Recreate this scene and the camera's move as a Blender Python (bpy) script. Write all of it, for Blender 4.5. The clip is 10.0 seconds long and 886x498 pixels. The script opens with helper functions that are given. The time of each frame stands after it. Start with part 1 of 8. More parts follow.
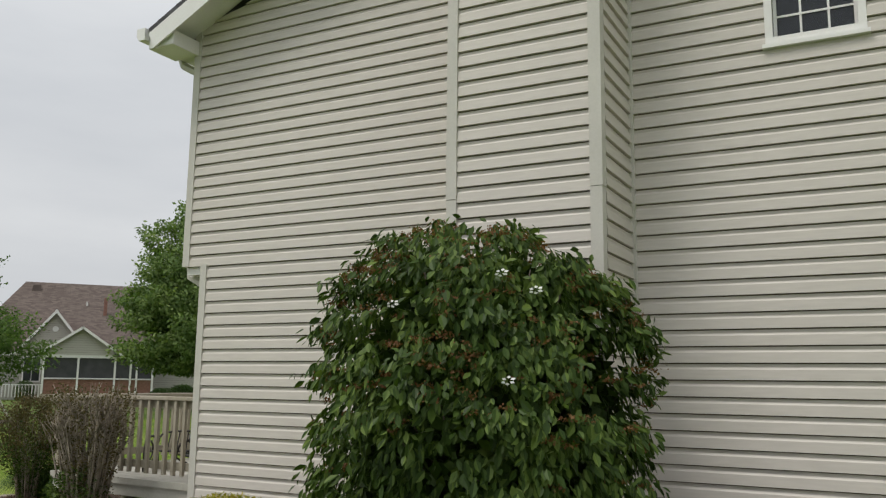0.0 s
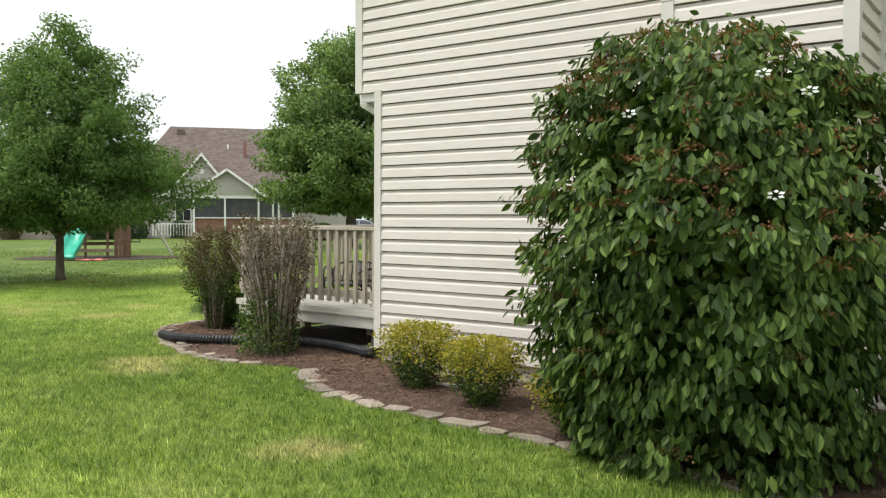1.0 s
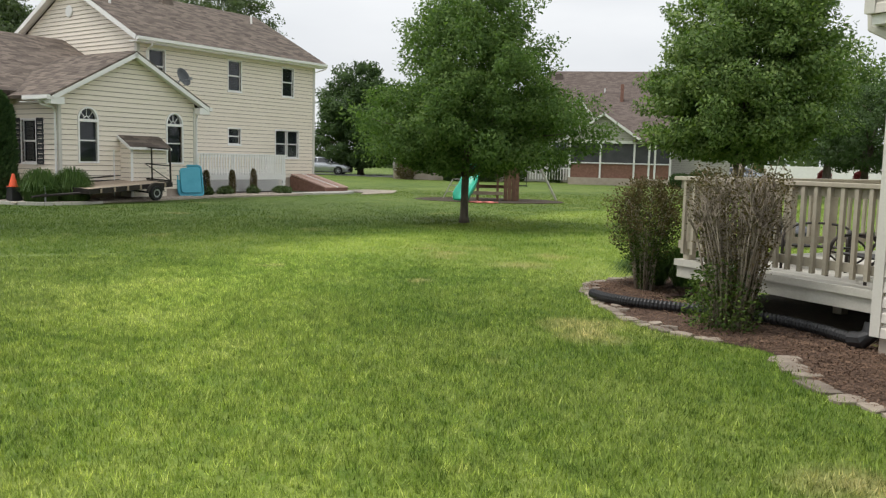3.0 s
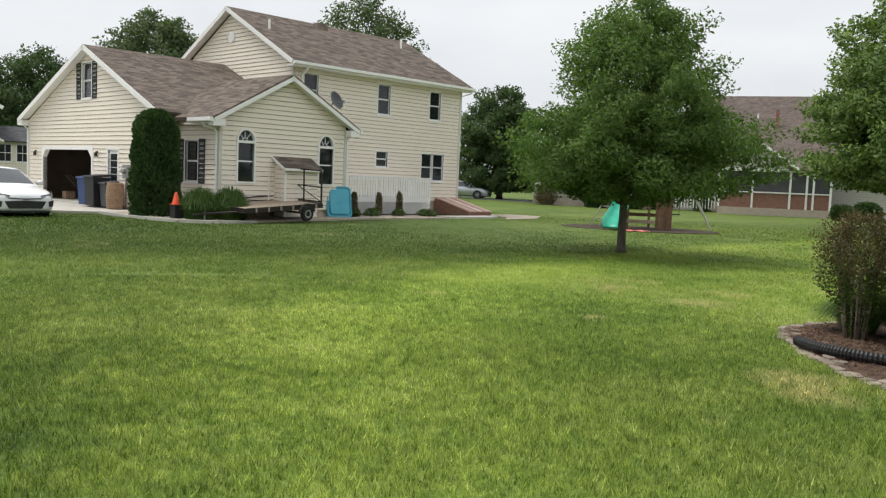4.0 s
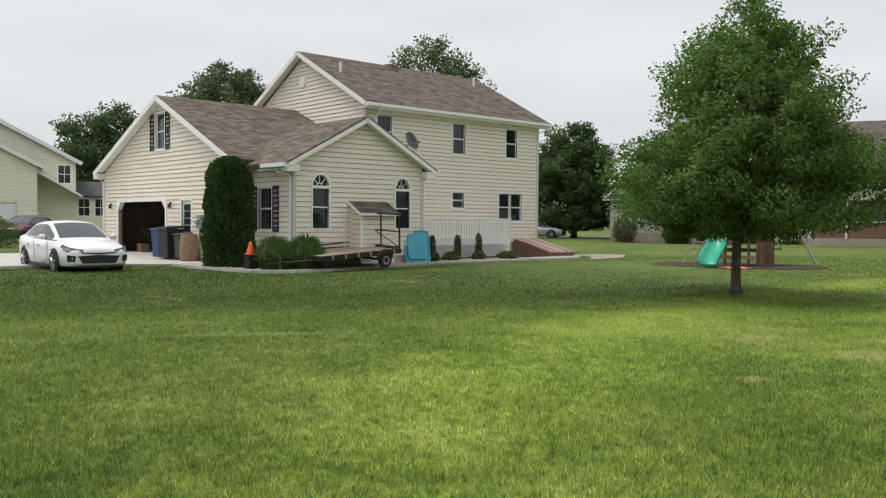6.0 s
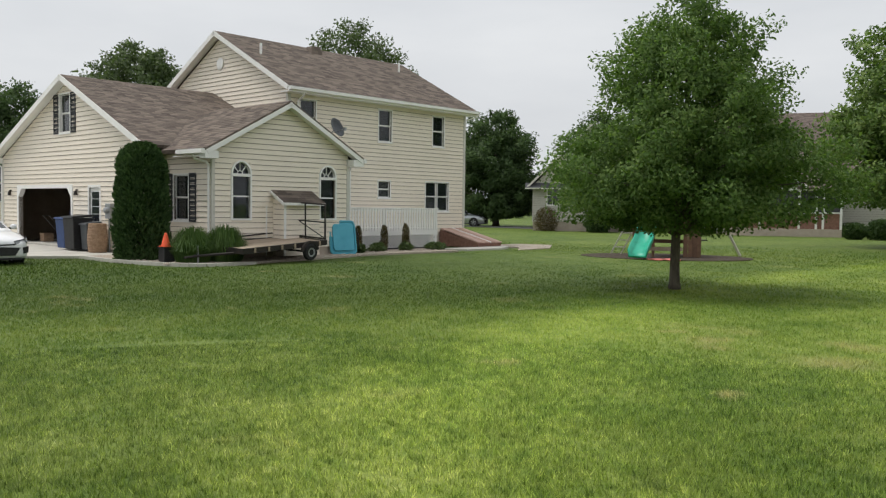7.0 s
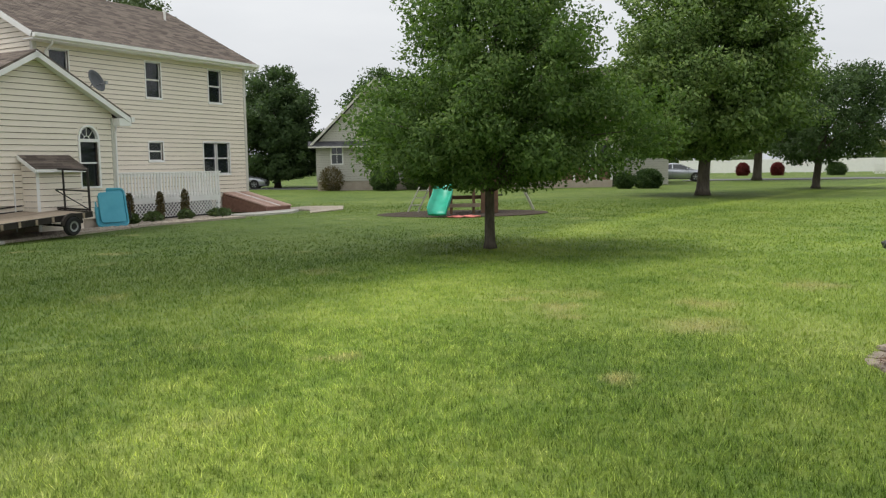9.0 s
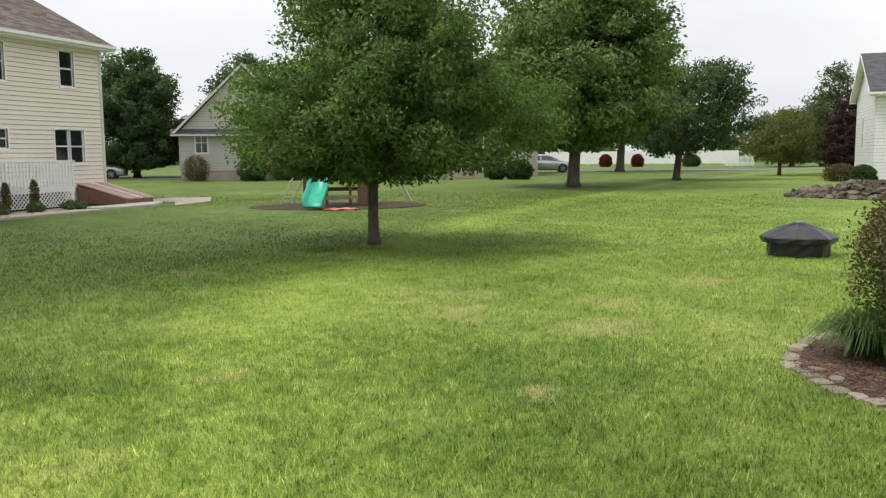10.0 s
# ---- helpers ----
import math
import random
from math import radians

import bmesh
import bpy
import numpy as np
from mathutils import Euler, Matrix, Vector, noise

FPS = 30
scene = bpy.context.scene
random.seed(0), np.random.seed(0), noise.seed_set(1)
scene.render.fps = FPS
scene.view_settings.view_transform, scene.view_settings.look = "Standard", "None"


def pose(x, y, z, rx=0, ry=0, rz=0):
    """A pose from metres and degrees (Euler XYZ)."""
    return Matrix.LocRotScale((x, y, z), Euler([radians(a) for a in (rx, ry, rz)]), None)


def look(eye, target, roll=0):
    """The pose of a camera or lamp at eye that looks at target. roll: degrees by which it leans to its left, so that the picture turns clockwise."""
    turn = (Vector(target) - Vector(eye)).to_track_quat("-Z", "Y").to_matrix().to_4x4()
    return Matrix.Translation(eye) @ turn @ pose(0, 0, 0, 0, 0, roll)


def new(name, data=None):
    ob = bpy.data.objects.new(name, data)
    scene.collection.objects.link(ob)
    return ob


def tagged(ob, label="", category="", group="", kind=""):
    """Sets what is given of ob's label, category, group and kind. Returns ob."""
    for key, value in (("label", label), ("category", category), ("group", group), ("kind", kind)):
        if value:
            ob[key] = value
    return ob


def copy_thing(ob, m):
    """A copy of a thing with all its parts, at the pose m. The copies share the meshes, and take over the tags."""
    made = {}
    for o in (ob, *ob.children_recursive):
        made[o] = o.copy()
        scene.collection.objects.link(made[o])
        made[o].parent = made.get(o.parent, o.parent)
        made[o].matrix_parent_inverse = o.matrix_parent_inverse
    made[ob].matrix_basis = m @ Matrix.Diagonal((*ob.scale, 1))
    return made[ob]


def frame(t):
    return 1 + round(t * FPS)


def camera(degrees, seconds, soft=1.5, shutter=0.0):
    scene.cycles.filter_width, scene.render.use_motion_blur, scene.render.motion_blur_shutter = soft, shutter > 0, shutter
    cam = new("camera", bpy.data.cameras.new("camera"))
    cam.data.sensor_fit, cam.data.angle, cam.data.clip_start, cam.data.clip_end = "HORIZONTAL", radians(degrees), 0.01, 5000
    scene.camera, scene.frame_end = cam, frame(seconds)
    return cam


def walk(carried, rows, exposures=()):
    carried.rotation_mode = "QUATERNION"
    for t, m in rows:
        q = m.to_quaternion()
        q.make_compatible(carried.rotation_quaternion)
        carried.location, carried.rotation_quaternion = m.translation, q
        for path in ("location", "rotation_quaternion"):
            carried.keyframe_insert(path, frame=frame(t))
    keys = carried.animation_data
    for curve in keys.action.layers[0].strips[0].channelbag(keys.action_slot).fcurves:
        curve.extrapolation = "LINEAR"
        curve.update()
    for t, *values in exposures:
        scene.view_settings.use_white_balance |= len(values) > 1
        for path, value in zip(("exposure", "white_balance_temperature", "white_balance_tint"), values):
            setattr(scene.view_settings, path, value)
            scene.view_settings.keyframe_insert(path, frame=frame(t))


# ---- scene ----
cam = camera(55.4, 10.0, soft=1.25)
PATH = [
    (0, (0.449, 0.513, 1.505), (-0.564, 2.208, 1.818), 0.7),
    (0.5, (0.086, 0.497, 1.45), (-1.0, 2.175, 1.53), 1.3),
    (1, (-0.269, 0.536, 1.397), (-1.529, 2.087, 1.329), 0.3),
    (1.5, (-0.628, 0.6, 1.403), (-2.074, 1.974, 1.252), 0.2),
    (2, (-1.011, 0.575, 1.411), (-2.551, 1.838, 1.225), 1.1),
    (2.5, (-1.359, 0.572, 1.383), (-3.012, 1.677, 1.169), 1.6),
    (3, (-1.704, 0.578, 1.436), (-3.479, 1.477, 1.226), 1.4),
    (4.5, (-2.829, 0.297, 1.435), (-4.753, 0.821, 1.295), 2.5),
    (5, (-3.161, 0.259, 1.434), (-5.102, 0.725, 1.311), 1.8),
    (5.5, (-3.564, 0.291, 1.432), (-5.506, 0.759, 1.337), 0.5),
    (5.7, (-3.732, 0.359, 1.396), (-5.679, 0.811, 1.323), 0.4),
    (6.8, (-4.709, 0.289, 1.533), (-6.629, 0.844, 1.459), 0.8),
    (7, (-4.865, 0.268, 1.54), (-6.756, 0.912, 1.44), 0.8),
    (7.5, (-5.282, 0.355, 1.523), (-7.103, 1.173, 1.403), 1.1),
    (8, (-5.622, 0.381, 1.541), (-7.373, 1.34, 1.417), 0.6),
    (8.5, (-6.065, 0.429, 1.55), (-7.743, 1.509, 1.411), -0.4),
    (9, (-6.513, 0.515, 1.527), (-8.17, 1.619, 1.331), -0.9),
    (9.5, (-6.82, 0.598, 1.537), (-8.419, 1.777, 1.303), -0.6),
    (10, (-7.159, 0.672, 1.575), (-8.622, 2.017, 1.351), -0.5),
]
walk(cam, [(t, look(eye, target, roll)) for t, eye, target, roll in PATH],
     exposures=[(0.0, -0.34), (0.5, 0.03), (1.0, 0.48), (1.5, 0.60), (2.0, 0.36), (2.5, 0.18), (3.0, 0.08), (4.5, 0.0), (5.0, -0.12), (5.5, -0.10), (6.0, -0.1), (7.0, -0.18), (7.5, 0.08), (8.0, 0.22), (8.5, 0.0), (9.0, -0.06), (9.5, 0.19), (10.0, 0.17)])

# ---- world and sun: a bright overcast afternoon ----
world = bpy.data.worlds.new("overcast_sky")
scene.world = world
world.use_nodes = True
wn, wl = world.node_tree.nodes, world.node_tree.links
wn.clear()
w_out, w_bg = wn.new("ShaderNodeOutputWorld"), wn.new("ShaderNodeBackground")
w_sky = wn.new("ShaderNodeTexSky")
w_sky.sky_type, w_sky.sun_disc = "NISHITA", False
w_sky.sun_elevation, w_sky.sun_rotation = radians(62), radians(205)
w_sky.dust_density, w_sky.air_density = 3.0, 1.0
w_grey = wn.new("ShaderNodeHueSaturation")
w_grey.inputs["Saturation"].default_value = 0.12
w_grey.inputs["Value"].default_value = 0.085
w_co = wn.new("ShaderNodeTexCoord")
w_map = wn.new("ShaderNodeMapping")
w_map.inputs["Scale"].default_value = (1.2, 1.2, 4.5)
w_noise = wn.new("ShaderNodeTexNoise")
w_noise.inputs["Scale"].default_value, w_noise.inputs["Detail"].default_value = 1.6, 6.0
w_ramp = wn.new("ShaderNodeValToRGB")
w_ramp.color_ramp.elements[0].position, w_ramp.color_ramp.elements[0].color = 0.30, (0.66, 0.69, 0.73, 1)
w_ramp.color_ramp.elements[1].position, w_ramp.color_ramp.elements[1].color = 0.72, (0.86, 0.88, 0.90, 1)
w_mix = wn.new("ShaderNodeMixRGB")
w_mix.inputs["Fac"].default_value = 0.86
wl.new(w_co.outputs["Generated"], w_map.inputs["Vector"])
wl.new(w_map.outputs["Vector"], w_noise.inputs["Vector"])
wl.new(w_noise.outputs["Fac"], w_ramp.inputs["Fac"])
wl.new(w_sky.outputs["Color"], w_grey.inputs["Color"])
wl.new(w_grey.outputs["Color"], w_mix.inputs["Color1"])
wl.new(w_ramp.outputs["Color"], w_mix.inputs["Color2"])
w_sep, w_dome = wn.new("ShaderNodeSeparateXYZ"), wn.new("ShaderNodeMapRange")
w_dome.inputs["To Min"].default_value, w_dome.inputs["To Max"].default_value = 0.80, 1.20
wl.new(w_co.outputs["Generated"], w_sep.inputs[0])
wl.new(w_sep.outputs["Z"], w_dome.inputs["Value"])
w_fall = wn.new("ShaderNodeMixRGB")
w_fall.blend_type = "MULTIPLY"
w_fall.inputs["Fac"].default_value = 1.0
wl.new(w_mix.outputs["Color"], w_fall.inputs["Color1"])
wl.new(w_dome.outputs["Result"], w_fall.inputs["Color2"])
wl.new(w_fall.outputs["Color"], w_bg.inputs["Color"])
w_bg.inputs["Strength"].default_value = 1.32
wl.new(w_bg.outputs["Background"], w_out.inputs["Surface"])

sun = new("sun", bpy.data.lights.new("sun", "SUN"))
sun.data.energy, sun.data.angle, sun.data.color = 2.2, radians(20), (1.0, 0.96, 0.89)
sun.matrix_world = look((-21, -36, 80), (0, 0, 0))

# ---- materials ----


def nodes_of(name, rough=0.8, metal=0.0, spec=0.5):
    m = bpy.data.materials.new(name)
    m.use_nodes = True
    t = m.node_tree
    b = t.nodes["Principled BSDF"]
    b.inputs["Roughness"].default_value = rough
    b.inputs["Metallic"].default_value = metal
    b.inputs["Specular IOR Level"].default_value = spec
    return m, t, b


def coords(t, scale=(1, 1, 1), kind="Object"):
    c, mp = t.nodes.new("ShaderNodeTexCoord"), t.nodes.new("ShaderNodeMapping")
    mp.inputs["Scale"].default_value = scale
    t.links.new(c.outputs[kind], mp.inputs["Vector"])
    return mp.outputs["Vector"]


def world_coords(t, scale=(1, 1, 1)):
    g, mp = t.nodes.new("ShaderNodeNewGeometry"), t.nodes.new("ShaderNodeMapping")
    mp.inputs["Scale"].default_value = scale
    t.links.new(g.outputs["Position"], mp.inputs["Vector"])
    return mp.outputs["Vector"]


def noise_of(t, vec, scale, detail=4.0, rough=0.55):
    n = t.nodes.new("ShaderNodeTexNoise")
    n.inputs["Scale"].default_value, n.inputs["Detail"].default_value = scale, detail
    n.inputs["Roughness"].default_value = rough
    t.links.new(vec, n.inputs["Vector"])
    return n.outputs["Fac"]


def ramp(t, fac, stops):
    r = t.nodes.new("ShaderNodeValToRGB")
    e = r.color_ramp.elements
    while len(e) < len(stops):
        e.new(0.5)
    for el, (pos, col) in zip(e, stops):
        el.position, el.color = pos, (*col, 1)
    t.links.new(fac, r.inputs["Fac"])
    return r.outputs["Color"]


def mix(t, fac, a, b, mode="MIX"):
    n = t.nodes.new("ShaderNodeMixRGB")
    n.blend_type = mode
    for key, v in (("Fac", fac), ("Color1", a), ("Color2", b)):
        if isinstance(v, (int, float)):
            n.inputs[key].default_value = v
        elif isinstance(v, tuple):
            n.inputs[key].default_value = (*v, 1)
        else:
            t.links.new(v, n.inputs[key])
    return n.outputs["Color"]


def bump(t, b, height, strength=0.3, distance=0.01):
    n = t.nodes.new("ShaderNodeBump")
    n.inputs["Strength"].default_value, n.inputs["Distance"].default_value = strength, distance
    t.links.new(height, n.inputs["Height"])
    t.links.new(n.outputs["Normal"], b.inputs["Normal"])


def random_of(t):
    return t.nodes.new("ShaderNodeObjectInfo").outputs["Random"]


def island_of(t):
    return t.nodes.new("ShaderNodeNewGeometry").outputs["Random Per Island"]


def shade(name, dark, light, scale=6.0, rough=0.8, metal=0.0, grain=60.0, relief=0.2, depth=0.004, vary=0.0, stretch=(1, 1, 1), spec=0.4):
    """Two scales of variation between two colours, with a fine relief."""
    m, t, b = nodes_of(name, rough, metal, spec)
    v = coords(t, stretch)
    big, small = noise_of(t, v, scale, 5), noise_of(t, v, grain, 3)
    f = mix(t, 0.35, big, small)
    col = ramp(t, f, [(0.33, dark), (0.67, light)])
    if vary:
        col = mix(t, vary, col, ramp(t, random_of(t), [(0.0, tuple(c * 0.72 for c in dark)), (1.0, tuple(min(1, c * 1.15) for c in light))]))
    t.links.new(col, b.inputs["Base Color"])
    if relief:
        bump(t, b, small, relief, depth)
    return m


def leaf_material(name, dark, mid, light, rough=0.5, through_light=0.35, patch=0.8):
    m, t, b = nodes_of(name, rough, 0.0, 0.16)
    isl = island_of(t)
    v = world_coords(t)
    f = mix(t, 0.62, isl, noise_of(t, v, patch, 4, 0.65))
    col = ramp(t, f, [(0.2, dark), (0.5, mid), (0.8, light)])
    t.links.new(col, b.inputs["Base Color"])
    tr = t.nodes.new("ShaderNodeBsdfTranslucent")
    t.links.new(mix(t, 1.0, col, (1.0, 1.15, 0.55), "MULTIPLY"), tr.inputs["Color"])
    mx = t.nodes.new("ShaderNodeMixShader")
    mx.inputs["Fac"].default_value = through_light
    out = t.nodes["Material Output"]
    t.links.new(b.outputs["BSDF"], mx.inputs[1])
    t.links.new(tr.outputs["BSDF"], mx.inputs[2])
    t.links.new(mx.outputs["Shader"], out.inputs["Surface"])
    return m


def siding_material(name, dark, light):
    m, t, b = nodes_of(name, 0.45, 0.0, 0.4)
    v = coords(t)
    streak = noise_of(t, coords(t, (1.5, 1.5, 14)), 3.0, 4)
    grime = noise_of(t, v, 0.7, 5)
    col = ramp(t, mix(t, 0.4, streak, grime), [(0.3, dark), (0.7, light)])
    col = mix(t, 0.12, col, ramp(t, random_of(t), [(0, dark), (1, light)]))
    t.links.new(col, b.inputs["Base Color"])
    bump(t, b, noise_of(t, coords(t, (2, 2, 40)), 9.0, 3), 0.12, 0.002)
    return m


def shingle_material(name, dark, light):
    m, t, b = nodes_of(name, 0.92, 0.0, 0.2)
    v = coords(t)
    br = t.nodes.new("ShaderNodeTexBrick")
    br.inputs["Scale"].default_value = 1.0
    br.inputs["Brick Width"].default_value, br.inputs["Row Height"].default_value = 0.3, 0.14
    br.inputs["Mortar Size"].default_value, br.inputs["Bias"].default_value = 0.0, 0.0
    br.inputs["Color1"].default_value, br.inputs["Color2"].default_value = (0, 0, 0, 1), (1, 1, 1, 1)
    t.links.new(v, br.inputs["Vector"])
    f = mix(t, 0.50, br.outputs["Color"], noise_of(t, v, 1.4, 8, 0.75))
    f = mix(t, 0.34, f, noise_of(t, v, 26.0, 3, 0.7))
    t.links.new(ramp(t, f, [(0.25, dark), (0.75, light)]), b.inputs["Base Color"])
    bump(t, b, noise_of(t, v, 120.0, 2), 0.5, 0.004)
    return m


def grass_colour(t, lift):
    """Lawn colour by place: lighter and darker patches, a painted brightness band and a few dry spots."""
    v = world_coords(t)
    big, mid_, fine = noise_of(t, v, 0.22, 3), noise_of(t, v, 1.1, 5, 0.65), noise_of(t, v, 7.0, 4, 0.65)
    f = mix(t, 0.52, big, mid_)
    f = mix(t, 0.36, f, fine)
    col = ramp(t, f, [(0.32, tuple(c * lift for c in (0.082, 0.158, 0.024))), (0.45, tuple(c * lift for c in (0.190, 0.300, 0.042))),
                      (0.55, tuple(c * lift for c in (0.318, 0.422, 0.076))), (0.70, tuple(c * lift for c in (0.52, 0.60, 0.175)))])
    # darker grass towards the tan house, beyond a wavering edge
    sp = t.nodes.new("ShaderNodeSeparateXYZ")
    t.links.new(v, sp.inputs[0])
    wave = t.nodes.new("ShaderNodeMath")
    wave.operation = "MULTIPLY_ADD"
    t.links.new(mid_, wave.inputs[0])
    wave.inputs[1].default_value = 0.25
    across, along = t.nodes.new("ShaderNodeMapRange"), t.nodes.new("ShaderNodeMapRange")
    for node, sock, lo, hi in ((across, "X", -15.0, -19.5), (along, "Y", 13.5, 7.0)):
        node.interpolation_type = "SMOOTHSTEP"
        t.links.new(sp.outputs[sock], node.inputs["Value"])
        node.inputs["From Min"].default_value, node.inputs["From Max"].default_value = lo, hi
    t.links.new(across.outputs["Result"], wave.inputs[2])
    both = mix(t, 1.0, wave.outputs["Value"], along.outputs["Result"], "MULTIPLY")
    # a paler stretch between the bed and the darker grass
    pale = t.nodes.new("ShaderNodeMapRange")
    pale.interpolation_type = "SMOOTHSTEP"
    t.links.new(sp.outputs["X"], pale.inputs["Value"])
    pale.inputs["From Min"].default_value, pale.inputs["From Max"].default_value = -8.0, -12.0
    stretch = mix(t, 1.0, pale.outputs["Result"], ramp(t, across.outputs["Result"], [(0.0, (1, 1, 1)), (1.0, (0, 0, 0))]), "MULTIPLY")
    col = mix(t, stretch, mix(t, 1.0, col, (0.88, 0.89, 0.86), "MULTIPLY"), mix(t, 1.0, col, (1.16, 1.13, 1.24), "MULTIPLY"))
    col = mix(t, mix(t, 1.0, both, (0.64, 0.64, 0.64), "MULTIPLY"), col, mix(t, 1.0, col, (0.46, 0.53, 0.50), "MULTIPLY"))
    # brightness painted into the colour: a light curving band, darker on either side
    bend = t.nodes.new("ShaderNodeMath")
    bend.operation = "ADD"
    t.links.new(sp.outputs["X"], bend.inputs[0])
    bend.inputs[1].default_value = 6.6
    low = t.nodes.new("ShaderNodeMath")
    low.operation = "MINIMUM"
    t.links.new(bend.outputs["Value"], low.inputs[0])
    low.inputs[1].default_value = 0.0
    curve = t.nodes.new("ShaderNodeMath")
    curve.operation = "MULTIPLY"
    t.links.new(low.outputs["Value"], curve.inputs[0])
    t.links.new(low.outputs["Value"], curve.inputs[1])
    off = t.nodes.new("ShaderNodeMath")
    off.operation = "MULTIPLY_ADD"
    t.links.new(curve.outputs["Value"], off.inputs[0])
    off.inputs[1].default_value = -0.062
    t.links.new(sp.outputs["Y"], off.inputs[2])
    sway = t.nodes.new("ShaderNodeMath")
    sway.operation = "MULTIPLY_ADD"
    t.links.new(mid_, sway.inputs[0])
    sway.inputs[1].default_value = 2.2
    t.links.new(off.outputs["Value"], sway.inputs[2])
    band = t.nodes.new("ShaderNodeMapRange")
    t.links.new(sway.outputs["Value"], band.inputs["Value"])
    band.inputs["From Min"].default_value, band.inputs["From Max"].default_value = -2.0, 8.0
    band_light = ramp(t, band.outputs["Result"], [(0.0, (0.68, 0.70, 0.70)), (0.24, (0.76, 0.78, 0.76)), (0.36, (1.12, 1.08, 1.08)), (0.44, (1.28, 1.22, 1.25)), (0.56, (1.08, 1.06, 1.05)), (0.68, (0.88, 0.90, 0.90)), (0.86, (0.96, 0.96, 0.96)), (1.0, (1.0, 1.0, 1.0))])
    col = mix(t, 1.0, col, band_light, "MULTIPLY")
    # dry straw-coloured spots
    warp = t.nodes.new("ShaderNodeTexNoise")
    warp.inputs["Scale"].default_value, warp.inputs["Detail"].default_value = 2.2, 4.0
    t.links.new(v, warp.inputs["Vector"])
    moved = t.nodes.new("ShaderNodeVectorMath")
    moved.operation = "MULTIPLY_ADD"
    t.links.new(warp.outputs["Color"], moved.inputs[0])
    moved.inputs[1].default_value = (0.9, 0.9, 0.0)
    t.links.new(v, moved.inputs[2])
    dry = ramp(t, noise_of(t, v, 0.6, 4, 0.6), [(0.62, (0, 0, 0)), (0.74, (0.30, 0.30, 0.30))])
    for x, y, r in ((-4.15, 4.0, 0.42), (-11.75, 6.85, 0.65), (-10.8, 4.95, 0.28), (-12.9, 6.3, 0.35), (-7.4, 4.9, 0.4), (-13.35, 6.55, 0.45), (-14.1, 6.6, 0.3), (-12.6, 10.0, 0.55), (-12.6, 3.5, 0.25), (-12.5, 7.9, 0.5), (-7.8, 5.1, 0.55), (-9.9, 7.6, 0.3)):
        d = t.nodes.new("ShaderNodeVectorMath")
        d.operation = "DISTANCE"
        t.links.new(moved.outputs["Vector"], d.inputs[0])
        d.inputs[1].default_value = (x + 0.45, y + 0.45, 0.0)
        near_ = ramp(t, d.outputs["Value"], [(0.0, (0.62, 0.62, 0.62)), (min(1.0, r * 0.9), (0, 0, 0))])
        dry = mix(t, 1.0, dry, near_, "LIGHTEN")
    return mix(t, dry, col, tuple(c * lift for c in (0.64, 0.55, 0.25)))


def grass_material(name, lift, blade, soft=0.0):
    m, t, b = nodes_of(name, 0.75 if not blade else 0.55, 0.0, 0.25)
    col = grass_colour(t, lift)
    if blade:
        col = mix(t, 0.85 * (1 - soft), col, ramp(t, island_of(t), [(0.0, (0.34, 0.38, 0.33)), (0.45, (0.86, 0.88, 0.82)), (0.80, (1.30, 1.24, 1.32)), (1.0, (2.15, 1.85, 2.7))]), "MULTIPLY")
        tufts = ramp(t, noise_of(t, world_coords(t), 13.0, 3, 0.6), [(0.32, (0.58, 0.63, 0.58)), (0.5, (1.0, 1.0, 1.0)), (0.68, (1.46, 1.38, 1.50))])
        col = mix(t, 1.0 - soft, col, tufts, "MULTIPLY")
        # clumps of paler and darker sward, a hand to a pace across
        clumps_ = ramp(t, noise_of(t, world_coords(t), 4.2, 5, 0.7), [(0.34, (0.68, 0.72, 0.68)), (0.5, (1.0, 1.0, 1.0)), (0.60, (1.18, 1.14, 1.16)), (0.70, (1.45, 1.36, 1.50))])
        col = mix(t, 1.0 - 0.5 * soft, col, clumps_, "MULTIPLY")
        tr = t.nodes.new("ShaderNodeBsdfTranslucent")
        t.links.new(col, tr.inputs["Color"])
        mx = t.nodes.new("ShaderNodeMixShader")
        mx.inputs["Fac"].default_value = 0.42
        t.links.new(b.outputs["BSDF"], mx.inputs[1])
        t.links.new(tr.outputs["BSDF"], mx.inputs[2])
        t.links.new(mx.outputs["Shader"], t.nodes["Material Output"].inputs["Surface"])
    else:
        col = mix(t, ramp(t, noise_of(t, world_coords(t), 38.0, 3), [(0.42, (0, 0, 0)), (0.62, (1, 1, 1))]), mix(t, 0.30, col, (0.035, 0.055, 0.012)), col)
        bump(t, b, noise_of(t, world_coords(t), 45.0, 4), 0.8, 0.03)
    t.links.new(col, b.inputs["Base Color"])
    return m


def glass_material(name, tint, rough=0.03):
    m, t, b = nodes_of(name, rough, 0.0, 0.9)
    b.inputs["Base Color"].default_value = (*tint, 1)
    b.inputs["Transmission Weight"].default_value = 0.7
    b.inputs["IOR"].default_value = 1.45
    return m


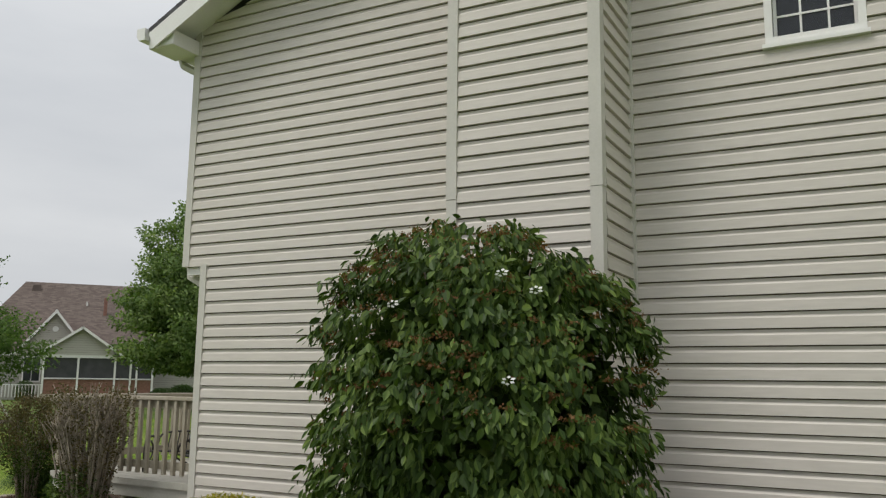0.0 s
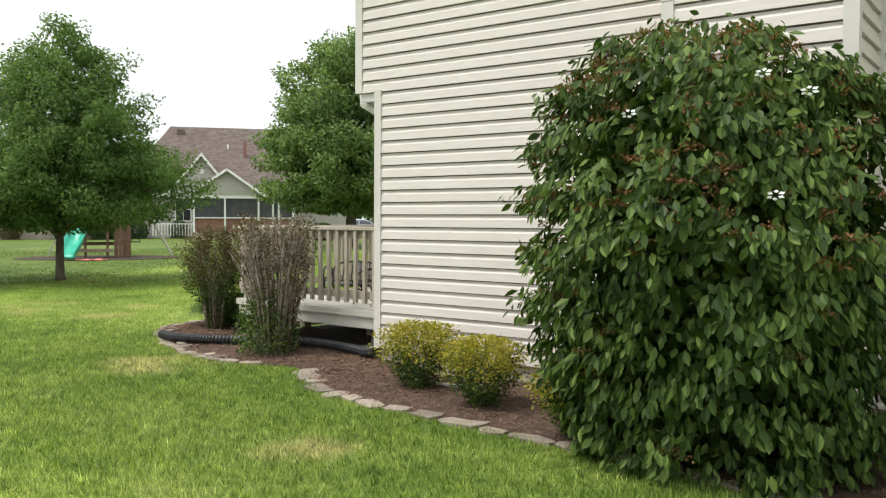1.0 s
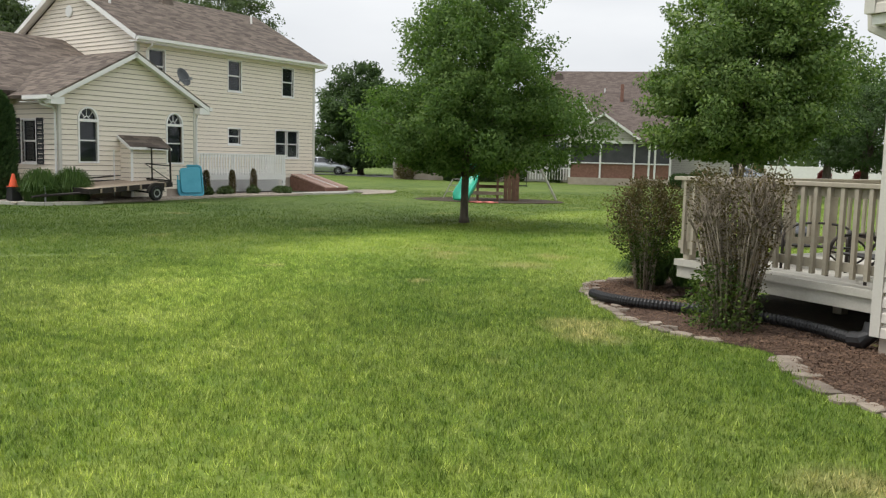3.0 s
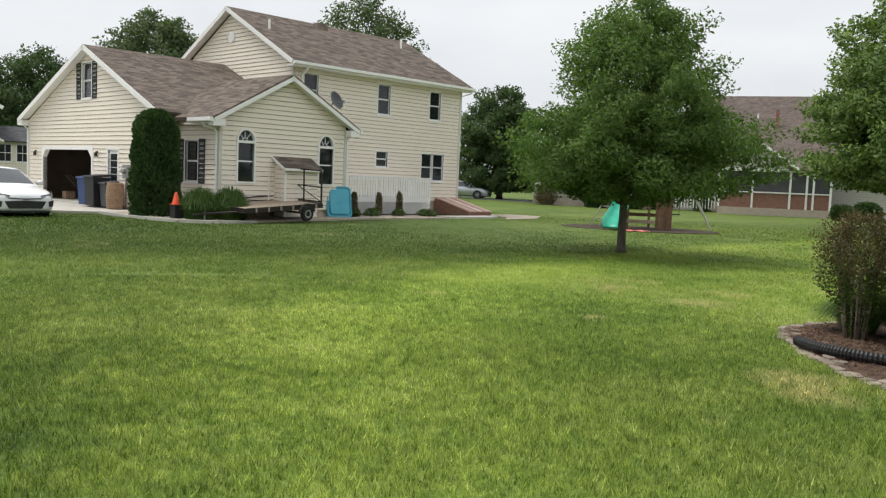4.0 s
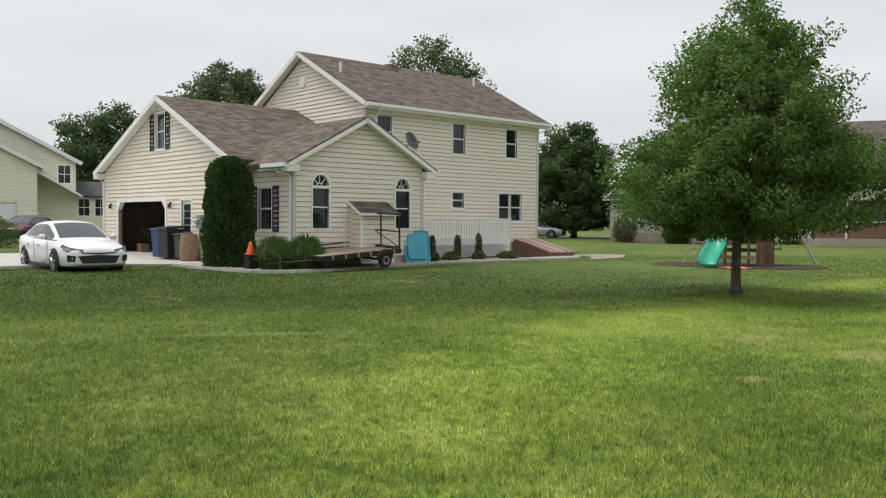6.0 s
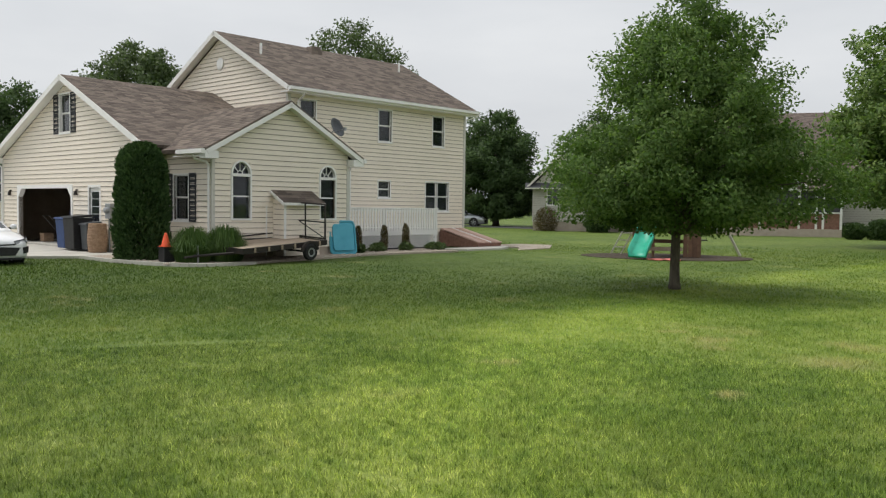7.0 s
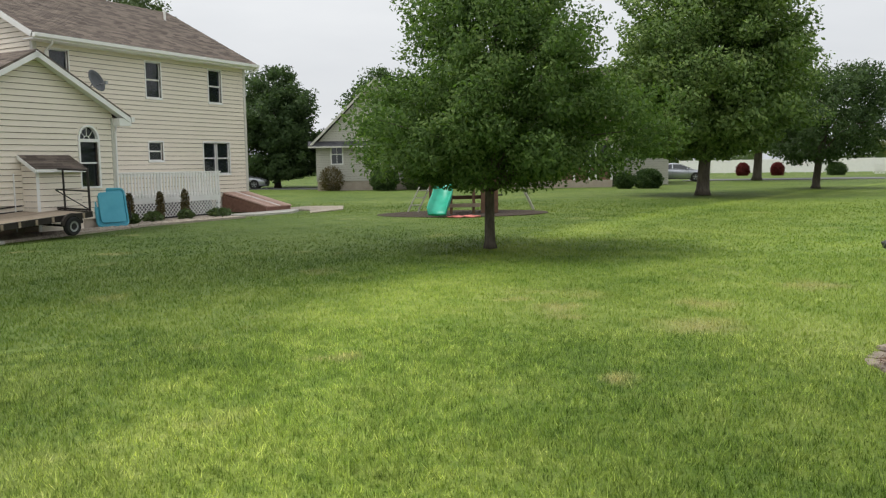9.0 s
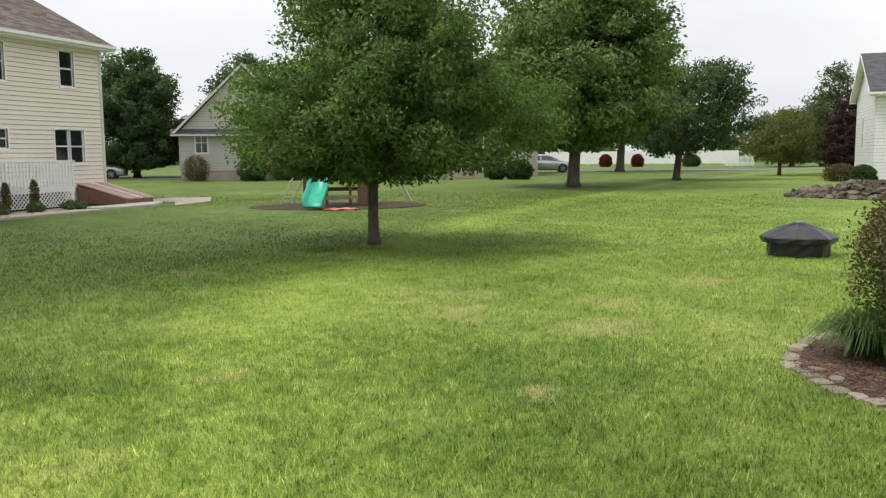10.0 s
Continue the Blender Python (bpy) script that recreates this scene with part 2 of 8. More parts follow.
MAT = dict(
    siding=siding_material("vinyl_siding_greige", (0.570, 0.530, 0.478), (0.685, 0.64, 0.582)),
    siding_tan=siding_material("vinyl_siding_tan", (0.748, 0.672, 0.568), (0.848, 0.768, 0.655)),
    siding_cream=siding_material("vinyl_siding_cream", (0.80, 0.755, 0.60), (0.87, 0.825, 0.67)),
    siding_grey=siding_material("vinyl_siding_grey", (0.44, 0.42, 0.37), (0.52, 0.50, 0.44)),
    siding_white=siding_material("vinyl_siding_white", (0.74, 0.74, 0.74), (0.82, 0.82, 0.82)),
    # dark brown with shade painted in, for siding gaps and the garage's inside
    shade_brown=shade("wall_shade_brown", (0.10, 0.075, 0.05), (0.16, 0.12, 0.085), 3.0, 0.9),
    corner=shade("vinyl_corner_trim", (0.55, 0.53, 0.48), (0.64, 0.615, 0.56), 2.0, 0.5, relief=0.05),
    trim=shade("white_paint", (0.80, 0.79, 0.765), (0.88, 0.87, 0.85), 3.0, 0.5, relief=0.05),
    shingle=shingle_material("brown_shingle", (0.058, 0.047, 0.040), (0.225, 0.182, 0.152)),
    shingle_red=shingle_material("reddish_shingle", (0.095, 0.074, 0.066), (0.185, 0.150, 0.132)),
    shingle_grey=shingle_material("grey_shingle", (0.06, 0.06, 0.065), (0.13, 0.13, 0.14)),
    brick=shade("red_brick", (0.20, 0.10, 0.075), (0.33, 0.18, 0.14), 8.0, 0.9, grain=40),
    block=shade("concrete_foundation", (0.40, 0.33, 0.27), (0.50, 0.43, 0.36), 3.0, 0.9),
    concrete=shade("concrete", (0.42, 0.40, 0.36), (0.55, 0.53, 0.48), 1.2, 0.9),
    asphalt=shade("asphalt", (0.12, 0.12, 0.12), (0.19, 0.19, 0.19), 1.0, 0.9),
    glass=glass_material("window_glass", (0.05, 0.06, 0.07)),
    blind=shade("window_blind", (0.16, 0.19, 0.20), (0.24, 0.27, 0.28), 2.0, 0.8, relief=0),
    curtain=shade("pale_curtain", (0.78, 0.78, 0.76), (0.86, 0.86, 0.84), 5.0, 0.9, relief=0),
    # near-black with shade painted in, for panels behind openings
    shade_black=shade("shade_black_backing", (0.02, 0.02, 0.022), (0.05, 0.05, 0.055), 2.0, 0.9, relief=0),
    shutter=shade("black_shutter", (0.015, 0.016, 0.02), (0.03, 0.032, 0.036), 8.0, 0.6),
    deck_wood=shade("weathered_deck_wood", (0.30, 0.265, 0.205), (0.47, 0.425, 0.34), 4.0, 0.85, grain=30, stretch=(1, 1, 1), vary=0.3),
    deck_pale=shade("pale_painted_deck_boards", (0.44, 0.42, 0.365), (0.58, 0.56, 0.50), 5.0, 0.8, vary=0.2),
    trailer_wood=shade("trailer_planks", (0.26, 0.20, 0.14), (0.42, 0.34, 0.26), 6.0, 0.85, vary=0.3),
    play_wood=shade("cedar_play_wood", (0.10, 0.055, 0.035), (0.20, 0.115, 0.07), 6.0, 0.8, vary=0.3),
    white_wood=shade("white_fence_paint", (0.80, 0.79, 0.77), (0.88, 0.87, 0.85), 3.0, 0.6),
    black_plastic=shade("black_plastic", (0.012, 0.012, 0.013), (0.03, 0.03, 0.032), 12.0, 0.5),
    rubber=shade("tyre_rubber", (0.012, 0.012, 0.012), (0.028, 0.028, 0.028), 20.0, 0.85),
    black_steel=shade("black_painted_steel", (0.015, 0.014, 0.013), (0.05, 0.04, 0.035), 9.0, 0.55, 0.3),
    grey_steel=shade("galvanised_steel", (0.28, 0.29, 0.30), (0.42, 0.43, 0.44), 9.0, 0.45, 0.8),
    teal=shade("teal_plastic", (0.06, 0.33, 0.45), (0.10, 0.43, 0.55), 3.0, 0.45),
    green_plastic=shade("green_plastic", (0.015, 0.30, 0.19), (0.03, 0.42, 0.28), 4.0, 0.35),
    blue_plastic=shade("blue_bin_plastic", (0.015, 0.04, 0.13), (0.026, 0.062, 0.19), 5.0, 0.5),
    orange=shade("orange_cone_plastic", (0.75, 0.09, 0.03), (0.9, 0.14, 0.05), 8.0, 0.5),
    red_mat=shade("faded_red_mat", (0.55, 0.14, 0.12), (0.70, 0.24, 0.20), 6.0, 0.8),
    wicker=shade("brown_wicker", (0.24, 0.15, 0.09), (0.38, 0.26, 0.17), 10.0, 0.8, grain=25, relief=0.8, depth=0.02),
    hatch=shade("faded_red_hatch_boards", (0.38, 0.22, 0.17), (0.58, 0.41, 0.34), 5.0, 0.8, vary=0.4),
    car_white=shade("white_car_paint", (0.78, 0.78, 0.79), (0.84, 0.84, 0.85), 1.0, 0.18, relief=0, spec=0.6),
    car_silver=shade("silver_car_paint", (0.42, 0.44, 0.47), (0.50, 0.52, 0.55), 1.0, 0.25, 0.6, relief=0),
    car_dark=shade("dark_red_car_paint", (0.08, 0.015, 0.02), (0.12, 0.02, 0.03), 1.0, 0.2, relief=0),
    car_glass=shade("dark_car_glass", (0.02, 0.024, 0.028), (0.03, 0.034, 0.04), 1.0, 0.06, relief=0, spec=0.8),
    lamp_lens=shade("clear_headlight", (0.16, 0.17, 0.18), (0.34, 0.35, 0.37), 9.0, 0.15, relief=0),
    mulch=shade("brown_mulch", (0.045, 0.026, 0.018), (0.15, 0.092, 0.064), 22.0, 0.95, grain=90, relief=1.0, depth=0.02),
    chip=shade("mulch_chip", (0.060, 0.035, 0.024), (0.26, 0.165, 0.11), 8.0, 0.95, grain=50),
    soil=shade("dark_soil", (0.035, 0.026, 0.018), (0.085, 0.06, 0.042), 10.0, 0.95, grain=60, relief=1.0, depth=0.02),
    stone=shade("edging_flagstone", (0.16, 0.13, 0.105), (0.36, 0.305, 0.245), 7.0, 0.9, grain=35, relief=0.8, depth=0.01, vary=0.55),
    gravel=shade("river_gravel", (0.27, 0.225, 0.18), (0.54, 0.47, 0.39), 18.0, 0.9, grain=40, relief=1.0, depth=0.03),
    rock=shade("piled_fieldstone", (0.06, 0.047, 0.036), (0.21, 0.175, 0.14), 4.0, 0.9, grain=20, relief=0.8, depth=0.02, vary=0.5),
    bark=shade("tree_bark", (0.055, 0.045, 0.035), (0.15, 0.125, 0.10), 7.0, 0.95, grain=28, relief=1.0, depth=0.02, stretch=(1, 1, 0.25)),
    twig=shade("grey_brown_twigs", (0.13, 0.105, 0.080), (0.40, 0.345, 0.28), 8.0, 0.95, grain=30),
    white_petal=shade("white_petals", (0.75, 0.75, 0.72), (0.85, 0.85, 0.82), 9.0, 0.6, relief=0),
    bud=leaf_material("brown_bud_clusters", (0.12, 0.055, 0.025), (0.21, 0.105, 0.05), (0.27, 0.17, 0.07)),
    terracotta=shade("red_glazed_pot", (0.16, 0.02, 0.018), (0.25, 0.035, 0.03), 6.0, 0.3),
    cover=shade("black_vinyl_cover", (0.010, 0.011, 0.014), (0.030, 0.033, 0.040), 5.0, 0.30, relief=0.5, depth=0.02),
    ac_paint=shade("dark_grey_enamel", (0.045, 0.050, 0.055), (0.075, 0.082, 0.09), 5.0, 0.5),
    red_badge=shade("red_badge", (0.55, 0.02, 0.02), (0.65, 0.03, 0.03), 5.0, 0.4, relief=0),
    screen=shade("porch_screen", (0.05, 0.05, 0.055), (0.09, 0.09, 0.095), 2.0, 0.7, relief=0),
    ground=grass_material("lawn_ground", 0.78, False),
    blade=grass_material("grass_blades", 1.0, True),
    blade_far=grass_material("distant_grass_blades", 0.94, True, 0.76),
    leaf=leaf_material("tree_leaves", (0.055, 0.102, 0.030), (0.112, 0.190, 0.052), (0.222, 0.305, 0.094), 0.6, 0.42, 1.1),
    leaf_dark=leaf_material("dark_maple_leaves", (0.034, 0.062, 0.024), (0.064, 0.110, 0.040), (0.115, 0.172, 0.060)),
    leaf_big=leaf_material("broad_maple_leaves", (0.065, 0.115, 0.036), (0.138, 0.215, 0.062), (0.28, 0.355, 0.115)),
    leaf_far=leaf_material("distant_leaves", (0.050, 0.078, 0.036), (0.095, 0.135, 0.058), (0.150, 0.195, 0.085)),
    leaf_red=leaf_material("dark_red_leaves", (0.030, 0.016, 0.018), (0.050, 0.028, 0.028), (0.075, 0.045, 0.040)),
    leaf_brightred=leaf_material("red_shrub_leaves", (0.10, 0.018, 0.022), (0.17, 0.032, 0.04), (0.24, 0.06, 0.065)),
    leaf_olive=leaf_material("olive_leaves", (0.075, 0.085, 0.025), (0.13, 0.145, 0.04), (0.19, 0.20, 0.065)),
    leaf_shrub=leaf_material("viburnum_leaves", (0.022, 0.042, 0.012), (0.056, 0.098, 0.021), (0.185, 0.255, 0.058), 0.45, 0.22, 2.6),
    leaf_yellow=leaf_material("yellow_green_leaves", (0.13, 0.15, 0.022), (0.36, 0.34, 0.042), (0.58, 0.41, 0.11), patch=7.0),
    leaf_brown=leaf_material("brownish_shrub_leaves", (0.050, 0.050, 0.022), (0.115, 0.092, 0.045), (0.21, 0.150, 0.085), patch=3.0),
    leaf_spruce=leaf_material("arborvitae_sprays", (0.026, 0.052, 0.020), (0.056, 0.102, 0.036), (0.100, 0.160, 0.058), 0.95, 0.15, 2.0),
    leaf_grassy=leaf_material("ornamental_grass_blades", (0.035, 0.075, 0.020), (0.075, 0.135, 0.035), (0.135, 0.205, 0.06), patch=3.0),
)

# ---- builders ----


class Mesh:
    """Collects vertices and faces for one mesh."""

    def __init__(self):
        self.v, self.f = [], []

    def add(self, verts, faces):
        n = len(self.v)
        self.v += [tuple(p) for p in verts]
        self.f += [tuple(n + i for i in f) for f in faces]
        return self

    def box(self, x0, y0, z0, x1, y1, z1, m=None, taper=0.0):
        k = taper
        vs = [(x0, y0, z0), (x1, y0, z0), (x1, y1, z0), (x0, y1, z0), (x0 + k, y0 + k, z1), (x1 - k, y0 + k, z1), (x1 - k, y1 - k, z1), (x0 + k, y1 - k, z1)]
        if m is not None:
            vs = [m @ Vector(p) for p in vs]
        return self.add(vs, [(3, 2, 1, 0), (4, 5, 6, 7), (0, 1, 5, 4), (1, 2, 6, 5), (2, 3, 7, 6), (3, 0, 4, 7)])

    def prism(self, outline, y0, y1, m=None):
        """An outline of (x, z) extruded from y0 to y1."""
        n = len(outline)
        vs = [(x, y0, z) for x, z in outline] + [(x, y1, z) for x, z in outline]
        if m is not None:
            vs = [m @ Vector(p) for p in vs]
        fs = [tuple(range(n)), tuple(range(2 * n - 1, n - 1, -1))]
        fs += [(i, i + n, (i + 1) % n + n, (i + 1) % n) for i in range(n)]
        return self.add(vs, fs)

    def slab(self, outline, z0, z1):
        n = len(outline)
        vs = [(x, y, z0) for x, y in outline] + [(x, y, z1) for x, y in outline]
        fs = [tuple(range(n - 1, -1, -1)), tuple(range(n, 2 * n))]
        fs += [(i, (i + 1) % n, (i + 1) % n + n, i + n) for i in range(n)]
        return self.add(vs, fs)

    def ring(self, outer, inner, y0, y1):
        """A flat rectangular frame: outer and inner are (x0, z0, x1, z1)."""
        vs = []
        for y in (y0, y1):
            for x0, z0, x1, z1 in (outer, inner):
                vs += [(x0, y, z0), (x1, y, z0), (x1, y, z1), (x0, y, z1)]
        fs = []
        for k in range(4):
            n = (k + 1) % 4
            fs += [(k, n, 4 + n, 4 + k), (8 + n, 8 + k, 12 + k, 12 + n), (n, k, 8 + k, 8 + n), (4 + k, 4 + n, 12 + n, 12 + k)]
        return self.add(vs, fs)

    def tube(self, points, radii, sides=8, cap=True):
        pts = [Vector(p) for p in points]
        if isinstance(radii, (int, float)):
            radii = [radii] * len(pts)
        rings = []
        for i, p in enumerate(pts):
            d = (pts[min(i + 1, len(pts) - 1)] - pts[max(i - 1, 0)]).normalized()
            side = d.orthogonal().normalized() if i == 0 else (side - d * side.dot(d)).normalized()
            up = d.cross(side)
            rings.append([p + (side * math.cos(a) + up * math.sin(a)) * radii[i] for a in [2 * math.pi * k / sides for k in range(sides)]])
        vs = [q for r in rings for q in r]
        fs = []
        for i in range(len(pts) - 1):
            for k in range(sides):
                a, b = i * sides + k, i * sides + (k + 1) % sides
                fs.append((a, b, b + sides, a + sides))
        if cap:
            fs += [tuple(range(sides - 1, -1, -1)), tuple(range(len(vs) - sides, len(vs)))]
        return self.add(vs, fs)

    def lathe(self, profile, sides=20, m=None, close=True):
        """(r, z) pairs turned about z."""
        vs = [(r * math.cos(2 * math.pi * k / sides), r * math.sin(2 * math.pi * k / sides), z) for r, z in profile for k in range(sides)]
        if m is not None:
            vs = [m @ Vector(p) for p in vs]
        fs = []
        for i in range(len(profile) - 1):
            for k in range(sides):
                a, b = i * sides + k, i * sides + (k + 1) % sides
                fs.append((a, b, b + sides, a + sides))
        if close:
            fs += [tuple(range(sides - 1, -1, -1)), tuple(range(len(vs) - sides, len(vs)))]
        return self.add(vs, fs)

    def data(self, name, smooth=False):
        me = bpy.data.meshes.new(name)
        me.from_pydata(self.v, [], self.f)
        if smooth:
            me.polygons.foreach_set("use_smooth", [True] * len(me.polygons))
        me.update()
        return me


def part(name, mesh, material, parent=None, label="", smooth=False, m=None, bevel=0.0):
    """One mesh object under a thing or part."""
    data = mesh.data(name, smooth) if isinstance(mesh, Mesh) else mesh
    if not data.materials:
        data.materials.append(MAT[material])
    ob = new(name, data)
    if parent is not None:
        ob.parent = parent
    if m is not None:
        ob.matrix_basis = m
    if bevel:
        md = ob.modifiers.new("worn_edges", "BEVEL")
        md.width, md.segments, md.limit_method = bevel, 2, "ANGLE"
    if label:
        tagged(ob, label)
    return ob


def thing(name, label, category, m=None, group="", kind=""):
    ob = new(name)
    ob.empty_display_size = 0.2
    if m is not None:
        ob.matrix_basis = m
    return tagged(ob, label, category, group, kind)


def facets(name, verts, per, material, parent=None, label="", soft=None):
    """A mesh of separate small faces: verts is an array of shape (n, per, 3)."""
    n = len(verts)
    if soft is not None:
        # rounded shading of a leaf mass: every face turned to its soft normal's side
        fn = unit(np.cross(verts[:, 1] - verts[:, 0], verts[:, 2] - verts[:, 0]))
        flip = (fn * soft).sum(1) < 0
        verts = verts.copy()
        verts[flip] = verts[flip][:, ::-1]
        fn[flip] *= -1
        soft = unit(soft + fn * 0.75)
    me = bpy.data.meshes.new(name)
    me.vertices.add(n * per)
    me.vertices.foreach_set("co", np.ascontiguousarray(verts, np.float32).ravel())
    me.loops.add(n * per)
    me.loops.foreach_set("vertex_index", np.arange(n * per, dtype=np.int32))
    me.polygons.add(n)
    me.polygons.foreach_set("loop_start", np.arange(0, n * per, per, dtype=np.int32))
    me.update(calc_edges=True)
    if soft is not None:
        me.normals_split_custom_set(np.repeat(soft, per, 0).tolist())
    me.materials.append(MAT[material])
    ob = new(name, me)
    if parent is not None:
        ob.parent = parent
    if label:
        tagged(ob, label)
    return ob


def unit(a):
    return a / np.maximum(np.linalg.norm(a, axis=-1, keepdims=True), 1e-9)


def leaf_quads(rng, at, size, out=None, spread=1.0, slim=0.55, droop=0.0):
    """Pointed leaves, each one face with four corners, round the places given."""
    n = len(at)
    axis = unit(rng.normal(size=(n, 3)) * spread + (0 if out is None else out) - np.array([0, 0, droop]))
    side = unit(np.cross(axis, rng.normal(size=(n, 3))))
    s = (size * rng.uniform(0.6, 1.35, n))[:, None]
    return np.stack([at - axis * s * 0.5, at + side * s * slim * 0.5 + axis * s * 0.05, at + axis * s * 0.5, at - side * s * slim * 0.5 + axis * s * 0.05], 1)


def shaped(profile, h):
    hs, rs = zip(*profile)
    return np.interp(h, hs, rs)


def tree(name, label, x, y, height, crown_base, profile, leaves, leaf, material, seed, trunk=0.12, clumps=150, clump=0.45, lean=(0, 0), limbs=14, z=0.0, group="", flat=0.7, hollow=0.35):
    """A tapered trunk with limbs, and a crown of clumps of single leaves within an uneven outline."""
    rng = np.random.default_rng(seed)
    root = thing(name, label, "tree" if "tree" in name else "shrub", pose(x, y, z), group)
    span = height - crown_base
    hs = rng.uniform(0.0, 1.0, clumps * 4)
    keep = rng.uniform(0, 1, len(hs)) < shaped(profile, hs) / max(r for _, r in profile)
    hs = hs[keep][:clumps]
    n = len(hs)
    ang = rng.uniform(0, 2 * math.pi, n)
    lobes = 1 + 0.16 * np.sin(ang * 3 + seed) * np.sin(hs * 9 + seed) + rng.normal(0, 0.10, n)
    rad = shaped(profile, hs) * lobes * np.sqrt(rng.uniform(hollow ** 2, 1, n))
    centre = np.stack([rad * np.cos(ang) + lean[0] * hs, rad * np.sin(ang) + lean[1] * hs, crown_base + span * hs], 1)
    size = clump * rng.uniform(0.55, 1.3, n) * (0.55 + 0.45 * shaped(profile, hs) / max(r for _, r in profile))
    pick = rng.choice(n, leaves, p=size ** 2 / (size ** 2).sum())
    d = unit(rng.normal(size=(leaves, 3))) * (rng.uniform(0.25, 1.0, leaves) ** 0.5)[:, None]
    # every clump is drawn out along its branch, outward and a little up
    reach = unit(np.stack([np.cos(ang), np.sin(ang), 0.15 + 1.5 * np.maximum(0, hs - 0.35)], 1))[pick]
    at = centre[pick] + d * size[pick][:, None] * np.array([1, 1, flat]) + reach * (size[pick] * rng.uniform(-0.9, 0.75, leaves))[:, None]
    quads = leaf_quads(rng, at, leaf, d * 0.5 + reach * 0.4, 0.7, 0.5, 0.35)
    mass = unit(d * 0.8 + reach * 0.7 + np.array([0, 0, 0.25]))
    # limbs and trunk
    m = Mesh()
    top = crown_base + span * 0.82
    pts = [Vector((lean[0] * max(0, k - 0.2) * 0.8 + 0.25 * trunk * math.sin(k * 7 + seed), lean[1] * max(0, k - 0.2) * 0.8 + 0.25 * trunk * math.cos(k * 5 + seed), top * k)) for k in (0, 0.03, 0.1, 0.25, 0.45, 0.65, 0.85, 1.0)]
    m.tube(pts, [trunk * f for f in (1.45, 1.12, 1.0, 0.92, 0.7, 0.5, 0.3, 0.12)], 10)
    order = np.argsort(-rad)[: limbs * 3 : 3]
    for c in centre[order]:
        zc = max(crown_base * 0.85, c[2] - 0.45 * math.hypot(c[0], c[1]))
        k = min(0.98, zc / top)
        i = min(6, int(np.searchsorted([p.z for p in pts], zc)))
        a = pts[max(0, i - 1)].lerp(pts[i], 0.5)
        a.z = zc
        b = Vector(c)
        mid_ = a.lerp(b, 0.5) + Vector((0, 0, 0.12 * (b - a).length))
        r = trunk * 0.34 * (1.1 - 0.7 * k)
        m.tube([a, a.lerp(mid_, 0.5), mid_, b], [r, r * 0.8, r * 0.55, r * 0.15], 6)
    part("trunk", m, "bark", root, smooth=True)
    facets("crown", quads, 4, material, root, soft=mass)
    return root


def wall_spans(knots, holes, za, zb):
    """Stretches of a wall's width between two heights: pairs of (left at za, left at zb, right at za, right at zb)."""
    zs, ls, rs = zip(*knots)
    la, lb, ra, rb = (float(np.interp(z, zs, q)) for q, z in ((ls, za), (ls, zb), (rs, za), (rs, zb)))
    mid_ = (za + zb) / 2
    cuts = sorted((h[0], h[2]) for h in holes if h[1] < mid_ < h[3])
    out, a0, a1 = [], la, lb
    for c0, c1 in cuts:
        out.append((a0, a1, c0, c0))
        a0 = a1 = c1
    out.append((a0, a1, ra, rb))
    return [s for s in out if s[2] - s[0] > 0.004 or s[3] - s[1] > 0.004]


def breaks(lo, hi, extra):
    return sorted({round(z, 4) for z in [lo, hi, *[e for e in extra if lo < e < hi]]})


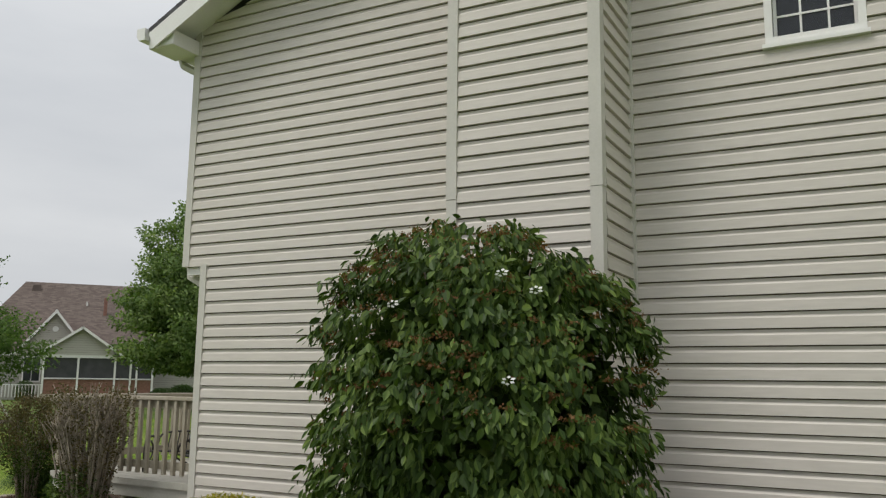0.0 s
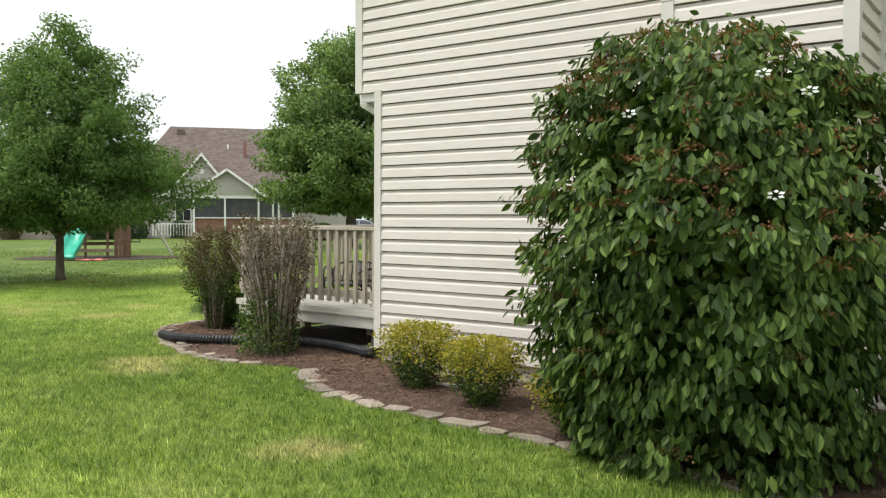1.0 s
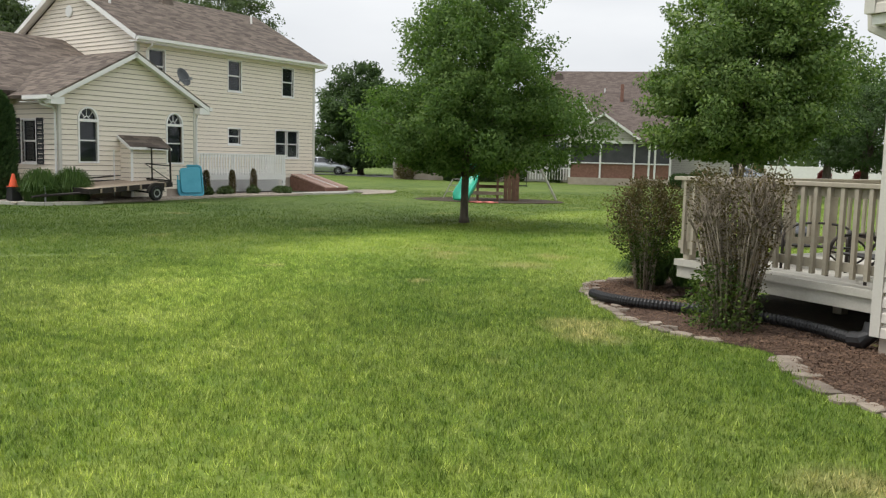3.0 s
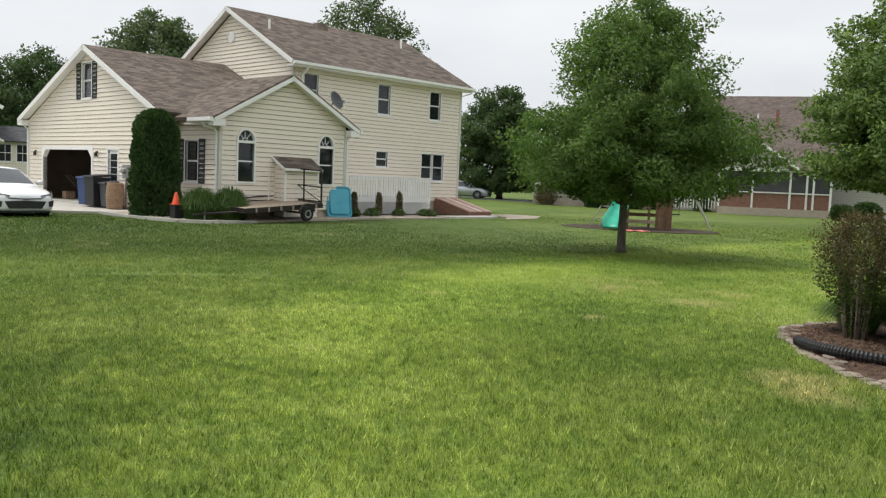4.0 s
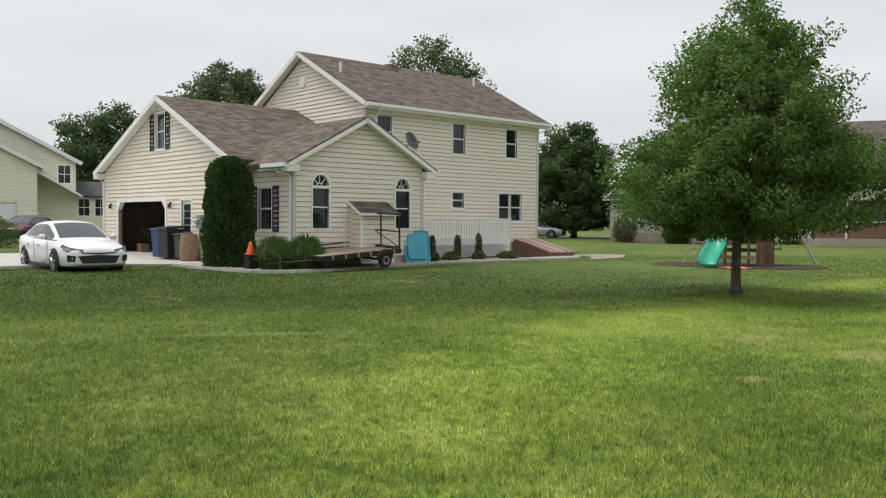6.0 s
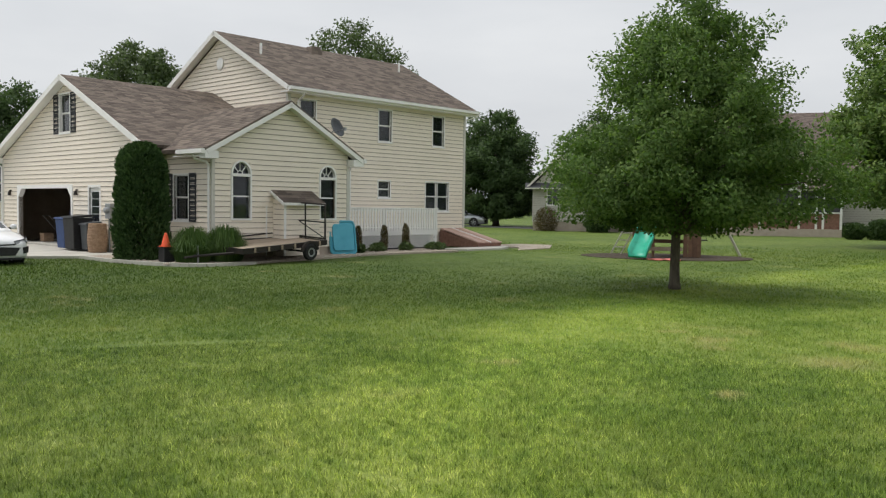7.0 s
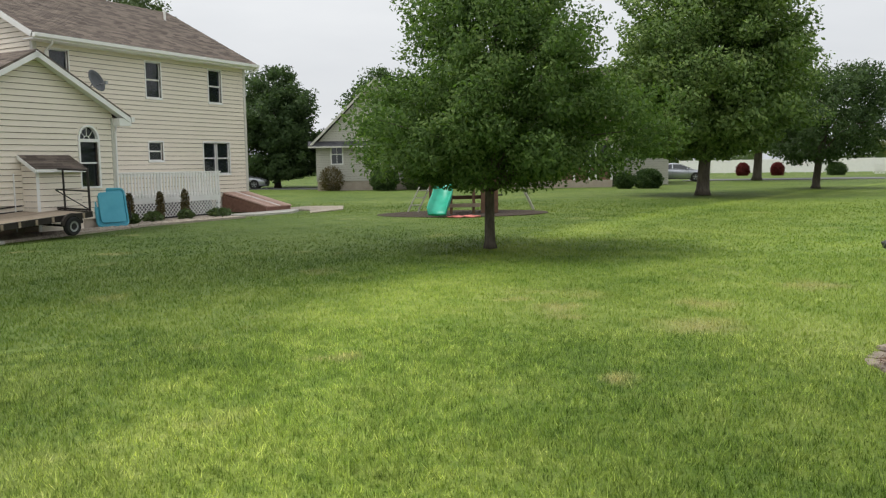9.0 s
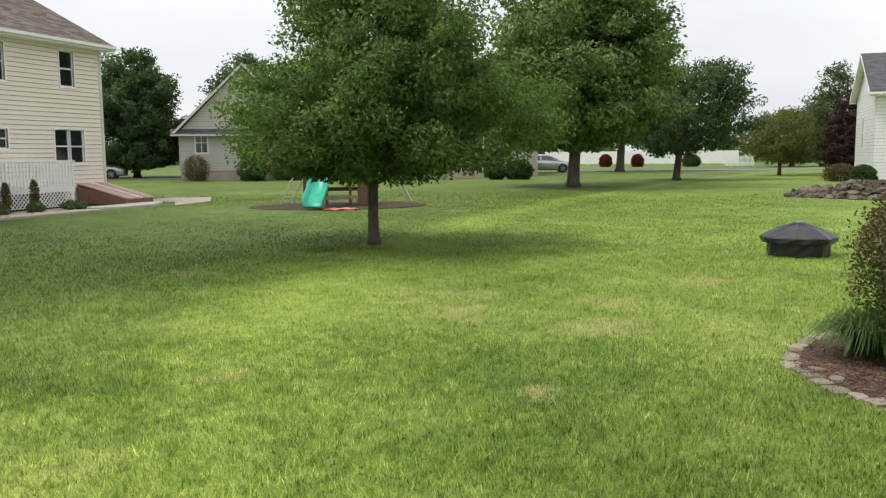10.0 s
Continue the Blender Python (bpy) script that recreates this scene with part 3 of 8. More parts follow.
def clad_wall(name, parent, m, knots, holes, material, course=0.127, thick=0.14, each=False, lip=0.028, start=None, gap=0.009):
    """A thick wall with its openings, and lapped siding courses on its face. The wall's face is y = 0, its outside -y."""
    lo, hi = knots[0][0], knots[-1][0]
    edges = [h[1] for h in holes] + [h[3] for h in holes] + [k[0] for k in knots]
    core = Mesh()
    # where a raking edge crosses the side of an opening
    (za_, la_, ra_), (zb_, lb_, rb_) = knots[-2], knots[-1]
    rake = [za_ + (zb_ - za_) * (c - e0) / (e1 - e0) for h in holes for c in (h[0], h[2]) for e0, e1 in ((la_, lb_), (ra_, rb_)) if min(e0, e1) < c < max(e0, e1)]
    bs = breaks(lo, hi, edges + rake)
    cuts = sorted({c for h in holes for c in (h[0], h[2])})
    seen = {}

    def corner(x, y, z):
        key = (round(x, 3), y, round(z, 3))
        if key not in seen:
            seen[key] = len(core.v)
            core.v.append((x, y, z))
        return seen[key]

    for za, zb in zip(bs, bs[1:]):
        l0, l1, r0, r1 = wall_spans(knots, [], za, zb)[0]
        mids = [c for c in cuts if max(l0, l1) + 0.002 < c < min(r0, r1) - 0.002]
        low, high = [l0, *mids, r0], [l1, *mids, r1]
        for k in range(len(low) - 1):
            mx_, mz_ = (low[k] + low[k + 1]) / 2, (za + zb) / 2
            if any(h[0] < mx_ < h[2] and h[1] < mz_ < h[3] for h in holes):
                continue
            q = [corner(low[k], 0, za), corner(low[k + 1], 0, za), corner(high[k + 1], 0, zb), corner(high[k], 0, zb),
                 corner(low[k], thick, za), corner(low[k + 1], thick, za), corner(high[k + 1], thick, zb), corner(high[k], thick, zb)]
            core.f += [tuple(q[i] for i in f) for f in ((0, 1, 2, 3), (7, 6, 5, 4), (4, 5, 1, 0), (3, 2, 6, 7), (0, 3, 7, 4), (1, 5, 6, 2))]
    # the core's dark colour stands in for shadow in the board gaps
    wall = part(name, core, "shade_brown", parent, m=m)
    joined, z = Mesh(), lo if start is None else start
    while z < hi - 0.01:
        top = min(hi, z + course)
        one = Mesh()
        bends = [z + 0.60 * course, z + 0.74 * course] if each else []
        bs = breaks(max(z, lo), max(z, top - gap), edges + bends)
        for za, zb in zip(bs, bs[1:]):
            if each:
                # a lapped profile: a broad face, a short bevel and a set-back upper face
                ya, yb = (float(np.interp((q - z) / course, [0, 0.60, 0.74, 1.0], [-lip, -lip * 0.80, -lip * 0.34, -lip * 0.24])) for q in (za, zb))
            else:
                ya, yb = (-lip + (lip - 0.006) * (q - z) / course for q in (za, zb))
            for l0, l1, r0, r1 in wall_spans(knots, holes, za, zb):
                one.add([(l0, ya, za), (r0, ya, za), (r1, yb, zb), (l1, yb, zb), (l0, -0.001, za), (r0, -0.001, za), (r1, -0.001, zb), (l1, -0.001, zb)],
                        [(0, 1, 2, 3), (4, 5, 1, 0), (3, 2, 6, 7), (0, 3, 7, 4), (1, 5, 6, 2)])
        if one.f:
            if each:
                part("siding_board", one, material, wall)
            else:
                joined.add(one.v, one.f)
        z += course
    if not each:
        tagged(part("siding", joined, material, wall), kind="stuff")
    return wall


def window(parent, m, w, h, cols=2, rows=2, sashes=2, frame_w=0.07, curtain="", proud=0.03, label=""):
    """A white window in an opening w wide and h high; its lower left corner on the wall's face is the pose's origin."""
    f = Mesh()
    f.ring((-frame_w, -frame_w, w + frame_w, h + frame_w), (0, 0, w, h), -proud, 0.10)
    ob = part("window", f, "trim", parent, label, m=m)
    step = h / sashes
    for k in range(sashes):
        z0, y = k * step, 0.03 + 0.02 * (k % 2 == 0)
        part("sash", Mesh().ring((0.001, z0 + 0.001, w - 0.001, z0 + step - 0.001), (0.025, z0 + 0.025, w - 0.025, z0 + step - 0.025), y, y + 0.03), "trim", ob)
    if cols > 1 or rows > 1:
        mu = Mesh()
        for k in range(sashes):
            for c in range(1, cols):
                mu.box(w * c / cols - 0.008, 0.055, k * step + 0.025, w * c / cols + 0.008, 0.062, (k + 1) * step - 0.025)
            for r in range(1, rows):
                z = k * step + step * r / rows
                mu.box(0.025, 0.0545, z - 0.008, w - 0.025, 0.0615, z + 0.008)
        part("glazing_bars", mu, "trim", ob)
    part("pane", Mesh().box(0.03, 0.064, 0.03, w - 0.03, 0.070, h - 0.03), "glass", ob).visible_shadow = False
    part("sill", Mesh().box(-frame_w - 0.02, -proud - 0.025, -frame_w - 0.03, w + frame_w + 0.02, 0.0, -frame_w), "trim", ob)
    if curtain:
        cu = Mesh()
        n = 24
        for k in range(n):
            x0, x1 = w * k / n, w * (k + 1) / n
            y0, y1 = 0.13 + 0.012 * (k % 2), 0.13 + 0.012 * ((k + 1) % 2)
            cu.add([(x0, y0, 0.02), (x1, y1, 0.02), (x1, y1, h), (x0, y0, h)], [(0, 1, 2, 3)])
        part("blind", cu, curtain, ob)
    return ob


def shutter(parent, m, w, h):
    s = Mesh()
    s.box(0, -0.04, 0, 0.05, -0.015, h).box(w - 0.05, -0.04, 0, w, -0.015, h)
    for z in (0, h / 2 - 0.03, h - 0.06):
        s.box(0.05, -0.04, z, w - 0.05, -0.015, z + 0.06)
    s.box(0.05, -0.017, 0.06, w - 0.05, -0.012, h - 0.06)
    z = 0.07
    while z < h - 0.08:
        s.add([(0.05, -0.036, z), (w - 0.05, -0.036, z), (w - 0.05, -0.018, z + 0.035), (0.05, -0.018, z + 0.035)], [(0, 1, 2, 3)])
        z += 0.036
    return part("shutter", s, "shutter", parent, "black louvred shutter", m=m)


def roof_plane(parent, low_a, low_b, up, material="shingle", thick=0.10, clip_a=0.0, clip_b=0.0, name="roof", row=0.14):
    """A roof slope from its eave (low_a to low_b) up by the vector up, with lapped shingle rows. clip: how far the top's ends draw in."""
    a, b, u = Vector(low_a), Vector(low_b), Vector(up)
    e = (b - a).normalized()
    n = e.cross(u).normalized()
    if n.z < 0:
        n = -n
    rows = max(1, round(u.length / row))
    org = Matrix((( e.x, u.normalized().x, n.x, a.x), (e.y, u.normalized().y, n.y, a.y), (e.z, u.normalized().z, n.z, a.z), (0, 0, 0, 1)))
    L, H = (b - a).length, u.length
    me = Mesh()
    me.v = [(0, 0, -thick), (L, 0, -thick), (L - clip_b, H, -thick), (clip_a, H, -thick)]
    for k in range(rows):
        y0, y1 = H * k / rows, H * (k + 1) / rows
        me.v += [(clip_a * k / rows, y0, 0.005), (L - clip_b * k / rows, y0, 0.005), (clip_a * (k + 1) / rows, y1, 0.0), (L - clip_b * (k + 1) / rows, y1, 0.0)]
    me.f = [(3, 2, 1, 0), (0, 1, 5, 4), (3, 4 * rows + 2, 4 * rows + 3, 2)]
    for k in range(rows):
        i = 4 + 4 * k
        me.f.append((i, i + 1, i + 3, i + 2))
        if k:
            me.f.append((i - 2, i - 1, i + 1, i))
    me.f += [tuple([0, 3] + list(range(4 * rows + 2, 3, -2))), tuple([2, 1] + list(range(5, 4 * rows + 4, 2)))]
    return part(name, me, material, parent, m=org)


def downspout(parent, pts, m=None, name="downspout", material="corner"):
    """A flat metal pipe along a path of points."""
    return part(name, Mesh().tube(pts, 0.045 if material == "corner" else 0.034, 6), material, parent, m=m)

# ---- ground ----
HM = pose(-28.18, 1.70, 0, 0, 0, 118.36)  # the tan house: x along its yard side, y into the house


def at_house(x, y, z=0.0):
    return HM @ Vector((x, y, z))


gm = Mesh()
ring = [-1500, -400, -160, -90, -60, -45, -35, -27, -20, -14, -9, -5, -2, 1, 4, 8, 14, 22, 32, 45, 60, 90, 160, 400, 1500]
nx = len(ring)
for i, gx in enumerate(ring):
    for j, gy in enumerate(ring):
        px, py = gx - 10, gy + 8
        far = max(0.0, math.hypot(px + 3, py) - 16)
        gm.v.append((px, py, -0.02 + 0.05 * math.sin(px * 0.21 + 1) * math.sin(py * 0.17) * min(1, far / 20)))
gm.f = [(i * nx + j, (i + 1) * nx + j, (i + 1) * nx + j + 1, i * nx + j + 1) for i in range(nx - 1) for j in range(nx - 1)]
ground = part("ground", gm, "ground", smooth=True)
tagged(ground, "mown green lawn with lighter and dry straw-coloured patches", "lawn", kind="structure")

# ---- the near house: greige vinyl siding, seen at its gable side ----
WY = 6.563
# the whole house is turned a little about its corner by the deck
NEAR = Matrix.Translation((-6.2, 6.54, 0)) @ pose(0, 0, 0, 0, 0, 3.0) @ Matrix.Translation((6.2, -6.54, 0))
house = thing("house", "two-storey house clad in greige vinyl siding beside the lawn", "house", NEAR)
X0, XU, X1, YB = -5.985, -6.235, 4.6, 15.5
NEAR_COURSE = 0.1193
SEAM = 0.14 + 21 * NEAR_COURSE
slope = 0.5
part("foundation", Mesh().box(X0 + 0.02, WY + 0.02, -0.3, X1 - 0.02, YB, 0.14), "block", house, "tan concrete foundation strip")
RIDGE = (XU + X1) / 2
EZ = 5.22
zr = EZ + slope * (RIDGE - XU)
win = (-0.50, 4.06, 0.07, 5.16)
wall_l = clad_wall("wall", house, pose(0, WY, 0), [(0.14, X0, -2.74), (SEAM - 0.001, X0, -2.74)], [], "siding", NEAR_COURSE, each=True)
wall_u = clad_wall("wall", house, pose(0, WY, 0), [(SEAM, XU, -2.74), (EZ, XU, -2.74), (zr - 1.77, -2.75, -2.74)], [], "siding", NEAR_COURSE, each=True)
wall_r = clad_wall("wall", house, pose(0, WY, 0), [(0.14, -1.58, X1), (EZ, -1.58, X1), (zr - 0.06, RIDGE - 0.1, RIDGE + 0.1)], [win], "siding", 0.1216, each=True, start=0.091)
window(house, pose(win[0], WY, win[1]), win[2] - win[0], win[3] - win[1], 3, 3, 2, 0.055, label="white double-hung window with a grille")
# near-black panel stands in for the unlit room behind the window
part("room_back", Mesh().box(-1.2, WY + 1.2, 3.2, 1.2, WY + 1.25, 5.4), "shade_black", house)
# chimney chase standing out from the wall
CY, CX0, CX1, CZ = 5.75, -2.75, -1.60, 8.9
clad_wall("chase_wall", house, pose(0, CY, 0), [(0.221, CX0, CX1), (CZ, CX0, CX1)], [], "siding", NEAR_COURSE, each=True, thick=0.1, start=0.221)
clad_wall("chase_wall", house, pose(CX1, CY + 0.1, 0, 0, 0, 90), [(0.16, 0, WY - CY - 0.1), (CZ, 0, WY - CY - 0.1)], [], "siding", NEAR_COURSE, each=True, thick=0.1, start=0.16)
clad_wall("chase_wall", house, pose(CX0, WY, 0, 0, 0, -90), [(0.16, 0, WY - CY - 0.1), (CZ, 0, WY - CY - 0.1)], [], "siding", thick=0.1, start=0.16)
part("chase_base", Mesh().box(CX0 + 0.02, CY + 0.02, -0.2, CX1 - 0.02, WY, 0.18), "block", house)


def corner_trim(parent, x, y, z0, z1, sx, sy, w=0.10, joint=None, name="corner_trim"):
    """An L of two flat faces round an outside corner. sx, sy: which way the building lies from the corner."""
    spans = [(z0, z1)] if joint is None else [(z0, joint - 0.0015), (joint + 0.0015, z1)]
    me = Mesh()
    for k, (a, b) in enumerate(spans):
        d = 0.034 + 0.003 * k
        me.box(min(x - sx * d, x + sx * w), min(y - sy * d, y), a, max(x - sx * d, x + sx * w), max(y - sy * d, y), b)
        me.box(min(x - sx * d, x), min(y, y + sy * w), a, max(x - sx * d, x), max(y, y + sy * w), b)
    return part(name, me, "corner", parent, m=None)


corner_trim(house, X0, WY, 0.14, SEAM + 0.02, 1, 1, 0.048)
corner_trim(house, XU, WY, SEAM + 0.004, EZ + 0.02, 1, 1, 0.052)
corner_trim(house, CX0, CY, 0.2, CZ, 1, 1, 0.05, 2.87)
corner_trim(house, CX1, CY, 0.2, CZ, -1, 1, 0.055, 2.87)
part("inner_trim", Mesh().box(CX1 + 0.001, WY - 0.038, 0.16, CX1 + 0.045, WY - 0.001, CZ), "corner", house)
# rear walls, overhang and far sides
part("rear_wall", Mesh().box(X0 + 0.005, WY + 0.145, 0.14, X0 + 0.15, YB, SEAM - 0.002), "siding", house)
part("upper_rear_wall", Mesh().box(XU + 0.005, WY + 0.145, SEAM, XU + 0.15, YB, EZ), "siding", house)
part("overhang_soffit", Mesh().box(XU + 0.01, WY + 0.01, SEAM - 0.08, X0 - 0.002, YB, SEAM - 0.003), "trim", house)
part("far_wall", Mesh().box(X1 - 0.15, WY + 0.145, 0.14, X1, YB, EZ), "siding", house)
part("end_wall", Mesh().box(X0, YB, 0.14, X1, YB + 0.15, EZ), "siding", house)
rise = slope * (RIDGE - XU + 0.33)
for s, ex in ((1, XU - 0.33), (-1, X1 + 0.33)):
    a, b = (ex, WY - 0.42, EZ - 0.08), (ex, YB + 0.4, EZ - 0.08)
    roof_plane(house, a if s == 1 else b, b if s == 1 else a, (s * (RIDGE - XU + 0.33), 0, rise), "shingle_grey")
    # rake board, soffit and eave box at the gable side
    ang = -math.degrees(math.atan(slope))
    L = math.hypot(RIDGE - XU + 0.33, rise)
    m = Matrix.Translation((ex, WY - 0.42, EZ - 0.08)) @ Matrix(((s * math.cos(radians(-ang)), 0, -s * math.sin(radians(-ang)), 0), (0, 1, 0, 0), (math.sin(radians(-ang)), 0, math.cos(radians(-ang)), 0), (0, 0, 0, 1)))
    part("rake_board", Mesh().box(0, -0.022, -0.26, L, -0.002, -0.07), "trim", house, "white rake board", m=m)
    part("rake_soffit", Mesh().box(0, 0.0, -0.125, L, 0.41, -0.105), "trim", house, m=m)
part("eave_box", Mesh().box(XU - 0.33, WY - 0.40, EZ - 0.30, XU + 0.02, WY - 0.02, EZ - 0.14).box(XU - 0.33, WY - 0.02, EZ - 0.26, XU - 0.02, YB, EZ - 0.22), "trim", house, "white boxed eave return", bevel=0.01)
part("gutter", Mesh().prism([(XU - 0.45, EZ - 0.08), (XU - 0.45, EZ - 0.16), (XU - 0.42, EZ - 0.21), (XU - 0.335, EZ - 0.21), (XU - 0.335, EZ - 0.08)], WY - 0.46, YB), "trim", house, "white metal gutter")
downspout(house, [(XU - 0.38, WY + 0.12, EZ - 0.2), (XU - 0.34, WY + 0.12, EZ - 0.30), (XU - 0.12, WY + 0.12, EZ - 0.42), (XU - 0.06, WY + 0.12, EZ - 0.5), (XU - 0.06, WY + 0.12, 2.72)])
downspout(house, [(XU - 0.06, WY + 0.12, 2.72), (XU - 0.05, WY + 0.12, 2.56), (X0 - 0.12, WY + 0.12, 2.47), (X0 - 0.06, WY + 0.12, 2.40), (X0 - 0.06, WY + 0.12, 0.16), (X0 - 0.10, WY + 0.10, 0.10)])

# ---- the tan house across the lawn ----
tan = thing("house", "two-storey tan vinyl-sided house with attached garage and gabled sunroom", "house", HM)
BW = 4.70                                  # sunroom width
TAN_COURSE = 0.146
GX, GY0, GY1, GYR = -0.60, 2.40, 13.0, 7.40   # garage front, sides, ridge
MX0, MX1, MY0, MY1 = 4.64, 13.40, 2.92, 10.9
part("foundation", Mesh().box(0.03, 0.03, -0.2, BW - 0.03, 3, 0.35).box(MX0 + 0.03, MY0 + 0.03, -0.2, MX1 - 0.03, MY1 - 0.03, 0.55), "block", tan)
arch1, arch2 = (0.60, 1.14, 1.16, 2.68), (3.63, 1.14, 4.19, 2.68)
clad_wall("sunroom_wall", tan, pose(0, 0, 0), [(0.30, 0, BW), (3.10, 0, BW), (4.34, BW / 2 - 0.02, BW / 2 + 0.02)], [arch1, arch2], "siding_tan", TAN_COURSE, gap=0.013, lip=0.031)
clad_wall("sunroom_wall", tan, pose(0, 2.9, 0, 0, 0, -90), [(0.30, 0, 2.9), (3.08, 0, 2.9)], [(0.93, 1.08, 1.70, 2.32)], "siding_tan", TAN_COURSE, gap=0.013, lip=0.031, thick=0.13)
clad_wall("sunroom_wall", tan, pose(BW, 0.14, 0, 0, 0, 90), [(0.30, 0, 2.7), (3.08, 0, 2.7)], [], "siding_tan", TAN_COURSE, gap=0.013, lip=0.031, thick=0.13)
apex = GY1 - GYR
gdoor, gside, gwin = (1.46, 0.10, 5.74, 1.97), (7.02, 0.10, 7.73, 1.98), (4.92, 3.78, 5.69, 4.98)
clad_wall("garage_wall", tan, pose(GX, GY1, 0, 0, 0, -90), [(0.12, 0, GY1 - GY0), (3.12, 0, GY1 - GY0), (5.40, apex - 0.02, apex + 0.02)], [gdoor, gside, gwin], "siding_tan", TAN_COURSE, gap=0.013, lip=0.031)
clad_wall("garage_wall", tan, pose(GX + 0.14, GY0, 0), [(0.12, 0, 0.45), (3.10, 0, 0.45)], [], "siding_tan", TAN_COURSE, gap=0.013, lip=0.031)
# dark brown paints the dimness of the open garage
part("garage_back", Mesh().box(4.3, GY0, 0.1, 4.45, GY1, 3.1).box(GX + 0.14, GY1 - 0.14, 0.1, 4.4, GY1, 3.1).box(GX + 0.14, GY0 + 0.15, 3.0, 4.4, GY1 - 0.14, 3.06), "shade_brown", tan)
part("garage_floor", Mesh().box(GX, GY0 + 0.14, -0.1, 4.3, GY1 - 0.14, 0.10), "concrete", tan)
mw = [(5.12, 3.91, 5.76, 5.05), (8.67, 3.90, 9.30, 5.04), (11.52, 3.90, 12.15, 5.04), (8.67, 1.86, 9.26, 2.45), (11.15, 1.38, 12.46, 2.48)]
clad_wall("main_wall", tan, pose(0, MY0, 0), [(0.55, MX0, MX1), (5.34, MX0, MX1)], mw, "siding_tan", TAN_COURSE, gap=0.013, lip=0.031)
clad_wall("main_wall", tan, pose(MX0, MY1, 0, 0, 0, -90), [(0.55, 0, MY1 - MY0), (5.34, 0, MY1 - MY0), (7.47, 3.97, 4.01)], [], "siding_tan", TAN_COURSE, gap=0.013, lip=0.031, thick=0.13)
clad_wall("main_wall", tan, pose(MX1, MY0 + 0.14, 0, 0, 0, 90), [(0.55, 0, MY1 - MY0 - 0.14), (5.34, 0, MY1 - MY0 - 0.14), (7.47, 3.83, 3.87)], [], "siding_tan", TAN_COURSE, gap=0.013, lip=0.031, thick=0.13)
part("rear_wall", Mesh().box(MX0, MY1, 0.55, MX1, MY1 + 0.14, 5.34), "siding_tan", tan)
for x0, z0, x1, z1 in mw[:3]:
    window(tan, pose(x0, MY0, z0), x1 - x0, z1 - z0, 1, 1, 2, 0.042, "blind" if x0 < 11 else "")
window(tan, pose(mw[3][0], MY0, mw[3][1]), 0.59, 0.59, 1, 1, 2, 0.042)
window(tan, pose(mw[4][0], MY0, mw[4][1]), 0.633, 1.10, 1, 1, 2, 0.042, "blind")
window(tan, pose(mw[4][0] + 0.677, MY0, mw[4][1]), 0.633, 1.10, 1, 1, 2, 0.042, "blind")
window(tan, pose(0, 2.9 - 0.93, 1.08, 0, 0, -90), 0.77, 1.24, 1, 1, 2, 0.042, "blind")
shutter(tan, pose(0, 2.9 - 1.76, 1.03, 0, 0, -90), 0.36, 1.34)
shutter(tan, pose(0, 2.9 - 0.56, 1.03, 0, 0, -90), 0.31, 1.34)
window(tan, pose(GX, GY1 - gwin[0], gwin[1], 0, 0, -90), 0.77, 1.20, 1, 1, 2, 0.05, "curtain")
shutter(tan, pose(GX, GY1 - gwin[0] + 0.44, gwin[1] - 0.05, 0, 0, -90), 0.36, 1.28)
shutter(tan, pose(GX, GY1 - gwin[2] - 0.07, gwin[1] - 0.05, 0, 0, -90), 0.36, 1.28)


def arched_window(parent, m, w, h, spring):
    """A tall sash window with a half-round light over it. spring: the height at which the round begins."""
    r = w / 2
    arc = [(r + r * math.cos(a), spring + (h - spring) * math.sin(a)) for a in np.linspace(0, math.pi, 17)]
    fr = Mesh()
    ow = 0.05
    outer = [(r + (r + ow) * math.cos(a), spring + (h - spring + ow) * math.sin(a)) for a in np.linspace(0, math.pi, 17)]
    for k in range(16):
        a, b, c, d = arc[k], arc[k + 1], outer[k + 1], outer[k]
        fr.prism([a, d, c, b], -0.05, 0.10)
    fr.box(-ow, -0.05, -ow, 0, 0.10, spring).box(w, -0.05, -ow, w + ow, 0.10, spring).box(0, -0.05, -ow, w, 0.10, 0)
    fr.box(0, -0.04, spring - 0.07, w, 0.09, spring + 0.01)
    ob = part("window", fr, "trim", parent, "white arched window with a fan light", m=m)
    fill = Mesh()
    for k in range(16):
        (xa, za), (xb, zb) = outer[k], outer[k + 1]
        fill.add([(xa, -0.012, za), (xb, -0.012, zb), (xb, -0.012, h + 0.002), (xa, -0.012, h + 0.002)], [(3, 2, 1, 0)])
    part("spandrel", fill, "siding_tan", ob)
    mu = Mesh()
    for a in (45, 90, 135):
        ca, sa = math.cos(radians(a)), math.sin(radians(a))
        mu.tube([(r + 0.3 * r * ca, 0.05, spring + 0.3 * r * sa), (r + r * ca, 0.05, spring + (h - spring) * sa)], 0.011, 5)
    mu.tube([(r + 0.32 * r * math.cos(a), 0.05, spring + 0.32 * r * math.sin(a)) for a in np.linspace(0, math.pi, 9)], 0.011, 5)
    mu.box(0, 0.04, spring / 2 - 0.02, w, 0.07, spring / 2 + 0.02)
    part("glazing_bars", mu, "trim", ob)
    part("pane", Mesh().prism([(0.0, 0.0), (w, 0.0)] + arc, 0.064, 0.069), "glass", ob).visible_shadow = False
    part("blind", Mesh().box(0.0, 0.12, 0.0, w, 0.125, spring - 0.1), "blind", ob)
    return ob


for a in (arch1, arch2):
    arched_window(tan, pose(a[0], 0, a[1]), a[2] - a[0], a[3] - a[1], 1.22)

# roofs, fascias, soffits and gutters of the tan house
ov = 0.40


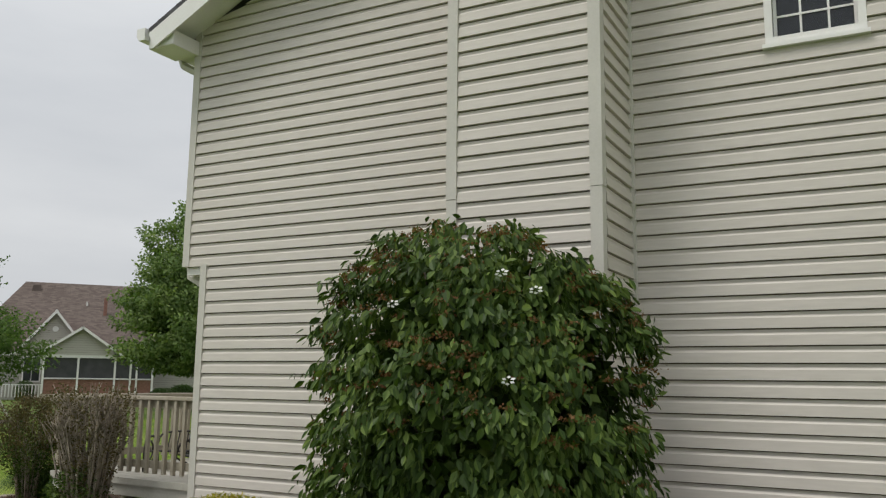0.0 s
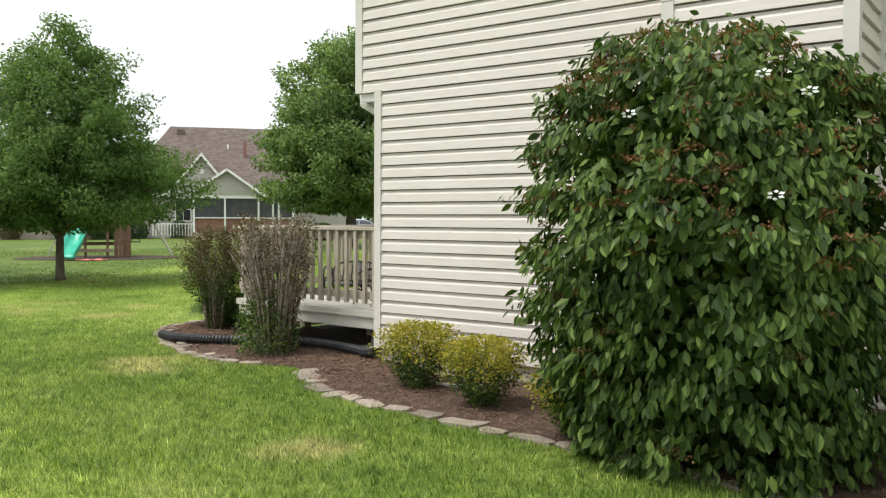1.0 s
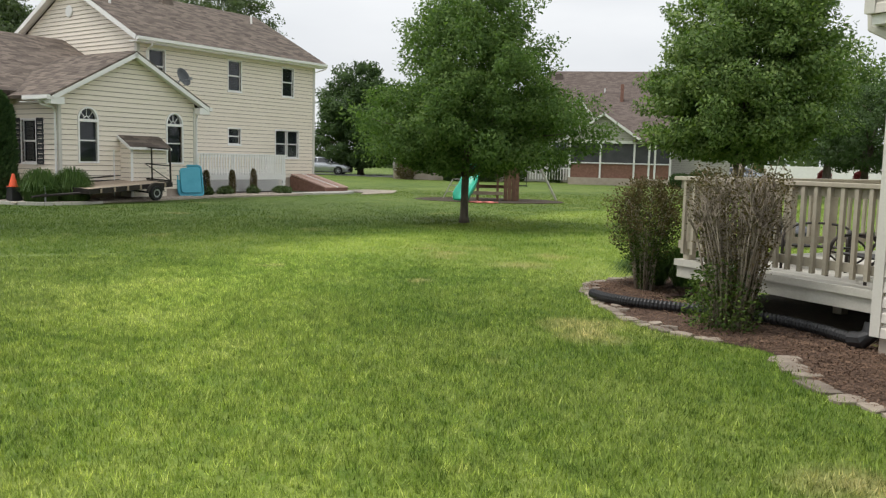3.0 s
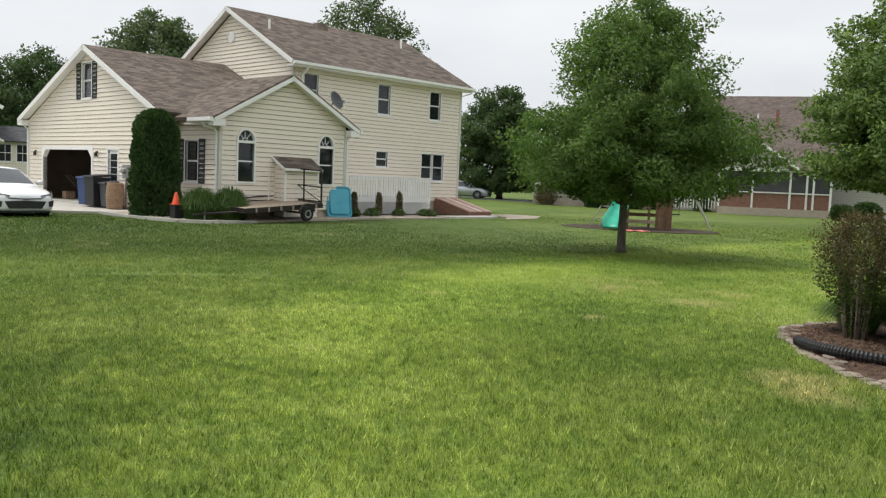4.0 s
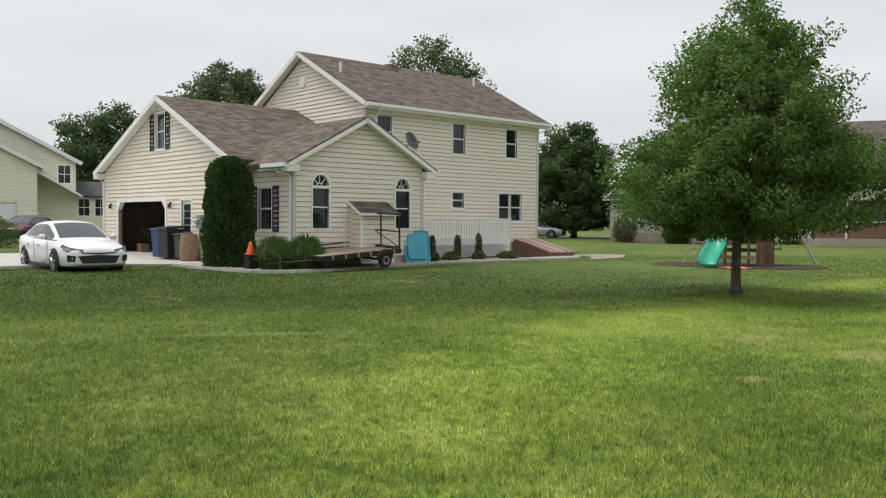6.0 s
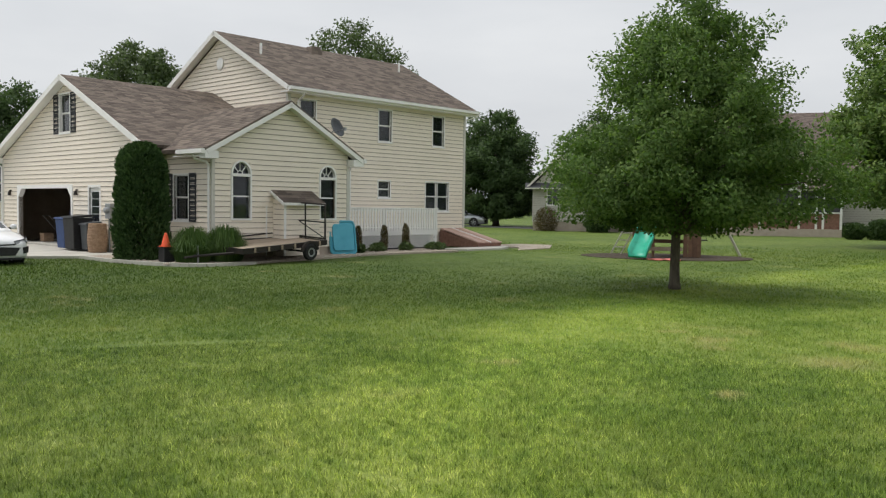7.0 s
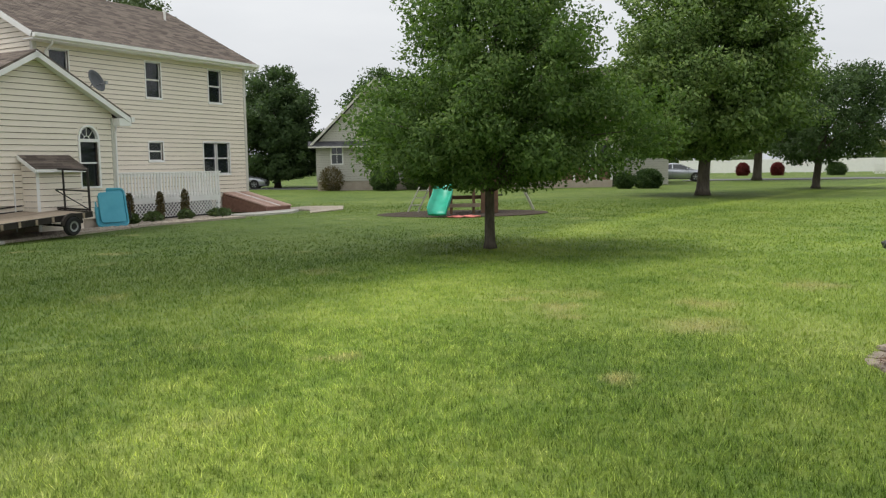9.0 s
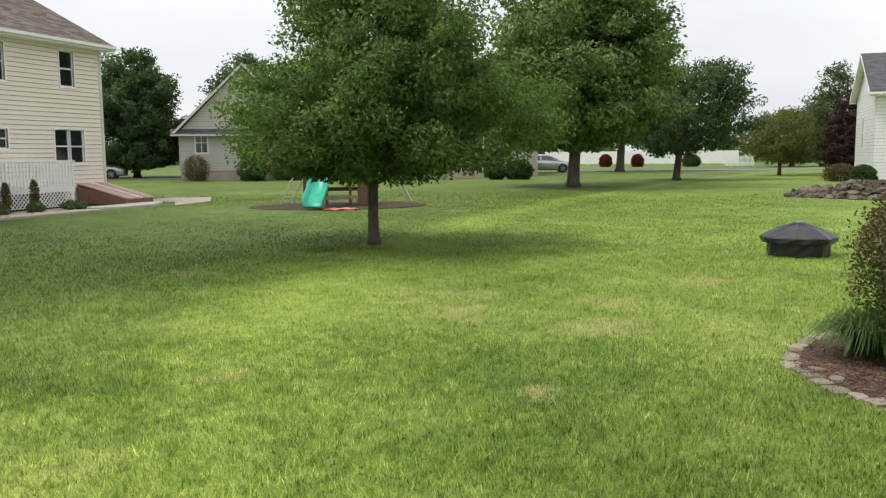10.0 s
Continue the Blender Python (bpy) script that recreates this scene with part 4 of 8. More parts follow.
def gable_roof(parent, m_x0, m_x1, y0, y1, eave_z, ridge_z, over=0.4, side=0.3, material="shingle"):
    """A gable roof with its ridge along x, over walls from y0 to y1."""
    ym, ov_ = (y0 + y1) / 2, over
    for s in (1, -1):
        e = y0 - ov_ if s == 1 else y1 + ov_
        a, b = (m_x0 - side, e, eave_z), (m_x1 + side, e, eave_z)
        roof_plane(parent, a if s == 1 else b, b if s == 1 else a, (0, s * (ym - y0 + ov_), ridge_z - eave_z), material)
        part("fascia", Mesh().box(m_x0 - side, e - 0.02 if s == 1 else e, eave_z - 0.20, m_x1 + side, e if s == 1 else e + 0.02, eave_z - 0.03), "trim", parent)
        part("soffit", Mesh().box(m_x0 - side, min(e, e + s * ov_), eave_z - 0.20, m_x1 + side, max(e, e + s * ov_), eave_z - 0.17), "trim", parent)
        part("gutter", Mesh().prism([(0, -0.03), (0, -0.13), (0.03, -0.15), (0.10, -0.15), (0.10, -0.03)], m_x0 - side, m_x1 + side, Matrix.Translation((0, e - s * 0.12, eave_z)) @ Matrix(((0, 1, 0, 0), (s, 0, 0, 0), (0, 0, 1, 0), (0, 0, 0, 1)))), "trim", parent)
        run, up = ym - y0 + ov_, ridge_z - eave_z
        L = math.hypot(run, up)
        for x, o in ((m_x0 - side, -1), (m_x1 + side, 1)):
            ca, sa = run / L, up / L
            m = Matrix.Translation((x, e, eave_z)) @ Matrix(((0, 1, 0, 0), (s * ca, 0, -s * sa, 0), (sa, 0, ca, 0), (0, 0, 0, 1)))
            part("rake_board", Mesh().box(0, -0.012 if o > 0 else -0.01, -0.16, L, 0.012, 0.0), "trim", parent, m=m)
            part("rake_soffit", Mesh().box(0, -side if o > 0 else 0.012, -0.13, L, -0.012 if o > 0 else side, -0.11), "trim", parent, m=m)


gable_roof(tan, MX0, MX1, MY0, MY1, 5.40, 7.70, 0.4, 0.3)
ge, gr, gym = 3.15, 5.56, GYR
roof_plane(tan, (GX - 0.3, GY0 - ov, ge), (MX0, GY0 - ov, ge), (0, gym - GY0 + ov, gr - ge))
roof_plane(tan, (MX0, GY1 + ov, ge), (GX - 0.3, GY1 + ov, ge), (0, -(GY1 + ov - gym), gr - ge))
for s, e in ((1, GY0 - ov), (-1, GY1 + ov)):
    run, up = abs(gym - e), gr - ge
    L = math.hypot(run, up)
    m = Matrix.Translation((GX - 0.3, e, ge)) @ Matrix(((0, 1, 0, 0), (s * run / L, 0, -s * up / L, 0), (up / L, 0, run / L, 0), (0, 0, 0, 1)))
    part("rake_board", Mesh().box(0, -0.02, -0.17, L, 0.01, -0.0), "trim", tan, m=m)
    part("rake_soffit", Mesh().box(0, 0.012, -0.13, L, 0.29, -0.11), "trim", tan, m=m)
    part("eave_return", Mesh().box(GX - 0.3, min(e, e + s * ov), ge - 0.26, GX, max(e, e + s * ov), ge - 0.05), "trim", tan)
part("fascia", Mesh().box(GX - 0.3, GY1 + ov, ge - 0.2, 3, GY1 + ov + 0.02, ge - 0.02), "trim", tan)
# sunroom roof: ridge runs back into the garage roof
be, br_ = 2.99, 4.48
run = BW / 2 + ov
back = 3.6
for s, e in ((1, -ov), (-1, BW + ov)):
    a, b = (e, back if s == 1 else MY0, be), (e, -0.3, be)
    if s == 1:
        roof_plane(tan, a, b, (run, 0, br_ - be), clip_a=0.0)
    else:
        roof_plane(tan, b, (e, MY0 - 0.02, be), (-run, 0, br_ - be))
    up = br_ - be
    L = math.hypot(run, up)
    m = Matrix.Translation((e, -0.3, be)) @ Matrix(((s * run / L, 0, -s * up / L, 0), (0, 1, 0, 0), (up / L, 0, run / L, 0), (0, 0, 0, 1)))
    part("rake_board", Mesh().box(0, -0.02, -0.17, L, 0.01, -0.05), "trim", tan, m=m)
    part("rake_soffit", Mesh().box(0, 0.012, -0.13, L, 0.29, -0.11), "trim", tan, m=m)
    part("eave_return", Mesh().box(min(e, e + s * ov), -0.3, be - 0.26, max(e, e + s * ov), 0.0, be - 0.06), "trim", tan)
    part("soffit", Mesh().box(min(e, e + s * ov), 0.0, be - 0.20, max(e, e + s * ov), 1.35 if s == 1 else MY0, be - 0.17), "trim", tan)
    part("gutter", Mesh().prism([(0, -0.02), (0, -0.13), (s * 0.03, -0.15), (s * 0.11, -0.15), (s * 0.11, -0.02)], -0.3, 1.0 if s == 1 else MY0 - 0.05, Matrix.Translation((e - s * 0.12, 0, be))), "trim", tan)
for x, y, z0, z1 in ((0, 0, 0.3, 2.95), (BW, 0, 0.3, 2.95)):
    corner_trim(tan, x, y, z0, z1, 1 if x == 0 else -1, 1, 0.05)
corner_trim(tan, MX1, MY0, 0.55, 5.2, -1, 1, 0.09)
corner_trim(tan, MX0, MY0, 3.2, 5.2, 1, 1, 0.09)
corner_trim(tan, GX, GY1, 0.12, 3.0, 1, -1, 0.09)
part("garage_door_trim", Mesh().prism([(gdoor[0] - 0.12, 0.12), (gdoor[0] - 0.12, gdoor[3] + 0.12), (gdoor[2] + 0.12, gdoor[3] + 0.12), (gdoor[2] + 0.12, 0.12), (gdoor[2], 0.12), (gdoor[2], gdoor[3] - 0.28), (gdoor[2] - 0.28, gdoor[3]), (gdoor[0] + 0.28, gdoor[3]), (gdoor[0], gdoor[3] - 0.28), (gdoor[0], 0.12)], -0.04, 0.12), "trim", tan, m=pose(GX, GY1, 0, 0, 0, -90))
door = part("side_door", Mesh().box(gside[0], 0.03, gside[1], gside[2], 0.08, gside[3]).box(gside[0] - 0.08, -0.03, gside[1], gside[0], 0.1, gside[3] + 0.08).box(gside[2], -0.03, gside[1], gside[2] + 0.08, 0.1, gside[3] + 0.08).box(gside[0], -0.03, gside[3], gside[2], 0.1, gside[3] + 0.08), "trim", tan, "white glazed side door", m=pose(GX, GY1, 0, 0, 0, -90))
dg = Mesh()
for i in range(3):
    for j in range(4):
        dg.box(gside[0] + 0.10 + i * 0.165, 0.022, 0.95 + j * 0.23, gside[0] + 0.25 + i * 0.165, 0.029, 1.16 + j * 0.23)
part("door_panes", dg, "car_glass", door)
part("handle", Mesh().tube([(gside[0] + 0.05, -0.02, 0.95), (gside[0] + 0.05, 0.03, 0.95)], 0.025, 8), "grey_steel", door)
for u in (0.82, 6.24):
    part("wall_lamp", Mesh().box(u - 0.05, -0.15, 1.74, u + 0.05, -0.05, 1.88, taper=0.015).box(u - 0.02, -0.10, 1.88, u + 0.02, -0.02, 1.93), "black_steel", tan, m=pose(GX, GY1, 0, 0, 0, -90))
part("gable_vent", Mesh().lathe([(0.22, 0), (0.22, 0.03), (0.17, 0.05)], 18, pose(MX0 - 0.02, 6.91, 6.55, 0, -90, 0)), "trim", tan, "round white gable vent")
# roof pipes and vents
for x, y in ((5.15, 5.2), (12.55, 5.9)):
    z = 5.40 + (y - MY0 + 0.4) * 0.525
    part("vent_pipe", Mesh().tube([(x, y, z - 0.1), (x, y, z + 0.36)], 0.045, 10), "trim", tan, "pale plastic vent pipe")
part("roof_vent", Mesh().box(8.2, 6.25, 7.25, 8.8, 6.7, 7.66, taper=0.08), "shingle", tan)
# downspouts
downspout(tan, [(-0.44, 0.30, be - 0.15), (-0.36, 0.3, be - 0.26), (-0.12, 0.12, be - 0.34), (-0.06, 0.10, be - 0.42), (-0.06, 0.1, 0.15)], material="trim")
downspout(tan, [(BW + 0.47, 0.30, be - 0.15), (BW + 0.38, 0.3, be - 0.26), (BW + 0.12, 0.0, be - 0.36), (BW + 0.06, -0.05, be - 0.44), (BW + 0.06, -0.05, 0.15)], material="trim")
downspout(tan, [(MX1 + 0.3, MY0 - 0.47, 5.25), (MX1 + 0.2, MY0 - 0.4, 5.15), (MX1 + 0.06, MY0 + 0.1, 5.0), (MX1 + 0.06, MY0 + 0.12, 0.4)], material="trim")
downspout(tan, [(MX0 + 0.3, MY0 - 0.47, 5.25), (MX0 + 0.32, MY0 - 0.4, 5.12), (MX0 + 0.35, MY0 - 0.07, 4.98), (MX0 + 0.35, MY0 - 0.07, 4.1)], material="trim")
downspout(tan, [(GX - 0.15, GY1 + ov + 0.05, ge - 0.1), (GX - 0.1, GY1 + 0.3, ge - 0.25), (GX - 0.03, GY1 + 0.07, ge - 0.4), (GX - 0.03, GY1 + 0.07, 0.15)], material="trim")

# ---- trees ----
pear = [(0, 1.0), (0.08, 2.25), (0.2, 2.62), (0.34, 2.25), (0.5, 1.78), (0.66, 1.5), (0.8, 1.12), (0.91, 0.68), (1.0, 0.3)]
tree("lawn_tree", "young broad-crowned green tree on a slim trunk in the lawn", -18.92, 9.85, 5.65, 1.22, pear, 130000, 0.080, "leaf", 3, 0.092, 420, 0.38, (0.5, -0.1), 34, hollow=0.25)
maple = [(0, 1.9), (0.08, 3.6), (0.3, 4.5), (0.55, 4.2), (0.75, 3.5), (0.88, 2.6), (0.96, 1.6), (1.0, 0.7)]
tree("maple_tree", "large dense green maple on the far lawn", -32.2, 32.1, 11.0, 1.9, maple, 120000, 0.20, "leaf_big", 11, 0.27, 430, 0.74, (0.3, 0.4), 22)
tree("maple_tree", "tall green maple behind the lawn", -33.5, 42.9, 6.6, 1.5, [(r[0], r[1] * 0.76) for r in maple], 34000, 0.17, "leaf_dark", 12, 0.2, 260, 0.55, (1.2, 1.0), 18)
# ---- planting bed beside the near house ----


def smooth_line(points, n=8):
    """A rounded line through the points."""
    p = [Vector(q) for q in points]
    out = []
    for i in range(len(p) - 1):
        a, b, c, d = p[max(0, i - 1)], p[i], p[i + 1], p[min(len(p) - 1, i + 2)]
        for k in range(n):
            t = k / n
            out.append(0.5 * ((2 * b) + (c - a) * t + (2 * a - 5 * b + 4 * c - d) * t * t + (3 * b - a - 3 * c + d) * t ** 3))
    return out + [p[-1]]


EDGE = smooth_line([(0.6, 4.98, 0), (-1.2, 5.0, 0), (-2.6, 5.07, 0), (-3.6, 5.14, 0), (-4.7, 5.16, 0), (-5.35, 5.28, 0), (-5.85, 5.55, 0), (-6.35, 5.85, 0), (-6.75, 5.78, 0),
                    (-7.5, 5.62, 0), (-8.4, 5.84, 0), (-9.2, 6.22, 0), (-9.75, 6.55, 0), (-10.05, 7.0, 0), (-10.2, 7.7, 0), (-10.1, 8.8, 0)], 6)
bed_mesh = Mesh()
n = len(EDGE)
for k, q in enumerate(EDGE):
    back = Vector((q.x, 6.58, 0)) if q.x > -6.0 else (Vector((max(q.x + 0.6, -9.2), 6.80, 0)) if q.y < 6.9 else Vector((-8.75, q.y, 0)))
    for t, z in ((0, -0.012), (0.12, -0.003), (0.4, 0.005), (1.0, 0.006)):
        w = q.lerp(back, t)
        bed_mesh.v.append((w.x, w.y, z + 0.006 * math.sin(w.x * 9) * math.cos(w.y * 11)))
bed_mesh.f = [(k * 4 + j, k * 4 + j + 1, k * 4 + 5 + j, k * 4 + 4 + j) for k in range(n - 1) for j in range(3)]
bed = part("mulch_bed", bed_mesh, "mulch", smooth=True)
tagged(bed, "brown bark mulch bed along the house wall", "mulch", kind="structure")
rng = np.random.default_rng(5)
pts = []
while len(pts) < 34000:
    k = rng.integers(0, n - 1)
    q = EDGE[k]
    back = Vector((q.x, 6.5, 0)) if q.x > -6.0 else (Vector((max(q.x + 0.6, -9.2), 6.9, 0)) if q.y < 6.9 else Vector((-8.8, q.y, 0)))
    t = rng.uniform(0.03, 1)
    w = q.lerp(back, t)
    pts.append((w.x + rng.normal(0, 0.05), w.y + rng.normal(0, 0.02), float(np.interp(t, [0, 0.12, 0.4, 1], [-0.010, -0.002, 0.006, 0.007])) + rng.uniform(0.002, 0.016)))
pts = np.array(pts)
axis = unit(np.concatenate([rng.normal(size=(len(pts), 2)), rng.normal(0, 0.25, (len(pts), 1))], 1))
side = unit(np.cross(axis, np.array([0, 0, 1.0]) + rng.normal(0, 0.3, (len(pts), 3))))
L = rng.uniform(0.004, 0.015, (len(pts), 1))
W = rng.uniform(0.0018, 0.005, (len(pts), 1))
chips = facets("mulch_chips", np.stack([pts - axis * L - side * W, pts + axis * L - side * W, pts + axis * L + side * W, pts - axis * L + side * W], 1), 4, "chip")
tagged(chips, "loose brown bark chips on the bed", "mulch", kind="stuff")


def shrub(name, label, x, y, z, height, profile, leaves, leaf, material, seed, stems=20, stem_h=0.6, stem_r=0.008, base_r=0.12, stem_top=0.35, shell=0.5, droop=0.2, bare=False, group="", squash=(1, 1), stem_mat="twig", under=""):
    """A many-stemmed bush: stems that fan out from the ground and single leaves in an uneven shell."""
    rng = np.random.default_rng(seed)
    root = thing(name, label, "shrub", pose(x, y, z), group)
    m = Mesh()
    for k in range(stems):
        a, r0 = rng.uniform(0, 2 * math.pi), base_r * math.sqrt(rng.uniform(0, 1))
        hh = height * stem_h * rng.uniform(0.75, 1.1)
        r1 = stem_top * math.sqrt(rng.uniform(0.05, 1.0))
        p0 = Vector((r0 * math.cos(a) * squash[0], r0 * math.sin(a) * squash[1], 0))
        p2 = Vector((r1 * math.cos(a) * squash[0], r1 * math.sin(a) * squash[1], hh))
        p1 = p0.lerp(p2, 0.5) + Vector((rng.normal(0, 0.02), rng.normal(0, 0.02), 0.06 * height))
        rr = stem_r * rng.uniform(0.6, 1.3)
        m.tube([p0, p0.lerp(p1, 0.6), p1, p2], [rr, rr * 0.9, rr * 0.75, rr * 0.3], 5)
        for j in range(5 if bare else 1):
            t = rng.uniform(0.45, 0.95)
            s = p1.lerp(p2, t)
            e = s + Vector((rng.normal(0, 0.07), rng.normal(0, 0.07), rng.uniform(0.08, 0.24))) * height * 0.8
            m.tube([s, s.lerp(e, 0.5) + Vector((rng.normal(0, 0.01), rng.normal(0, 0.01), 0)), e], [rr * 0.5, rr * 0.4, rr * 0.15], 4)
    tagged(part("branchwork", m, stem_mat, root, smooth=True), kind="stuff")
    hs = rng.uniform(0, 1, leaves * 3)
    keep = rng.uniform(0, 1, len(hs)) < shaped(profile, hs) / max(r for _, r in profile)
    hs = hs[keep][:leaves]
    n_ = len(hs)
    a = rng.uniform(0, 2 * math.pi, n_)
    rough_ = 2.8 if under else 1.0
    lump = 1 + rough_ * (0.10 * np.sin(a * 4 + seed + hs * 5) * np.cos(hs * 8 + seed) + 0.05 * np.sin(a * 9 + hs * 17))
    r = shaped(profile, hs) * lump * np.sqrt(rng.uniform(shell ** 2, 1.0, n_)) * (1 + np.clip(rng.normal(0, 0.04 * rough_, n_), -0.12, 0.12))
    at = np.stack([r * np.cos(a) * squash[0], r * np.sin(a) * squash[1], hs * height + rng.normal(0, 0.02 * height, n_)], 1)
    out = np.stack([np.cos(a), np.sin(a), np.full(n_, 0.3)], 1)
    quads = leaf_quads(rng, at, leaf, out, 0.7, 0.55, droop)
    if under:
        # older green leaves inside and below the bright new growth
        old = (hs + 0.25 * (r / np.maximum(shaped(profile, hs), 1e-3)) + rng.normal(0, 0.14, n_)) < 0.74
        tagged(facets("old_foliage", quads[old], 4, under, root), kind="stuff")
        quads = quads[~old]
    tagged(facets("foliage", quads, 4, material, root), kind="stuff")
    return root


ball = [(0, 0.32), (0.15, 0.55), (0.4, 0.95), (0.65, 1.15), (0.86, 1.08), (0.95, 0.85), (1.0, 0.5)]
for k, (x, y, r, h) in enumerate(((-4.84, 5.85, 0.275, 0.55), (-4.02, 5.64, 0.265, 0.52), (-2.98, 5.27, 0.24, 0.52))):
    shrub("nandina_shrub", "low rounded shrub with yellow-green and bronze leaves in the mulch", x, y, 0.0, h, [(a, b * r) for a, b in ball], 8200, 0.027, "leaf_yellow", 40 + k, 16, 0.7, 0.006, 0.06, r * 0.8, 0.3, 0.1, group="yellow shrubs in the bed", under="leaf_shrub")
vase = [(0, 0.30), (0.2, 0.42), (0.5, 0.62), (0.8, 0.85), (0.95, 0.90), (1.0, 0.85)]
shrub("hedge_shrub", "clipped upright shrub with bare grey-brown stems and sparse leaves", -7.19, 6.27, 0.0, 1.41, [(a, b * 0.52) for a, b in vase], 7600, 0.028, "leaf_brown", 51, 88, 0.86, 0.0125, 0.155, 0.42, 0.4, 0.0, bare=True, squash=(1.05, 0.9))
shrub("hedge_sprouts", "fresh green sprouts at the foot of the bare hedge shrub", -7.2, 6.16, 0.0, 0.62, [(0, 0.30), (0.3, 0.36), (0.7, 0.30), (1, 0.14)], 2600, 0.034, "leaf_shrub", 52, 12, 0.8, 0.004, 0.15, 0.25, 0.3, 0.0)
shrub("hedge_shrub", "clipped vase-shaped shrub, dark green below a brown top", -9.20, 6.98, 0.0, 1.27, [(0, 0.06), (0.22, 0.16), (0.42, 0.33), (0.66, 0.41), (0.86, 0.36), (1.0, 0.18)], 14500, 0.030, "leaf_brown", 53, 40, 0.8, 0.010, 0.11, 0.28, 0.4, 0.0, under="leaf_shrub")
# daylily clump behind the clipped shrub


def grass_clump(name, label, x, y, z, radius, height, blades, material, seed, width=0.012, group="", flop=0.6, spread=0.35):
    rng = np.random.default_rng(seed)
    root = thing(name, label, "ornamental grass", pose(x, y, z), group)
    a = rng.uniform(0, 2 * math.pi, blades)
    r0 = radius * spread * np.sqrt(rng.uniform(0, 1, blades))
    hh = height * rng.uniform(0.6, 1.05, blades) * (1 - max(0, spread - 0.35) * 1.1 * (r0 / (radius * spread)) ** 2)
    lean = radius * rng.uniform(0.1, 1.0, blades) * (1.2 - spread)
    d = np.stack([np.cos(a), np.sin(a), np.zeros(blades)], 1)
    s = np.stack([-np.sin(a), np.cos(a), np.zeros(blades)], 1) * (width * rng.uniform(0.6, 1.3, blades))[:, None]
    p0 = d * r0[:, None]
    up = np.array([0, 0, 1.0])
    p1 = p0 + d * (lean * 0.45)[:, None] + up * (hh * 0.58)[:, None]
    p2 = p0 + d * lean[:, None] + up * (hh * (1 - 0.35 * flop * lean / radius))[:, None]
    p3 = p0 + d * (lean * 1.35)[:, None] + up * (hh * (0.85 - 0.6 * flop * lean / radius))[:, None]
    quads = np.concatenate([np.stack([p0 - s, p0 + s, p1 + s, p1 - s], 1), np.stack([p1 - s, p1 + s, p2 + s * 0.7, p2 - s * 0.7], 1), np.stack([p2 - s * 0.7, p2 + s * 0.7, p3 + s * 0.1, p3 - s * 0.1], 1)])
    tagged(facets("foliage", quads, 4, material, root), kind="stuff")
    part("crown_base", Mesh().lathe([(radius * 0.4, 0), (radius * 0.32, 0.05), (radius * 0.1, 0.08)], 12), "soil", root)
    return root


grass_clump("daylily", "arching green daylily clump at the edge of the bed", -9.56, 7.38, 0.0, 0.42, 0.40, 1000, "leaf_grassy", 61, 0.006, flop=1.0)
grass_clump("daylily", "arching green daylily clump at the edge of the bed", -9.1, 7.5, 0.03, 0.40, 0.5, 700, "leaf_grassy", 62, 0.006)

# the large viburnum in front of the chimney chase: pointed drooping leaves, bud heads and a few white flowers
VC = Vector((-2.16, 5.42, 0.0))
vib = thing("viburnum_shrub", "large rounded dark green viburnum with drooping leaves and reddish buds", "shrub", pose(VC.x, VC.y, VC.z))
VPROF = [(0, 0.66), (0.1, 0.84), (0.2, 0.92), (0.35, 1.05), (0.46, 1.16), (0.56, 1.15), (0.77, 1.05), (0.87, 0.86), (0.95, 0.58), (1.0, 0.25)]
VH = 2.55


_lr = np.random.default_rng(8)
LUMPS = [(unit(_lr.normal(size=3)) * q, _lr.uniform(0, 6.28), w_) for q, w_ in ((5, 0.045), (7, 0.05), (9, 0.055), (12, 0.05), (15, 0.04), (19, 0.03), (24, 0.025))]


def viburnum_surface(rng, n_, depth):
    hs = rng.uniform(0.015, 1, n_ * 3)
    hs = hs[rng.uniform(0, 1, len(hs)) < shaped(VPROF, hs) / 1.17][:n_]
    a = rng.uniform(0, 2 * math.pi, len(hs))
    c3 = np.stack([np.cos(a) * 1.1, np.sin(a) * 0.8, hs * VH], 1)
    lump = sum(w_ * np.sin(c3 @ k_ + f_) for k_, f_, w_ in LUMPS)
    # boughs in tiers, leafy above and hollow below
    lump = lump + 0.060 * np.sin(hs * VH * 2 * math.pi / 0.30 + 1.8 * np.sin(2 * a + 1) + 0.9 * np.sin(5 * a))
    keep = rng.uniform(0, 1, len(hs)) < np.clip(0.55 + 5.2 * lump, 0.07, 1)
    a, hs, lump = a[keep], hs[keep], lump[keep]
    r = shaped(VPROF, hs) * np.clip(0.97 + 1.15 * lump, 0.78, 1.03 - 0.06 * (np.cos(a) > 0.3) * (hs > 0.55)) * (1 - depth * rng.uniform(0, 1, len(hs)) ** 1.5)
    ry = np.where(np.sin(a) > 0, 0.44, 0.86)
    p = np.stack([r * np.cos(a), r * np.sin(a) * ry, hs * VH], 1)
    # the crown slopes down towards the air conditioner
    p[:, 2] -= 0.19 * np.clip((p[:, 0] + 0.05) / 0.65, 0, 1) * np.clip((hs - 0.55) / 0.45, 0, 1)
    out = unit(np.stack([np.cos(a), np.sin(a), (hs - 0.45) * 1.6], 1))
    # a gap between two boughs, and the flattened side towards the chimney
    gap_ = np.hypot((p[:, 0] - 0.92) / 1.3, p[:, 2] - 1.66) > 0.085
    return p[gap_], out[gap_]


